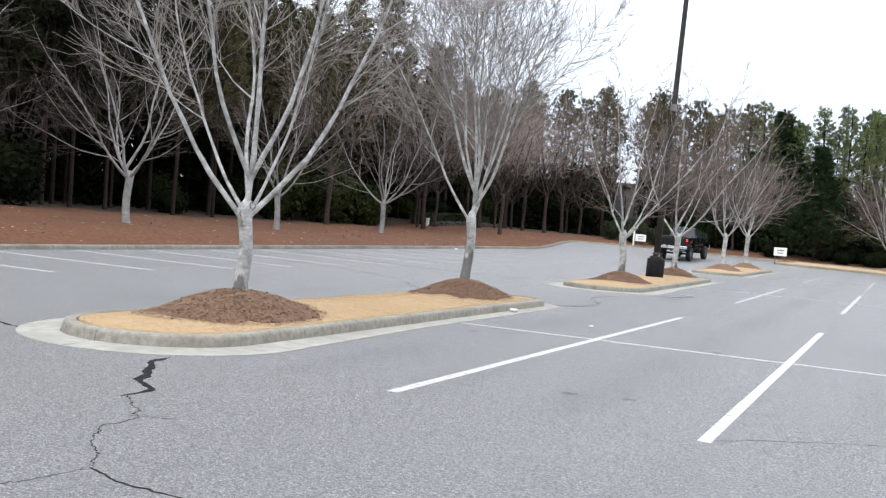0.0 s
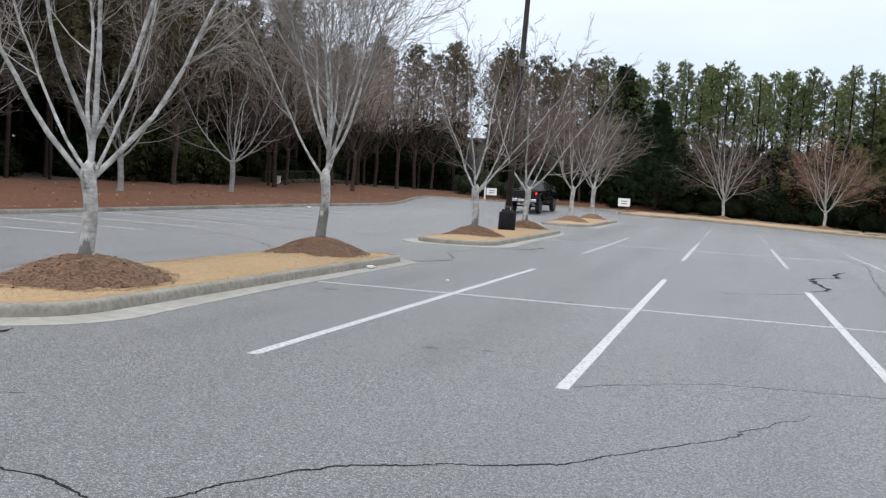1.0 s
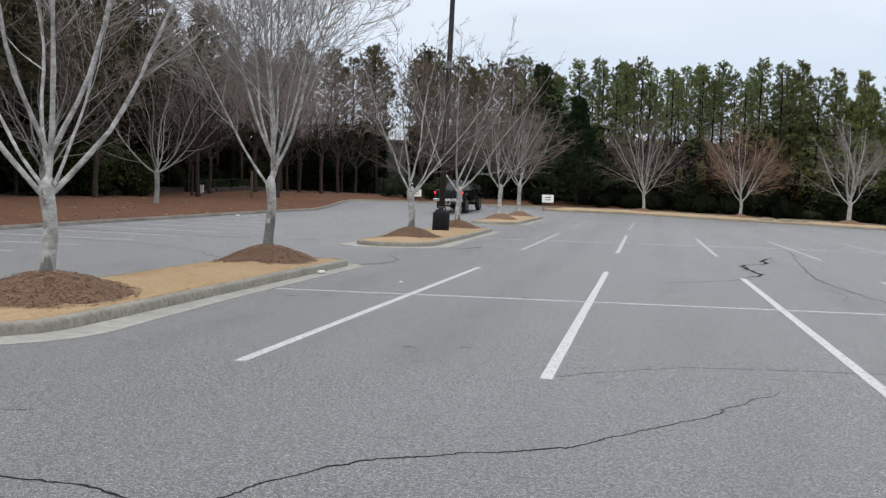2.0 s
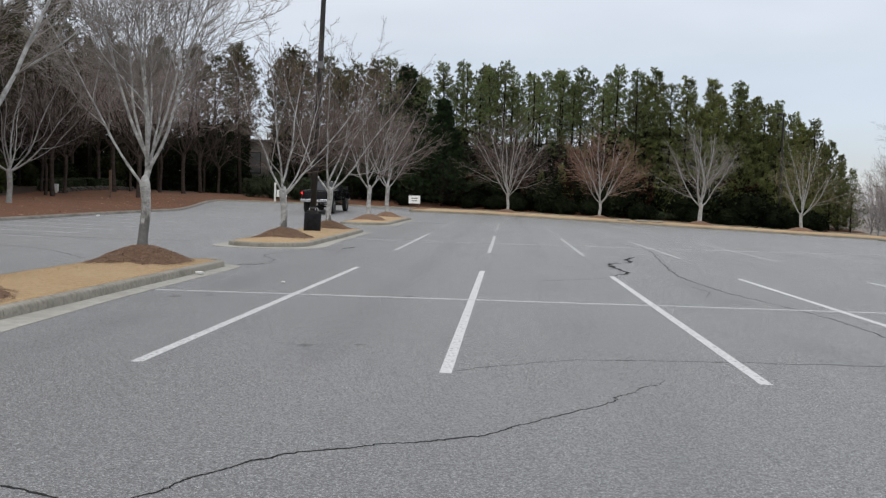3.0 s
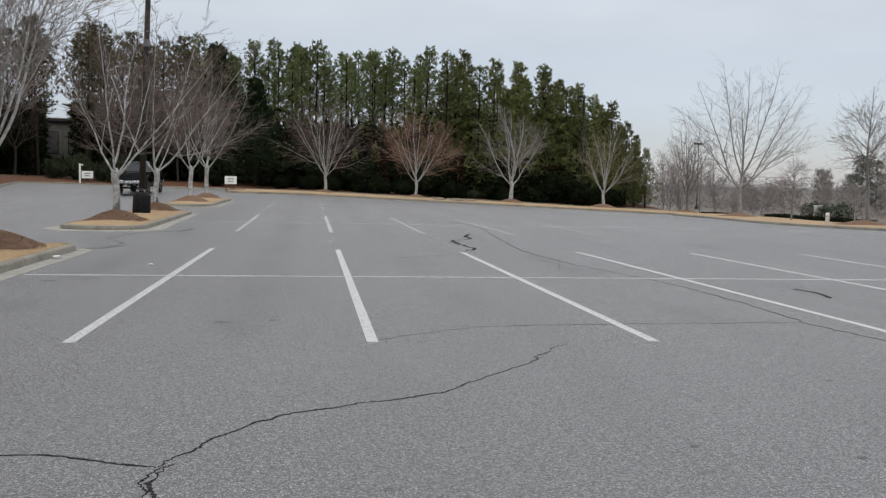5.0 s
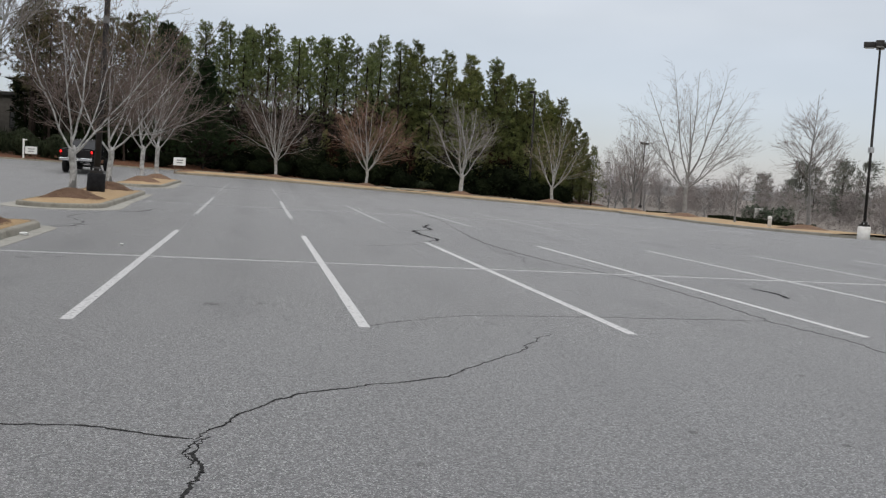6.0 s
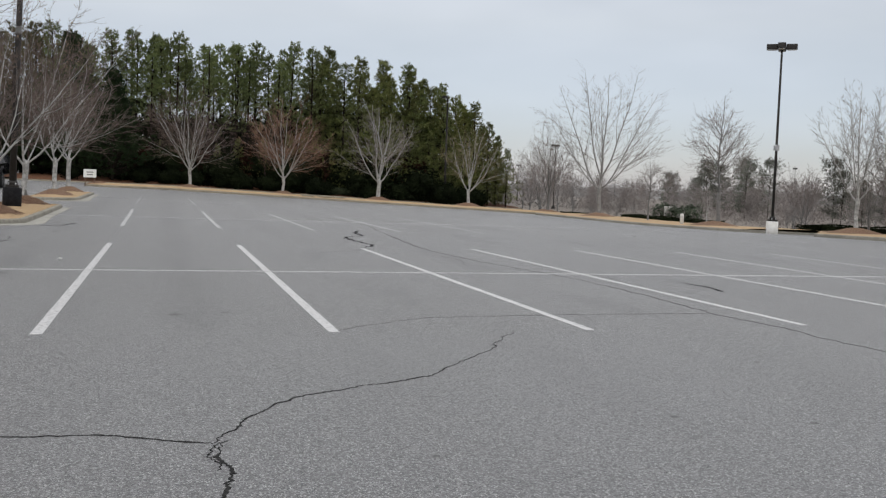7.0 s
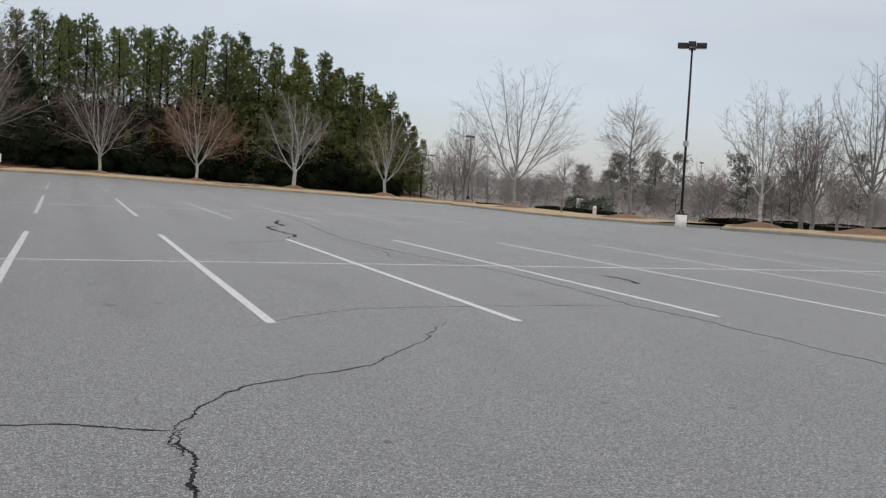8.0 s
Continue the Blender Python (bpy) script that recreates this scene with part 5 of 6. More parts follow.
def pine(seed, tall, crown_from, spread, whorls, per_whorl, tuft_each=6, blades=8, length=0.42, width=0.045, droop=0.0, cone=1.0, clump=0.17):
    r = random.Random(seed)
    wood = [([Vector((0.15 * math.sin(i * 0.8 + seed) * i / 10, 0.12 * math.cos(i * 0.6 + seed) * i / 10, tall * i / 10 - 0.2)) for i in range(11)],
             [0.105 * (tall / 14) * (1 - 0.085 * i) + 0.01 for i in range(11)], 7)]
    centres, ways = [], []
    for k in range(whorls):
        f = (k + r.random() * 0.8) / whorls
        z = tall * (crown_from + (1 - crown_from) * f)
        reach = spread * (max(0.0, 1 - f) ** (0.62 * cone) * (0.5 + 0.5 * min(1, f * 3.5)) + 0.02) * r.uniform(0.5, 1.25)
        for b in range(per_whorl):
            if r.random() < 0.12:
                continue
            a = r.uniform(0, 6.283)
            rise = r.uniform(-0.1, 0.45) + 0.8 * f * f - droop
            d = Vector((math.cos(a), math.sin(a), rise)).normalized()
            L = reach * r.uniform(0.55, 1.1)
            br = grow(r, Vector((0, 0, z + r.uniform(-0.5, 0.5) * tall * (1 - crown_from) / whorls)), d, L, 0.026 * (1 - 0.6 * f), 3, 3, 0.10 - droop * 0.1, 0.10, 0.3)
            wood.append(br)
            for k2 in range(tuft_each):
                u = 3 * (0.34 + 0.66 * r.random() ** 0.4)
                i = min(2, int(u))
                p = br[0][i].lerp(br[0][i + 1], u - i) + Vector((r.gauss(0, 1), r.gauss(0, 1), r.gauss(0.1, 0.8))) * clump * (0.6 + 0.3 * L)
                centres.append(tuple(p))
                ways.append((d.x * 0.7, d.y * 0.7, 0.4 - droop))
    for k2 in range(8):
        centres.append((0, 0, tall * (1 - 0.012 * k2)))
        ways.append((0, 0, 0.9))
    wv, wf = tubes(wood)
    nv, nf = tufts(r, centres, ways, blades, length, width)
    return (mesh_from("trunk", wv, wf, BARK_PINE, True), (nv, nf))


def stand_pine(seed, tall, crown_from, spread, gap, limbs, puffs, blades=10, length=0.24, width=0.03, tip=0.16, waist=0.25, taper=0.85):
    """A slender stand-grown pine: tiers of upturned boughs that end in round needle puffs, drawn in to a narrow leader."""
    r = random.Random(seed)
    sway = [r.uniform(-1, 1) for _ in range(4)]

    def axis(z):
        u = z / tall
        return Vector((0.22 * sway[0] * u * u + 0.10 * math.sin(3 * u + sway[1]), 0.22 * sway[2] * u * u + 0.10 * math.sin(2.6 * u + sway[3]), z))

    wood = [([axis(tall * i / 9) - Vector((0, 0, 0.2)) for i in range(10)], [0.15 * (tall / 14) * (1 - 0.09 * i) + 0.008 for i in range(10)], 6)]
    centres, ways = [], []
    low = tall * crown_from
    z, turn = low, r.uniform(0, 6.283)
    while z < tall - 0.35:
        f = (z - low) / (tall - low)
        full = spread * (tip + (1 - tip) * (1 - f) ** taper) * (0.55 + 0.45 * min(1.0, f / waist))
        full *= 1 + 0.22 * math.sin(7.3 * f + seed) * (1 - 0.5 * f)
        for b in range(limbs):
            if r.random() < 0.13:
                continue
            turn += 2.4 + r.uniform(-0.5, 0.5)
            L = full * r.uniform(0.6, 1.15)
            d = Vector((math.cos(turn), math.sin(turn), r.uniform(-0.05, 0.35) + 0.75 * f))
            start = axis(z + r.uniform(-0.5, 0.5) * gap)
            br = grow(r, start, d, L, 0.010 + 0.012 * (1 - f), 3, 2, 0.14, 0.08, 0.35)
            wood.append(br)
            side = Vector((-d.y, d.x, 0))
            for k in range(max(2, round(puffs * (0.55 + 0.5 * L / spread)))):
                u = 0.35 + 0.65 * r.random() ** 0.6
                p = start.lerp(br[0][-1], u) + side * r.gauss(0, 0.16 * L + 0.05) + Vector((0, 0, r.gauss(0.06, 0.10)))
                for j in range(3):
                    centres.append(tuple(p + Vector((r.gauss(0, 0.055), r.gauss(0, 0.055), r.gauss(0.02, 0.05)))))
                    ways.append((d.x * 0.45, d.y * 0.45, 0.55))
        z += gap * r.uniform(0.75, 1.3)
    for k in range(14):
        u = 1 - 0.10 * (k / 14) ** 1.3
        q = axis(tall * u)
        centres.append((q.x + r.gauss(0, 0.05 + 0.02 * k), q.y + r.gauss(0, 0.05 + 0.02 * k), q.z))
        ways.append((0, 0, 0.9))
    wv, wf = tubes(wood)
    return (mesh_from("trunk", wv, wf, BARK_PINE, True), tufts(r, centres, ways, blades, length, width))


def plant_evergreen(label, made, needles, x, y, z, turn, size, group, category="tree", name="pine_tree"):
    trunk_mesh, (nv, nf) = made
    tree = thing(name, label, category, pose(x, y, z, 0, 0, turn), group)
    tree.scale = (size, size, size)
    part("trunk", trunk_mesh, None, tree)
    part("crown", mesh_from("crown", nv, nf, needles), None, tree)
    return tree


tall_pines = [plant_evergreen("tall slender pine with narrow green crown and dark trunk", stand_pine(101 + k, 13.6, (0.50, 0.42, 0.55, 0.38, 0.47)[k], (2.9, 3.1, 2.6, 3.3, 3.0)[k], 0.34, 4, 7, 8, 0.20, 0.023, tip=0.10), NEEDLES,
                              -4 + 3.2 * k, 91, bank_rise(-4 + 3.2 * k, 91) - 0.1, 40 * k, 1.0, "far pines") for k in range(5)]
tall_pines += [plant_evergreen("tall dark olive pine at the corner of the woods", stand_pine(111 + k, 13.6, 0.40 + 0.10 * k, 3.0, 0.38, 4, 6, 8, 0.22, 0.026, tip=0.18, taper=0.7), NEEDLES_MID,
                               -22 - 5 * k, 90, bank_rise(-22 - 5 * k, 90) - 0.1, 40 * k, 1.1, "far pines") for k in range(2)]
full_pines = [plant_evergreen("dense pine with green boughs down to the ground", stand_pine(131 + k, 11.0, 0.04, (3.1, 3.5)[k], 0.33, 4, 7, 8, 0.22, 0.026, tip=0.08, waist=0.12, taper=0.72), NEEDLES_OLIVE,
                              29.5 - 4 * k, 90 + k, bank_rise(29.5, 91) - 0.1, 70 * k, 0.85 + 0.2 * k, "far pines") for k in range(2)]
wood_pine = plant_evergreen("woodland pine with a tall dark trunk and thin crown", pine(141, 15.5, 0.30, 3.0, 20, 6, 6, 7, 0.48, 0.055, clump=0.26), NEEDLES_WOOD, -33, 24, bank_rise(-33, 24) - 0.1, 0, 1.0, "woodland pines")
green_wood_pine = plant_evergreen("woodland pine with an olive green crown", pine(147, 15.5, 0.34, 2.9, 20, 6, 6, 7, 0.42, 0.045, clump=0.26), NEEDLES_MID, -33.5, 46, bank_rise(-33.5, 46) - 0.1, 0, 0.95, "woodland pines")
r = random.Random(33)
far_tops = ((-42, 14.4), (-33, 14.5), (-27, 14.2), (-21.5, 14.2), (-15, 13.9), (-7, 13.9), (2, 13.9), (10, 14.0), (16, 14.4), (20, 14.3), (24.5, 13.0), (29.5, 10.8), (32, 7.8))


def skyline(x):
    return float(np.interp(x, [t[0] for t in far_tops], [t[1] for t in far_tops]))


def in_clearing(x, y):
    """The gap in the woods that opens on the building."""
    return y > 74 and abs(x + 0.247 * (y + 9.1)) < 1.35


x = -40.0
while x < 31.0:
    for row, y in enumerate((90.0, 94.5, 100.0)):
        xx, yy = x + r.uniform(-0.9, 0.9), y + r.uniform(-1.7, 1.7)
        top = skyline(xx) * r.uniform(0.86, 1.05) * (1 + 0.025 * row)
        z = bank_rise(xx, yy) - 0.1
        if r.random() < (0.3 if row == 2 else 0.0) + (0.20 if xx < -17 else 0.0) or in_clearing(xx, yy):
            continue
        if xx > 11 + 3 * r.random() and r.random() < (0.75, 0.6, 0.3)[row]:
            again(full_pines[r.randrange(2)], xx, yy, z, r.uniform(0, 360), top / 11.0 * r.uniform(0.80, 1.0))
        else:
            again(tall_pines[r.randrange(5) if xx > -13 else 5 + r.randrange(2)], xx, yy, z, r.uniform(0, 360), top / 13.6)
    x += 1.95
for x, y, s in ((22.6, 89, 1.16), (24.6, 92, 1.12), (20.2, 90, 1.24), (26.8, 91, 1.02), (17.6, 89.4, 1.22), (28.6, 90, 0.92), (31.3, 88.9, 0.76), (33.1, 88.4, 0.54), (29.7, 89.0, 0.93), (31.5, 91.5, 0.72), (32.3, 89.4, 0.66), (32.9, 91.0, 0.58), (28.2, 88.6, 0.62), (25.2, 88.4, 0.50), (30, 95, 0.78),
                (19.4, 88.6, 0.72), (22.4, 88.4, 0.80), (28.4, 89.4, 0.70), (30.6, 89.8, 0.55), (16.6, 88.6, 0.62), (27.2, 88.6, 0.42), (30.9, 88.6, 0.42), (32.2, 88.9, 0.36), (29.6, 88.4, 0.40), (33.4, 89.4, 0.30)):
    again(full_pines[int(x) % 2], x, y, bank_rise(x, y) - 0.1, 50 * x, s)
# low bushy pines before the stand
for x, y, s in ((3.6, 88.6, 0.36), (5.6, 89.0, 0.42), (10.4, 88.4, 0.50), (12.4, 88.8, 0.62), (14.2, 89.6, 0.70), (16.8, 88.2, 0.44), (19.0, 88.2, 0.46), (-1.6, 89.2, 0.36), (21.4, 88.0, 0.40), (8.2, 90.2, 0.45)):
    again(full_pines[int(y * 5) % 2], x, y, bank_rise(x, y) - 0.1, 67 * x, s)

y = -24.0
while y < 86:
    for row, x0 in enumerate((-32.5, -37, -42)):
        xx, yy = x0 + r.uniform(-1.5, 1.5), y + r.uniform(-1.4, 1.4)
        if 64 < yy < 80 and (row == 0 or r.random() < 0.2):
            continue
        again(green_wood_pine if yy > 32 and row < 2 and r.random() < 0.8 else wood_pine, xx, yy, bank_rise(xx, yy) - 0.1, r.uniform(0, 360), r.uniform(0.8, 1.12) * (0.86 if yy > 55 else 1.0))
    y += 3.0

for x, y, s in ((-1.5, 88.6, 1.0), (1.8, 88.2, 0.9), (4.6, 88.9, 1.05), (8.2, 88.4, 0.95), (12.4, 88.8, 0.8), (-13, 86.5, 1.0), (-17.5, 84, 1.0), (-26, 81, 1.05)):
    again(edge_tree, x, y, bank_rise(x, y) - 0.05, 97 * x, s)

# dark cypress trees by the drive
cypress = plant_evergreen("broad dense dark green cypress with foliage to the ground", stand_pine(151, 10.2, 0.015, 4.1, 0.19, 9, 6, 8, 0.22, 0.044, tip=0.02, waist=0.04, taper=0.72), NEEDLES_DARK, -5.9, 85.7, bank_rise(-5.9, 85.7) - 0.1, 0, 0.98, "cypresses", name="cypress_tree")
for x, y, s in ((-9.6, 90.2, 1.30), (-12.2, 89.5, 0.92), (-15, 89, 0.8)):
    again(cypress, x, y, bank_rise(x, y) - 0.1, 70 * x, s)


def leaf_cloud(seed, count, shell, leaf, flat=1.0):
    """Small two-triangle leaves over and inside a unit ball."""
    g = np.random.default_rng(seed)
    d = g.normal(0, 1, (count, 3))
    d /= np.linalg.norm(d, axis=1, keepdims=True)
    lump = 1 + 0.16 * np.sin(d[:, :1] * 5 + seed) * np.cos(d[:, 1:2] * 4.3) + 0.1 * np.sin(d[:, 2:] * 7 + d[:, :1] * 6)
    c = d * lump * (shell + (1 - shell) * g.uniform(0, 1, (count, 1)))
    c[:, 2] *= flat
    a = d + g.normal(0, 0.7, c.shape)
    u = np.cross(a, g.normal(0, 1, c.shape))
    u /= np.linalg.norm(u, axis=1, keepdims=True)
    w = np.cross(a, u)
    w /= np.linalg.norm(w, axis=1, keepdims=True)
    s = leaf * g.uniform(0.6, 1.3, (count, 1))
    v = np.stack([c - u * s, c - w * s * 0.5, c + u * s, c + w * s * 0.5], axis=1).reshape(-1, 3)
    return v.tolist(), np.arange(len(v)).reshape(-1, 4).tolist()


def shrub(label, seed, material, x, y, z, sx, sy, sz, count=2600, leaf=0.085, shell=0.5, group="understory shrubs", name="shrub"):
    bush = thing(name, label, "shrub", pose(x, y, z), group)
    v, f = leaf_cloud(seed, count, shell, leaf)
    leaves = part("leaves", mesh_from("leaves", v, f, material), None, bush)
    leaves.location, leaves.scale = (0, 0, sz * 0.92), (sx, sy, sz)
    # added inner ball: blocks light and paints the bush's inside as shade
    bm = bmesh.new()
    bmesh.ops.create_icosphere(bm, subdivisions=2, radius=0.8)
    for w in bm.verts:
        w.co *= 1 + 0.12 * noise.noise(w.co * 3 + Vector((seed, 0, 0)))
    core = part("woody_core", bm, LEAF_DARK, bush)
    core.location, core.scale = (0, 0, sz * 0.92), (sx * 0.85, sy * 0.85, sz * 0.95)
    return bush


under = shrub("shade-darkened evergreen understory bush at the edge of the woods", 5, LEAF_DARK, -31, 20, bank_rise(-31, 20), 1.9, 1.9, 1.5)
olive = shrub("olive green understory bush among pine trunks", 8, LEAF_OLIVE, -32.5, 41, bank_rise(-32.5, 41), 1.8, 1.8, 2.0)
r = random.Random(44)
for k in range(60):
    x, y = -33.0 - 12 * r.random() ** 1.2, r.uniform(-20, 84)
    again(under if r.random() < 0.72 else olive, x, y, bank_rise(x, y) - 0.15, r.uniform(0, 360), r.uniform(0.45, 1.0))
for x, y, s in ((-31.5, 44.5, 1.0), (-32.5, 47, 1.2), (-31, 49.5, 0.8)):
    again(olive, x, y, bank_rise(x, y) - 0.15, 61 * y, s)
for x, y, s in ((4.0, 87.6, 1.1), (10.6, 87.8, 1.35), (11.8, 89.5, 1.5), (17.6, 88.2, 1.2), (19.2, 88.6, 1.5), (23.5, 87.8, 1.2), (-0.4, 89.4, 1.4), (26.0, 87.4, 0.8), (28.5, 87.3, 0.7), (14.5, 90.5, 1.3), (7.2, 91.0, 1.2), (2, 92, 1.5)):
    again(under, x, y, bank_rise(x, y) - 0.2, 77 * x, s * 1.05)

for k in range(17):
    x = -5.0 + 2.15 * k + 0.5 * math.sin(k * 3.3)
    again(under, x, 87.2 + 0.5 * math.sin(k * 2.1), bank_rise(x, 87.2) - 0.3, 53 * k, 0.55 + 0.2 * math.sin(k * 1.7) ** 2)

# clipped globe shrubs on the bank at the bend
globe = shrub("clipped round dark green shrub on the bank", 12, LEAF_GLOBE, -21.3, 75.2, bank_rise(-21.3, 75.2) - 0.1, 0.95, 0.95, 0.95, 5200, 0.05, 0.9, "clipped shrubs", "globe_shrub")
for x, y, s in ((-19.5, 75.6, 1.2), (-18.0, 77.2, 0.9), (-16.6, 76.6, 1.24), (-14.9, 78.0, 1.05)):
    again(globe, x, y, bank_rise(x, y) - 0.1, 40 * x, s)


def hedge(label, x0, x1, y0, y1, zf, tall, seed, group, leaf=LEAF_DARK):
    """A clipped box hedge of small leaves over an added light-blocking dark core."""
    g = np.random.default_rng(seed)
    n = int(230 * (2 * ((x1 - x0) + (y1 - y0)) * tall + (x1 - x0) * (y1 - y0)))
    n = min(n, 16000)
    c = g.uniform(0, 1, (n, 3))
    side = g.integers(0, 5, n)
    for axis, s, v in ((0, 0, 0.0), (0, 1, 1.0), (1, 2, 0.0), (1, 3, 1.0), (2, 4, 1.0)):
        c[side == s, axis] = v
    if (x1 - x0) < (y1 - y0):
        c[(side > 1) & (side < 4) & (g.uniform(0, 1, n) < 0.8), 0] = 0.0
    c = c + g.normal(0, 0.02, c.shape)
    p = np.empty_like(c)
    p[:, 0], p[:, 1] = x0 + (x1 - x0) * c[:, 0], y0 + (y1 - y0) * c[:, 1]
    p[:, 2] = [zf(a, b) for a, b in p[:, :2]] + tall * c[:, 2] * (0.94 + 0.06 * np.sin(p[:, 1] * 1.7))
    u = g.normal(0, 1, p.shape)
    u /= np.linalg.norm(u, axis=1, keepdims=True)
    w = np.cross(u, g.normal(0, 1, p.shape))
    w /= np.linalg.norm(w, axis=1, keepdims=True)
    s = 0.05 * g.uniform(0.7, 1.4, (n, 1))
    v = np.stack([p - u * s, p - w * s * 0.5, p + u * s, p + w * s * 0.5], axis=1).reshape(-1, 3)
    h = thing("hedge", label, "hedge", None, group)
    part("leaves", mesh_from("leaves", v.tolist(), np.arange(len(v)).reshape(-1, 4).tolist(), leaf), None, h)
    # added inner box, near-black in place of the shade between the leaves
    za = [zf(a, b) for a in (x0, x1) for b in (y0, y1)]
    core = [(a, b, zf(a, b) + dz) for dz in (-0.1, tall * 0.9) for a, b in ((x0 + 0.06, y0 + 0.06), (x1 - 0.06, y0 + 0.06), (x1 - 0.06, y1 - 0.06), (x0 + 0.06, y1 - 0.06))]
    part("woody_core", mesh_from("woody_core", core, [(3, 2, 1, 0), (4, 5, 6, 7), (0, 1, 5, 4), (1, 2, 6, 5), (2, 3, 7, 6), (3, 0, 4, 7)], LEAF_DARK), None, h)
    return h


hedge("low clipped dark hedge behind the grass verge", 31.7, 32.7, 6.0, 35.7, field_height, 0.62, 1, "verge hedges")
hedge("low clipped dark hedge behind the grass verge", 31.7, 32.7, 45.7, 50.0, field_height, 0.5, 2, "verge hedges")
hedge("low clipped dark hedge behind the grass verge", 31.7, 32.7, 51.4, 58.0, field_height, 0.5, 3, "verge hedges")
hedge("low clipped dark hedge behind the grass verge", 31.7, 32.7, 62.5, 69.8, field_height, 0.5, 6, "verge hedges")
hedge("clipped dark hedge on the pine straw bank", -31.6, -30.6, 57.5, 63.0, bank_rise, 0.85, 4, "bank hedges", LEAF_GLOBE)
hedge("clipped dark hedge on the pine straw bank", -31.6, -30.6, 64.0, 70.0, bank_rise, 0.85, 5, "bank hedges", LEAF_GLOBE)

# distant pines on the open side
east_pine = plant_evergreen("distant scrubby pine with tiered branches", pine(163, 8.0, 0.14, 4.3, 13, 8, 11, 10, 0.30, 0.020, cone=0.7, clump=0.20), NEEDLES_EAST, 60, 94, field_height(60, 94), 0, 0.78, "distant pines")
for x, y, s in ((60, 103, 0.62), (62, 100, 0.55), (60.5, 92, 0.72), (61, 87.5, 0.8), (62, 84.5, 0.78), (58.5, 83.5, 0.7), (60, 71, 0.76), (59, 68.5, 0.62), (55, 60.7, 0.5), (57.5, 60.5, 0.56), (75, 120, 0.8), (80, 76, 0.9), (95, 82, 0.9)):
    again(east_pine, x, y, field_height(x, y) - 0.1, 31 * x + 17 * y, s * 1.0)
# dark bushes added over the straw in place of the cypresses' shade
for x, y, s in ((-9.2, 83.6, 0.5), (-3.4, 85.3, 0.5), (-1.2, 85.9, 0.46), (1.3, 86.2, 0.5), (3.9, 86.5, 0.46), (6.4, 86.8, 0.5), (9.0, 86.9, 0.45)):
    again(under, x, y, bank_rise(x, y) - 0.1, 61 * x, s)
low = shrub("low spreading dark green juniper at the foot of the far pines", 21, LEAF_GLOBE, 20.3, 87.5, bank_rise(20.3, 87.5) - 0.1, 1.2, 0.8, 0.50, 2200, 0.06, 0.7, "pine foot junipers", "juniper")
for x, y, s in ((21.9, 87.5, 1.1), (23.5, 87.6, 1.05), (25.0, 87.5, 0.9), (13.1, 87.4, 0.9), (14.6, 87.3, 1.0), (16.1, 87.5, 0.95)):
    again(low, x, y, bank_rise(x, y) - 0.1, 180 * round(x), s)
bush = shrub("loose dark green shrub beyond the verge", 15, LEAF_EAST, 45, 76.3, field_height(45, 76.3) - 0.1, 1.3, 1.3, 0.85, 1800, 0.09, 0.5, "far shrubs")
for x, y, s in ((44.6, 73.6, 0.8), (45.2, 71.9, 1.0), (44.2, 70.2, 0.8), (46, 78.4, 0.8)):
    again(bush, x, y, field_height(x, y) - 0.1, 40 * y, s)
cabinet = thing("utility_cabinet", "white utility cabinet standing among far shrubs", "cabinet", pose(44.5, 74.6, field_height(44.5, 74.6), 0, 0, 30))
part("body", box(0.6, 0.45, 1.2, (0, 0, 0.55), 0.03), BASE_WHITE, cabinet)
part("lid", box(0.66, 0.51, 0.06, (0, 0, 1.17), 0.02), BASE_WHITE, cabinet)

# deep woods behind the first rows
def thicket(label, place, count, blade, seed, material, slim=0.16):
    g = random.Random(seed)
    centres, ways = [], []
    for k in range(count):
        centres.append(place(g))
        ways.append((g.uniform(-1, 1), g.uniform(-1, 1), g.uniform(-0.3, 1)))
    v, f = tufts(g, centres, ways, 7, blade, blade * slim)
    return tagged(new("deep_woods", mesh_from("deep_woods", v, f, material)), label, "woods", kind="stuff")


def west_place(g):
    x, y = -53 - 16 * g.random(), g.uniform(-60, 125)
    return x, y, 1.0 + 12.5 * g.random() ** 1.15


def north_place(g):
    x, y = g.uniform(-60, 31), 108 + 10 * g.random()
    return x, y, 0.8 + (2.5 if in_clearing(x, y) else 7.5 if -3 < x < 11 else 9.0) * g.random() ** 1.1


def inner_place(g):
    x, y = -38 - 14 * g.random(), g.uniform(-40, 88)
    return x, y, 0.9 + 6.5 * g.random() ** 1.5


def under_place(g):
    x, y = g.uniform(-34, 31), 92 + 14 * g.random()
    return x, y, 0.7 + (2.2 if in_clearing(x, y) else 6.0 if -4 < x < 10 else 8.0) * g.random() ** 1.3


def canopy_place(g):
    while True:
        x, y = -34 - 20 * g.random(), g.uniform(-40, 90)
        if y < 34 or x < -43:
            return x, y, 7.0 + 6.0 * g.random()


def green_canopy_place(g):
    x, y = -33 - 16 * g.random(), g.uniform(36, 84)
    return x, y, 7.5 + 5.5 * g.random()


# canopy added over the trunks to shade the woods; its needles are shade-coloured too
thicket("closed pine canopy over the woods, darkened as shade", canopy_place, 14000, 0.95, 7, NEEDLES_WOOD)
thicket("olive green pine canopy over the woods", green_canopy_place, 4200, 0.8, 17, NEEDLES_MID)
# near-black leaf masses close the gaps between trunks and stand for deep shade
thicket("dense evergreen woods behind the first trees, darkened as deep shade", west_place, 16000, 1.1, 1, LEAF_DARK)
thicket("dense evergreen woods behind the far pines, darkened as deep shade", north_place, 7000, 1.0, 2, LEAF_DARK)
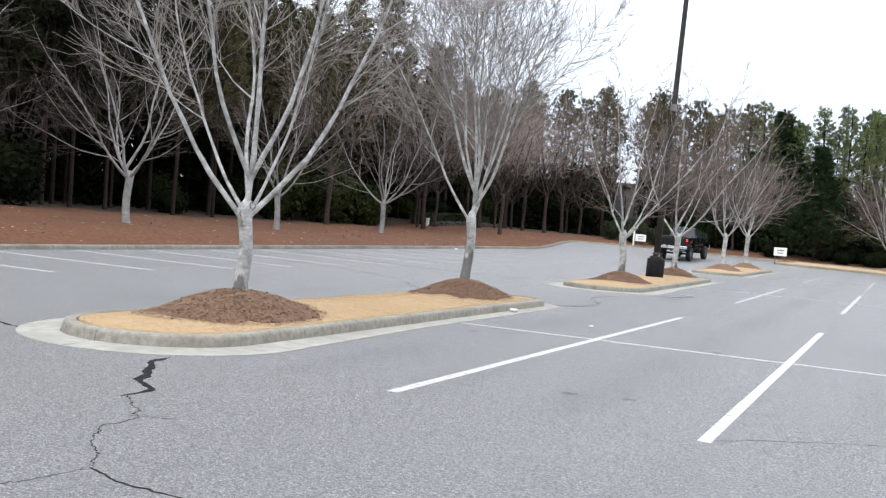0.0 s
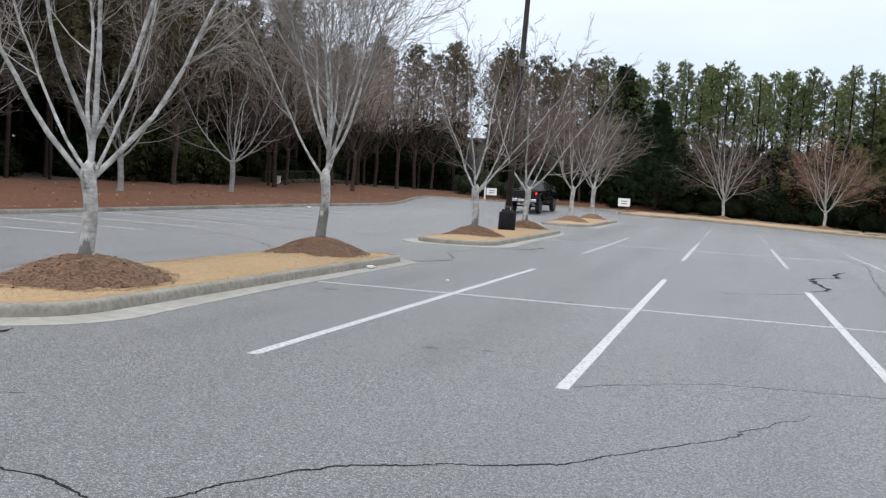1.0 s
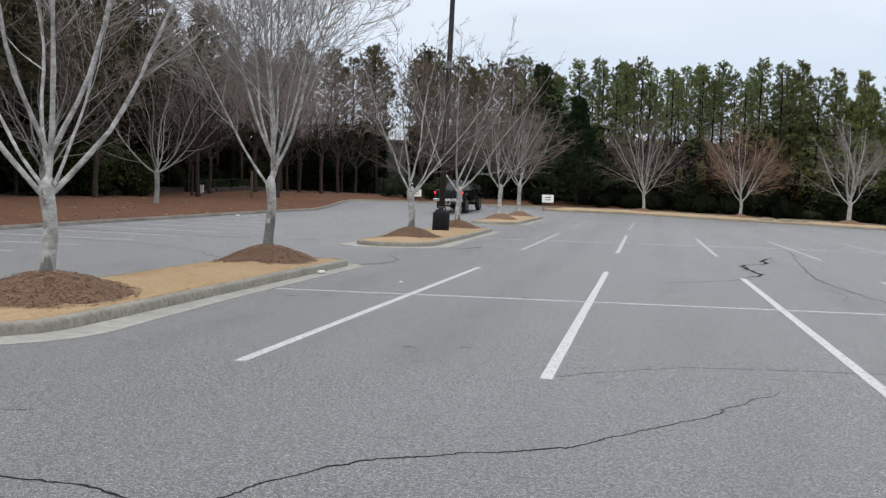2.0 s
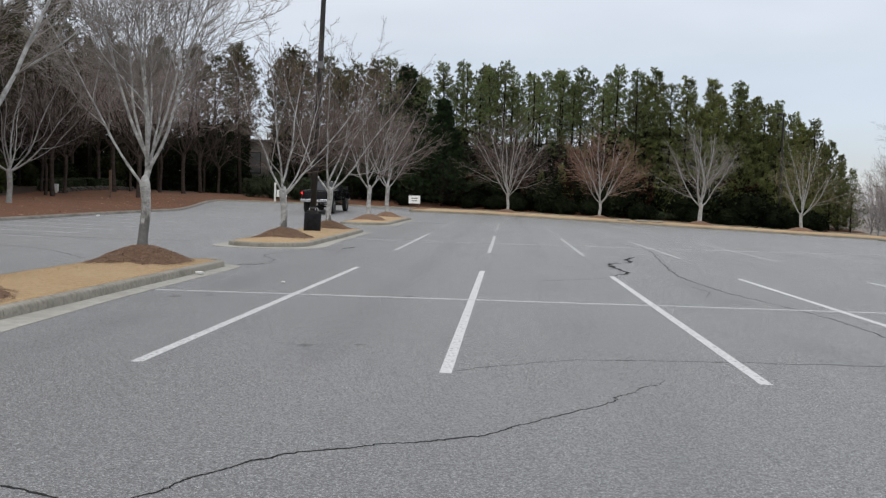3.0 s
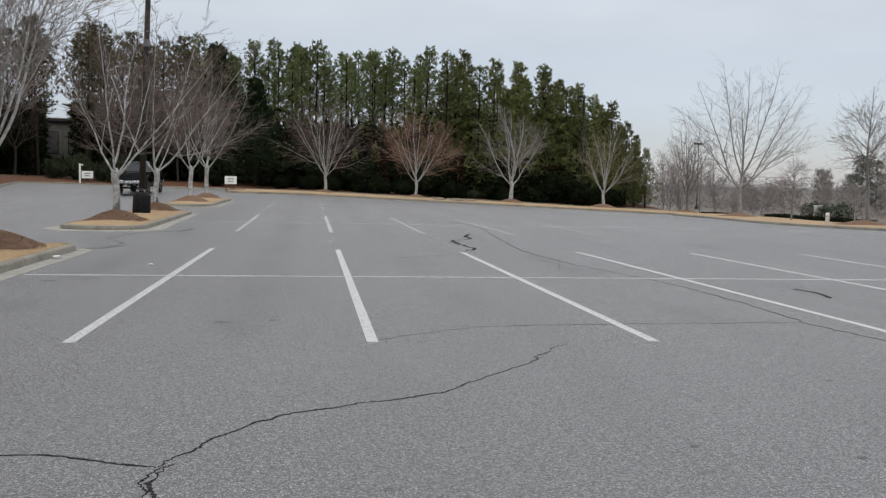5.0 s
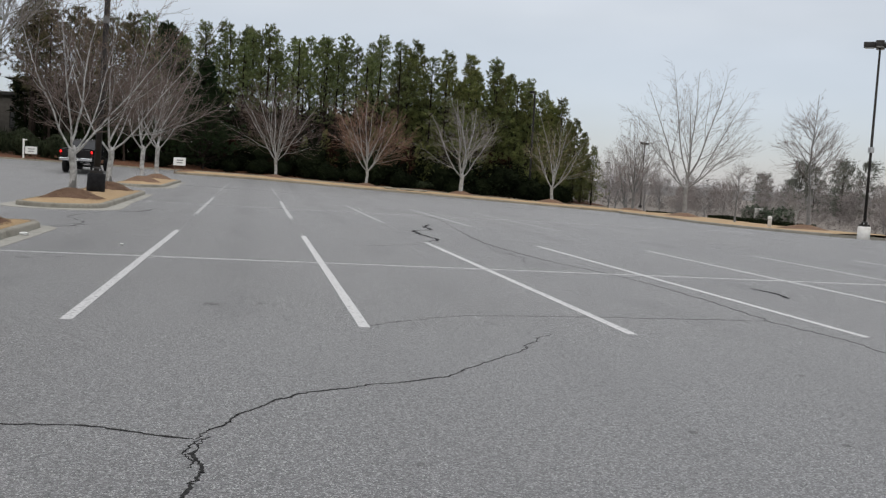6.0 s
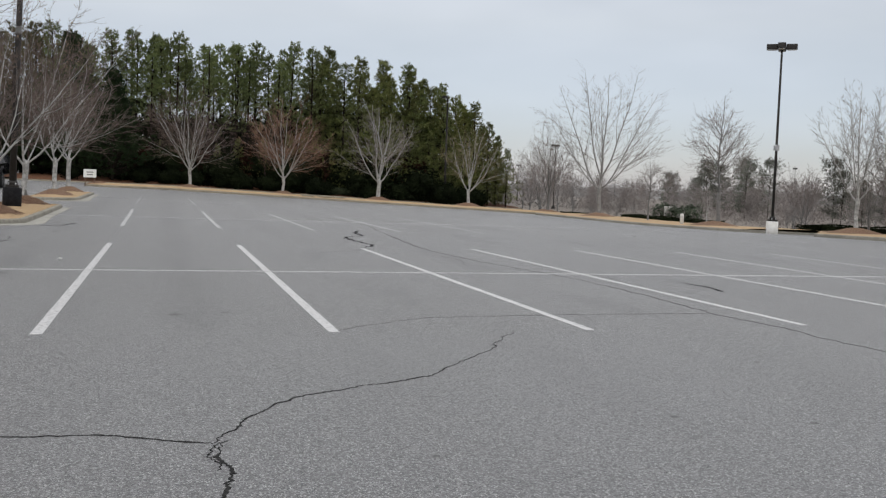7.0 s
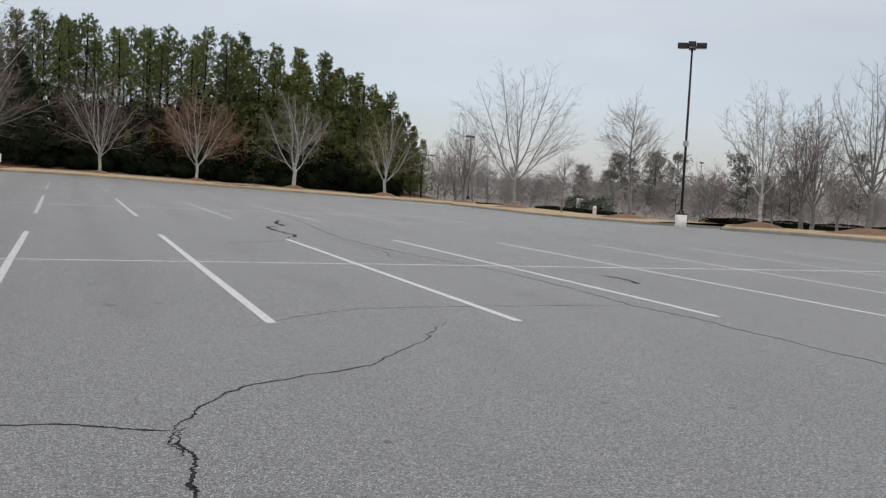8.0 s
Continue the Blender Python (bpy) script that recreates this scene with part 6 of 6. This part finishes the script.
thicket("tangled undergrowth inside the woods, darkened as shade", inner_place, 9000, 0.8, 3, LEAF_DARK)
def corner_place(g):
    x, y = -62 + 36 * g.random(), 86 + 22 * g.random()
    return x, y, 0.9 + (2.2 if in_clearing(x, y) else 6.5) * g.random() ** 1.3


# the same shade-coloured leaves fill the corner and the pines' foot
thicket("evergreen tangle at the corner of the woods, darkened as shade", corner_place, 5200, 0.8, 9, LEAF_DARK)
thicket("tangled undergrowth under the far pines, darkened as shade", under_place, 12000, 0.6, 4, LEAF_DARK)


# made-up tufts that stand for the straw-covered slope showing between the pines
def rust_place(g):
    while True:
        x, y = g.uniform(-4, 24), 87 + 6 * g.random()
        if noise.noise((x * 0.35, 3.0, 0)) > 0.0:
            return x, y, 0.6 + 3.4 * g.random() ** 1.5


thicket("rusty tufts standing for red-brown ground between low pines", rust_place, 3600, 0.42, 6, TUFT_RUST)


def brush_place(g):
    while True:
        a, d = radians(g.uniform(8, 66)), g.uniform(60, 170)
        x, y = 5 + d * math.sin(a), -8 + d * math.cos(a)
        if x > 37:
            return x, y, field_height(x, y) + 1.1 * g.random() ** 1.6


crowns = []
g = random.Random(61)
while len(crowns) < 190:
    a, d = radians(g.uniform(10, 68)), g.uniform(92, 185)
    x, y = d * math.sin(a), -8 + d * math.cos(a)
    if x > 46:
        crowns.append((x, y, g.uniform(2.3, 4.6) * (0.7 + d / 330), g.uniform(1.2, 2.4)))


def crown_place(g):
    x, y, tall, wide = crowns[g.randrange(len(crowns))]
    f = g.random() ** 0.8
    out = wide * math.sqrt(g.random()) * (0.45 + 1.1 * f - 1.1 * f * f)
    t = g.uniform(0, 6.283)
    return x + out * math.cos(t), y + out * math.sin(t), field_height(x, y) + tall * f


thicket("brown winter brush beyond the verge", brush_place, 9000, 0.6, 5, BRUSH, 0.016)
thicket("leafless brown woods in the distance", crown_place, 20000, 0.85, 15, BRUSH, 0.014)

# low wooded skyline far off
r = random.Random(77)
ring_v, ring_f = [], []
for k in range(900):
    a = 2 * math.pi * k / 900
    h = 2.6 + 1.6 * noise.noise((math.cos(a) * 9, math.sin(a) * 9, 1)) + 1.6 * noise.noise((math.cos(a) * 40, math.sin(a) * 40, 2)) + r.uniform(-0.7, 0.7)
    for rad, z in ((520, -6), (526, h * 0.6), (545, h), (600, h * 0.8)):
        ring_v.append((rad * math.cos(a), rad * math.sin(a), z))
for k in range(900):
    for j in range(3):
        a, b = k * 4 + j, ((k + 1) % 900) * 4 + j
        ring_f.append((a, a + 1, b + 1, b))
# pale grey woods: the haze of distance is part of this colour
HAZE_WOODS = mat("hazed_distant_woods", (0.19, 0.185, 0.182), (0.26, 0.255, 0.252), 0.08, 0.95, c3=(0.17, 0.178, 0.172), c3scale=0.02, c3amount=0.7)
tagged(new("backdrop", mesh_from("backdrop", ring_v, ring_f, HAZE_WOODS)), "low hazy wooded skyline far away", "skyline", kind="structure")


# ---- lamps ----
def lamp_head(parent, m, where):
    head = part("lamp_head", box(0.50, 0.36, 0.25, (0, 0, 0), 0.03), POLE_PAINT, parent)
    head.matrix_local = m
    lens = part("lens", box(0.40, 0.28, 0.03, (0, 0, -0.135), 0.008, 1), LENS, head, "pale flat lens")
    return head


def parking_lamp(label, x, y, z, base, base_material, tall, heads, turn=0, lean_deg=0.0, band=4.1, stout=0.068):
    lamp = thing("parking_lamp", label, "street lamp", pose(x, y, z, 0, lean_deg, 0), "parking lamps")
    r, h = base
    part("footing", turned([(r, -0.4), (r, h - 0.03), (r - 0.03, h)], 28), base_material, lamp, "painted concrete footing")
    part("base_plate", box(r * 1.25, r * 1.25, 0.09, (0, 0, h + 0.045), 0.02), POLE_PAINT, lamp)
    part("base_cover", turned([(r * 0.52, h + 0.09), (r * 0.50, h + 0.20), (0.10, h + 0.23)], 20), POLE_PAINT, lamp)
    part("pole", turned([(stout, h + 0.05), (stout * 0.88, tall * 0.5), (stout * 0.68, tall - 0.05), (stout * 0.72, tall)], 16), POLE_PAINT, lamp)
    for k in range(4):
        a = radians(45 + 90 * k)
        part("bolt", turned([(0.022, h + 0.09), (0.022, h + 0.15), (0.012, h + 0.16)], 6, at=(r * 0.5 * math.cos(a), r * 0.5 * math.sin(a), 0)), STEEL, lamp)
    if band:
        part("bracket", box(0.20, 0.20, 0.26, (0, 0, band), 0.02), STEEL if stout < 0.1 else STEEL_DULL, lamp, "clamped metal bracket")
    for k in range(heads):
        a = 360.0 * k / heads + turn
        d = Vector((math.cos(radians(a)), math.sin(radians(a)), 0))
        arm = part("arm", box(0.42, 0.07, 0.07, (0.24, 0, 0), 0.01), POLE_PAINT, lamp)
        arm.matrix_local = pose(0, 0, tall - 0.06, 0, 0, a)
        lamp_head(lamp, pose(0.44 * d.x, 0.44 * d.y, tall + 0.02, 0, 0, a), a)
    return lamp


parking_lamp("dark bronze lamp pole on a black painted footing in an island", -6.6, 27.1, rest(-6.6, 27.1), (0.31, 0.64), BASE_BLACK, 11.0, 2, 0, 1.8, 6.0, 0.115)
parking_lamp("tall dark lamp pole with four heads on a white painted footing", 26.3, 31.2, height(26.3, 31.2) - 0.02, (0.28, 0.62), BASE_WHITE, 8.8, 4, 55)
parking_lamp("dark lamp pole standing before the far pines", 26.1, 87.1, bank_rise(26.1, 87.1) - 0.1, (0.2, 0.15), BASE_BLACK, 10.7, 1, 215, 0, 0, 0.12)
for x, y, t in ((78, 207, 8.2), (45.3, 105, 7.8), (151, 308, 7.2), (155, 308, 3.9), (118.6, 160, 8.6)):
    parking_lamp("distant dark lamp pole beyond the bare trees", x, y, field_height(x, y), (0.25, 0.3), BASE_BLACK, t, 2, 30, 0, 0)


# ---- signs ----
def lawn_sign(label, x, y, z, turn, sign_z, post_h, wide=0.86, high=0.58, tall_post=False):
    s = thing("sign", label, "sign", pose(x, y, z, 0, 0, turn), "small lot signs")
    board = part("board", box(wide, 0.04, high, (0, 0, sign_z), 0.008), SIGN_WHITE, s)
    for k, (w, dz) in enumerate(((0.46, 0.09), (0.40, -0.09))):
        part("lettering", box(wide * w / 0.86, 0.006, 0.06, (0.0, -0.024, sign_z + dz)), SIGN_INK, board, "dark painted lettering")
    for sx in (-1, 1):
        part("post", box(0.06, 0.06, sign_z + high * 0.3 + 0.2, (sx * wide * 0.36, 0.045, (sign_z + high * 0.3 - 0.2) / 2), 0.006), POST_WOOD, s)
    if tall_post:
        part("marker_post", box(0.14, 0.12, 1.65, (-wide * 0.5 - 0.12, 0.05, 0.72), 0.012), SIGN_WHITE, s, "white painted marker post")
        part("marker_arm", box(0.3, 0.10, 0.10, (-wide * 0.5 - 0.02, 0.05, 1.46), 0.012), SIGN_WHITE, s, "white painted arm")
    return s


lawn_sign("white two-post sign on the nose of the turf strip", -6.45, 65.0, rest(-6.45, 65.0), 8, 0.72, 1.0)
lawn_sign("white two-post sign beside a white marker post on the bank", -18.2, 72.6, bank_rise(-18.2, 72.6) - 0.02, 14, 0.68, 1.0, tall_post=True)

# small fixtures
bollard = thing("bollard", "short pale bollard on the grass verge", "bollard", pose(27.6, 42.0, height(26, 42) + 0.2))
part("shaft", turned([(0.11, -0.2), (0.11, 0.5), (0.09, 0.56), (0.02, 0.58)], 16), BASE_WHITE, bollard)
part("band", turned([(0.113, 0.36), (0.113, 0.44)], 16), STEEL, bollard)
marker = thing("utility_marker", "small white utility post on the pine straw bank", "post", pose(-30.2, 57.2, bank_rise(-30.2, 57.2)))
part("shaft", box(0.22, 0.2, 0.62, (0, 0, 0.25), 0.03), BASE_WHITE, marker)
part("cap", box(0.26, 0.24, 0.06, (0, 0, 0.58), 0.02), BASE_WHITE, marker)
stake = thing("post", "brown wooden post on the pine straw bank", "post", pose(-25.8, 55.6, bank_rise(-25.8, 55.6)))
part("shaft", box(0.13, 0.13, 1.9, (0, 0, 0.85), 0.015), POST_WOOD, stake)
part("cap", box(0.16, 0.16, 0.05, (0, 0, 1.82), 0.01), POST_WOOD, stake)

# low stacked stone edging under the bank hedges
edging = thing("stone_edging", "low dry-stacked stone edging below a hedge", "wall", kind="structure")
r = random.Random(3)
for k in range(26):
    for c in range(2):
        bm = bmesh.new()
        bmesh.ops.create_icosphere(bm, subdivisions=1, radius=0.5)
        for v in bm.verts:
            v.co *= 1 + 0.18 * noise.noise(v.co * 2.5 + Vector((k, c, 0)))
        y = 57.2 + k * 0.5 + 0.25 * c
        o = part("stone", bm, STONE, edging)
        o.location, o.scale = (-29.9 + r.uniform(-0.08, 0.08), y, bank_rise(-29.9, y) + 0.05 + 0.15 * c), (0.36, 0.5, 0.22)
# rocks at the break in the far kerb
for k, (x, y, s) in enumerate(((9.0, 64.75, 0.5), (10.3, 64.8, 0.55), (11.4, 64.9, 0.45))):
    bm = bmesh.new()
    bmesh.ops.create_icosphere(bm, subdivisions=2, radius=0.5)
    for v in bm.verts:
        v.co *= 1 + 0.25 * noise.noise(v.co * 2.2 + Vector((k * 3, 0, 0)))
    me = bpy.data.meshes.new("rock")
    bm.to_mesh(me)
    bm.free()
    me.materials.append(KERB_TAN)
    o = tagged(new("rock", me), "low tan stone set in the turf strip", "rock", "turf strip rocks")
    o.location, o.scale = (x, y, rest(x, y) + 0.02), (s * 2.2, s, s * 0.42)

# litter
for x, y, s in ((-5.2, 9.4, 0.12), (-3.35, 8.2, 0.055), (-19.0, 37.5, 0.14)):
    bm = bmesh.new()
    bmesh.ops.create_icosphere(bm, subdivisions=2, radius=0.5)
    for v in bm.verts:
        v.co *= 1 + 0.5 * noise.noise(v.co * 4 + Vector((x, y, 0)))
    me = bpy.data.meshes.new("litter")
    bm.to_mesh(me)
    bm.free()
    me.materials.append(LITTER_WHITE)
    o = tagged(new("litter", me), "crumpled white paper lying on the pavement", "litter", "litter")
    o.location, o.scale = (x, y, height(x, y) + 0.025 + 0.2 * s), (s * 1.5, s * 0.9, s * 0.5)


# ---- the building behind the woods ----
house = thing("building", "grey-tan building half hidden behind the woods", "building", pose(-30, 112, -0.5, 0, 0, 6))
wall = part("wall", box(13, 9, 8.2, (0, 0, 3.9), 0.03), BRICK_GREY, house)
part("roof", box(13.8, 9.8, 0.4, (0, 0, 8.15), 0.1), ROOF_DARK, house)
for k in range(5):
    w = part("window", box(1.5, 0.12, 2.5, (-5 + 2.5 * k, -4.52, 5.6), 0.02), TRIM_BLACK, house)
    part("pane", box(1.3, 0.03, 2.3, (-5 + 2.5 * k, -4.595, 5.6)), BLIND, w, "grey blind behind glass")


# ---- the pickup ----
def side_prism(outline, half, top_half=None, z_belt=None, bevel=0.02, bm=None, shift=0.0):
    """Extrudes a side outline of (y, z) across the width; above z_belt the sides lean in to top_half."""
    own = bm or bmesh.new()
    zs = [z for _, z in outline]

    def hw(z):
        if top_half is None or z <= z_belt:
            return half
        return half + (top_half - half) * (z - z_belt) / (max(zs) - z_belt)
    lft = [own.verts.new((-hw(z) + shift, y, z)) for y, z in outline]
    rgt = [own.verts.new((hw(z) + shift, y, z)) for y, z in outline]
    n = len(outline)
    own.faces.new(lft)
    own.faces.new(rgt[::-1])
    for i in range(n):
        own.faces.new((lft[i], rgt[i], rgt[(i + 1) % n], lft[(i + 1) % n]))
    bmesh.ops.recalc_face_normals(own, faces=own.faces)
    if bevel:
        bmesh.ops.bevel(own, geom=[e for e in own.edges if e.calc_face_angle(0) > 0.5], offset=bevel, segments=2, affect="EDGES", clamp_overlap=True)
    return own


def arch(cy, cz, rad, z_low, n=12):
    a0 = math.asin((z_low - cz) / rad)
    return [(cy + rad * math.cos(a0 + (math.pi - 2 * a0) * i / n), cz + rad * math.sin(a0 + (math.pi - 2 * a0) * i / n)) for i in range(n + 1)]


def wheel(parent, x, y, side):
    R, w = 0.435, 0.30
    w0 = part("wheel", turned([(0.27, -w / 2 + 0.02), (R - 0.06, -w / 2), (R - 0.015, -w / 2 + 0.04), (R, -w / 2 + 0.09), (R, w / 2 - 0.09), (R - 0.015, w / 2 - 0.04), (R - 0.06, w / 2), (0.27, w / 2 - 0.02)], 36, "x"), RUBBER, parent)
    w0.location = (x, y, R)
    rim = part("rim", turned([(0.25, side * 0.02), (0.262, side * (w / 2 - 0.025)), (0.235, side * (w / 2 - 0.01)), (0.20, side * (w / 2 - 0.06)), (0.07, side * (w / 2 - 0.07)), (0.06, side * (w / 2 - 0.02))], 28, "x"), CHROME, w0, "chrome rim")
    bm = bmesh.new()
    for k in range(6):
        t = Matrix.Rotation(radians(60 * k), 4, "X")
        box(0.03, 0.075, 0.17, (0, 0, 0), 0.01, 1, None, bm)
        vs = bm.verts[-(len(bm.verts) // (k + 1)):]
        bmesh.ops.transform(bm, matrix=t @ Matrix.Translation((side * (w / 2 - 0.045), 0, 0.145)), verts=vs)
    part("spokes", bm, CHROME, w0, "chrome spokes")
    bm = bmesh.new()
    for k in range(24):
        for o in (-1, 1):
            n0 = len(bm.verts)
            box(0.11, 0.045, 0.02, (0, 0, 0), 0, 1, None, bm)
            bm.verts.ensure_lookup_table()
            bmesh.ops.transform(bm, matrix=Matrix.Rotation(radians(15 * k + 3.7 * o), 4, "X") @ Matrix.Translation((o * 0.075, 0, R + 0.004)), verts=bm.verts[n0:])
    part("tread", bm, RUBBER, w0)


truck = thing("pickup_truck", "black lifted pickup truck with chrome bumper, tail lamps lit", "truck", pose(-11.85, 58.6, height(-11.85, 58.6) + 0.01, 2.0, 0, -3))
A, Zc, RA = 1.97, 0.56, 0.56
low, belt = 0.80, 1.47
bed_out = [(-3.02, low)] + [p for p in arch(-A, Zc + 0.12, RA, low)][::-1] + [(-0.72, low), (-0.72, belt), (-3.02, belt)]
for sx in (-1, 1):
    part("bed_side", side_prism(bed_out, 0.06, bevel=0.015, shift=sx * 0.93), CAR_BLACK, truck)
    part("bed_rail", box(0.13, 2.26, 0.05, (sx * 0.93, -1.87, belt + 0.02), 0.015), TRIM_BLACK, truck, "matt black rail cap")
    flare = side_prism([(-A + (0.56 + d) * math.cos(a), Zc + 0.12 + (0.56 + d) * math.sin(a)) for d, sweep in ((0.0, 1), (0.08, -1)) for a in ([radians(15 + 150 * i / 12) for i in range(13)][::sweep])], 0.05, bevel=0.012, shift=sx * 1.0)
    part("wheel_flare", flare, CAR_BLACK, truck)
    lamp_box = part("tail_lamp", box(0.13, 0.05, 0.36, (sx * 0.925, -3.045, 1.25), 0.015), LAMP_DARK, truck, "dark red tail lamp")
    part("lit_lens", box(0.105, 0.012, 0.15, (sx * 0.925, -3.073, 1.33), 0.005, 1), TAIL_RED, lamp_box, "glowing red lens")
part("bed_floor", box(1.74, 2.26, 0.05, (0, -1.87, 0.90), 0.01), TRIM_BLACK, truck)
part("bed_front", box(1.78, 0.05, 0.62, (0, -0.75, 1.16), 0.01), CAR_BLACK, truck)
gate = part("tailgate", box(1.70, 0.07, 0.60, (0, -3.03, 1.17), 0.02), CAR_BLACK, truck)
part("gate_panel", box(1.42, 0.02, 0.34, (0, -3.068, 1.16), 0.008), CAR_BLACK, gate)
part("gate_handle", box(0.22, 0.03, 0.07, (0, -3.085, 1.33), 0.01), TRIM_BLACK, gate)
bump = bmesh.new()
box(1.98, 0.20, 0.19, (0, -3.20, 0.86), 0.045, 3, None, bump)
bumper = part("rear_bumper", bump, CHROME, truck, "chrome step bumper")
part("bumper_step", box(0.62, 0.19, 0.02, (0, -3.20, 0.962), 0.006), TRIM_BLACK, bumper)
plate = part("number_plate", box(0.31, 0.012, 0.155, (0, -3.306, 0.865), 0.004), PLATE, bumper, "white number plate")
part("plate_bar", box(0.20, 0.004, 0.05, (0, -3.315, 0.86)), SIGN_INK, plate)
body_out = ([(-0.70, low)] + [(1.38, low)] + arch(A, Zc + 0.12, RA, low)[::-1] + [(2.86, low), (2.95, 0.92), (2.93, 1.30), (2.80, 1.42), (1.30, 1.50), (1.15, belt), (-0.70, belt)])
part("cab_body", side_prism(body_out, 0.985, 0.90, 1.2, 0.03), CAR_BLACK, truck)
glass_out = [(-0.64, belt - 0.01), (1.18, belt - 0.01), (0.42, 1.98), (-0.50, 2.0)]
part("greenhouse", side_prism(glass_out, 0.90, 0.74, belt, 0.012), CAR_GLASS, truck, "dark tinted cab glass")
part("roof", side_prism([(-0.54, 1.955), (0.50, 1.945), (0.36, 2.03), (0.0, 2.06), (-0.42, 2.045)], 0.79, 0.66, 1.96, 0.025), CAR_BLACK, truck)
for sx in (-1, 1):
    for y0, y1, w in ((-0.60, -0.50, 0.07), (0.02, 0.02, 0.05), (1.16, 0.44, 0.05)):
        bm = bmesh.new()
        a, b = Vector((sx * 0.905, y0, belt - 0.01)), Vector((sx * 0.755, y1, 1.97))
        vs, fs = tubes([([a, a.lerp(b, 0.5), b], [w * 0.7] * 3, 6)])
        part("roof_pillar", mesh_from("roof_pillar", vs, fs, CAR_BLACK), None, truck)
    part("door_line", box(0.012, 0.02, 0.62, (sx * 0.978, 0.03, 1.16)), TRIM_BLACK, truck)
    door = part("door", box(0.02, 1.12, 0.60, (sx * 0.983, 0.60, 1.15), 0.008), CAR_BLACK, truck)
    part("door_handle", box(0.03, 0.16, 0.04, (sx * 1.0, 0.16, 1.34), 0.01), TRIM_BLACK, door)
    mir = part("mirror", box(0.12, 0.10, 0.26, (sx * 1.16, 0.98, 1.62), 0.03), TRIM_BLACK, truck)
    part("mirror_arm", box(0.24, 0.04, 0.04, (sx * 1.0, 1.0, 1.56), 0.01), TRIM_BLACK, mir)
    part("side_trim", box(0.015, 1.9, 0.06, (sx * 0.992, 0.32, 1.0), 0.004), CHROME, truck, "bright side moulding")
    part("head_lamp", box(0.30, 0.05, 0.22, (sx * 0.74, 2.93, 1.18), 0.02), LENS, truck, "clear head lamp")
    wheel(truck, sx * 0.86, -A, sx)
    wheel(truck, sx * 0.86, A, sx)
part("grille", box(1.0, 0.04, 0.34, (0, 2.95, 1.17), 0.02), CHROME, truck)
part("front_bumper", box(1.98, 0.22, 0.22, (0, 3.0, 0.82), 0.05, 3), CHROME, truck, "chrome front bumper")
for k in range(5):
    part("roof_marker_lamp", box(0.10, 0.06, 0.035, (-0.5 + 0.25 * k, 0.38, 2.055), 0.01), LENS, truck)
part("high_brake_lamp", box(0.34, 0.03, 0.045, (0, -0.53, 2.0), 0.006), TRIM_BLACK, truck)
for sx in (-1, 1):
    part("frame_rail", box(0.09, 5.4, 0.14, (sx * 0.42, -0.1, 0.72), 0.01), TRIM_BLACK, truck)
for y in (-A, A):
    part("axle", turned([(0.06, -0.75), (0.06, -0.15), (0.16, -0.12), (0.16, 0.12), (0.06, 0.15), (0.06, 0.75)], 16, "x", at=(0, y, 0.435)), TRIM_BLACK, truck)
part("hitch", box(0.09, 0.30, 0.09, (0, -3.2, 0.66), 0.01), TRIM_BLACK, truck)
part("exhaust_pipe", turned([(0.035, 0.2), (0.035, 0.75)], 12, "x", at=(0, -2.75, 0.66)), STEEL, truck)
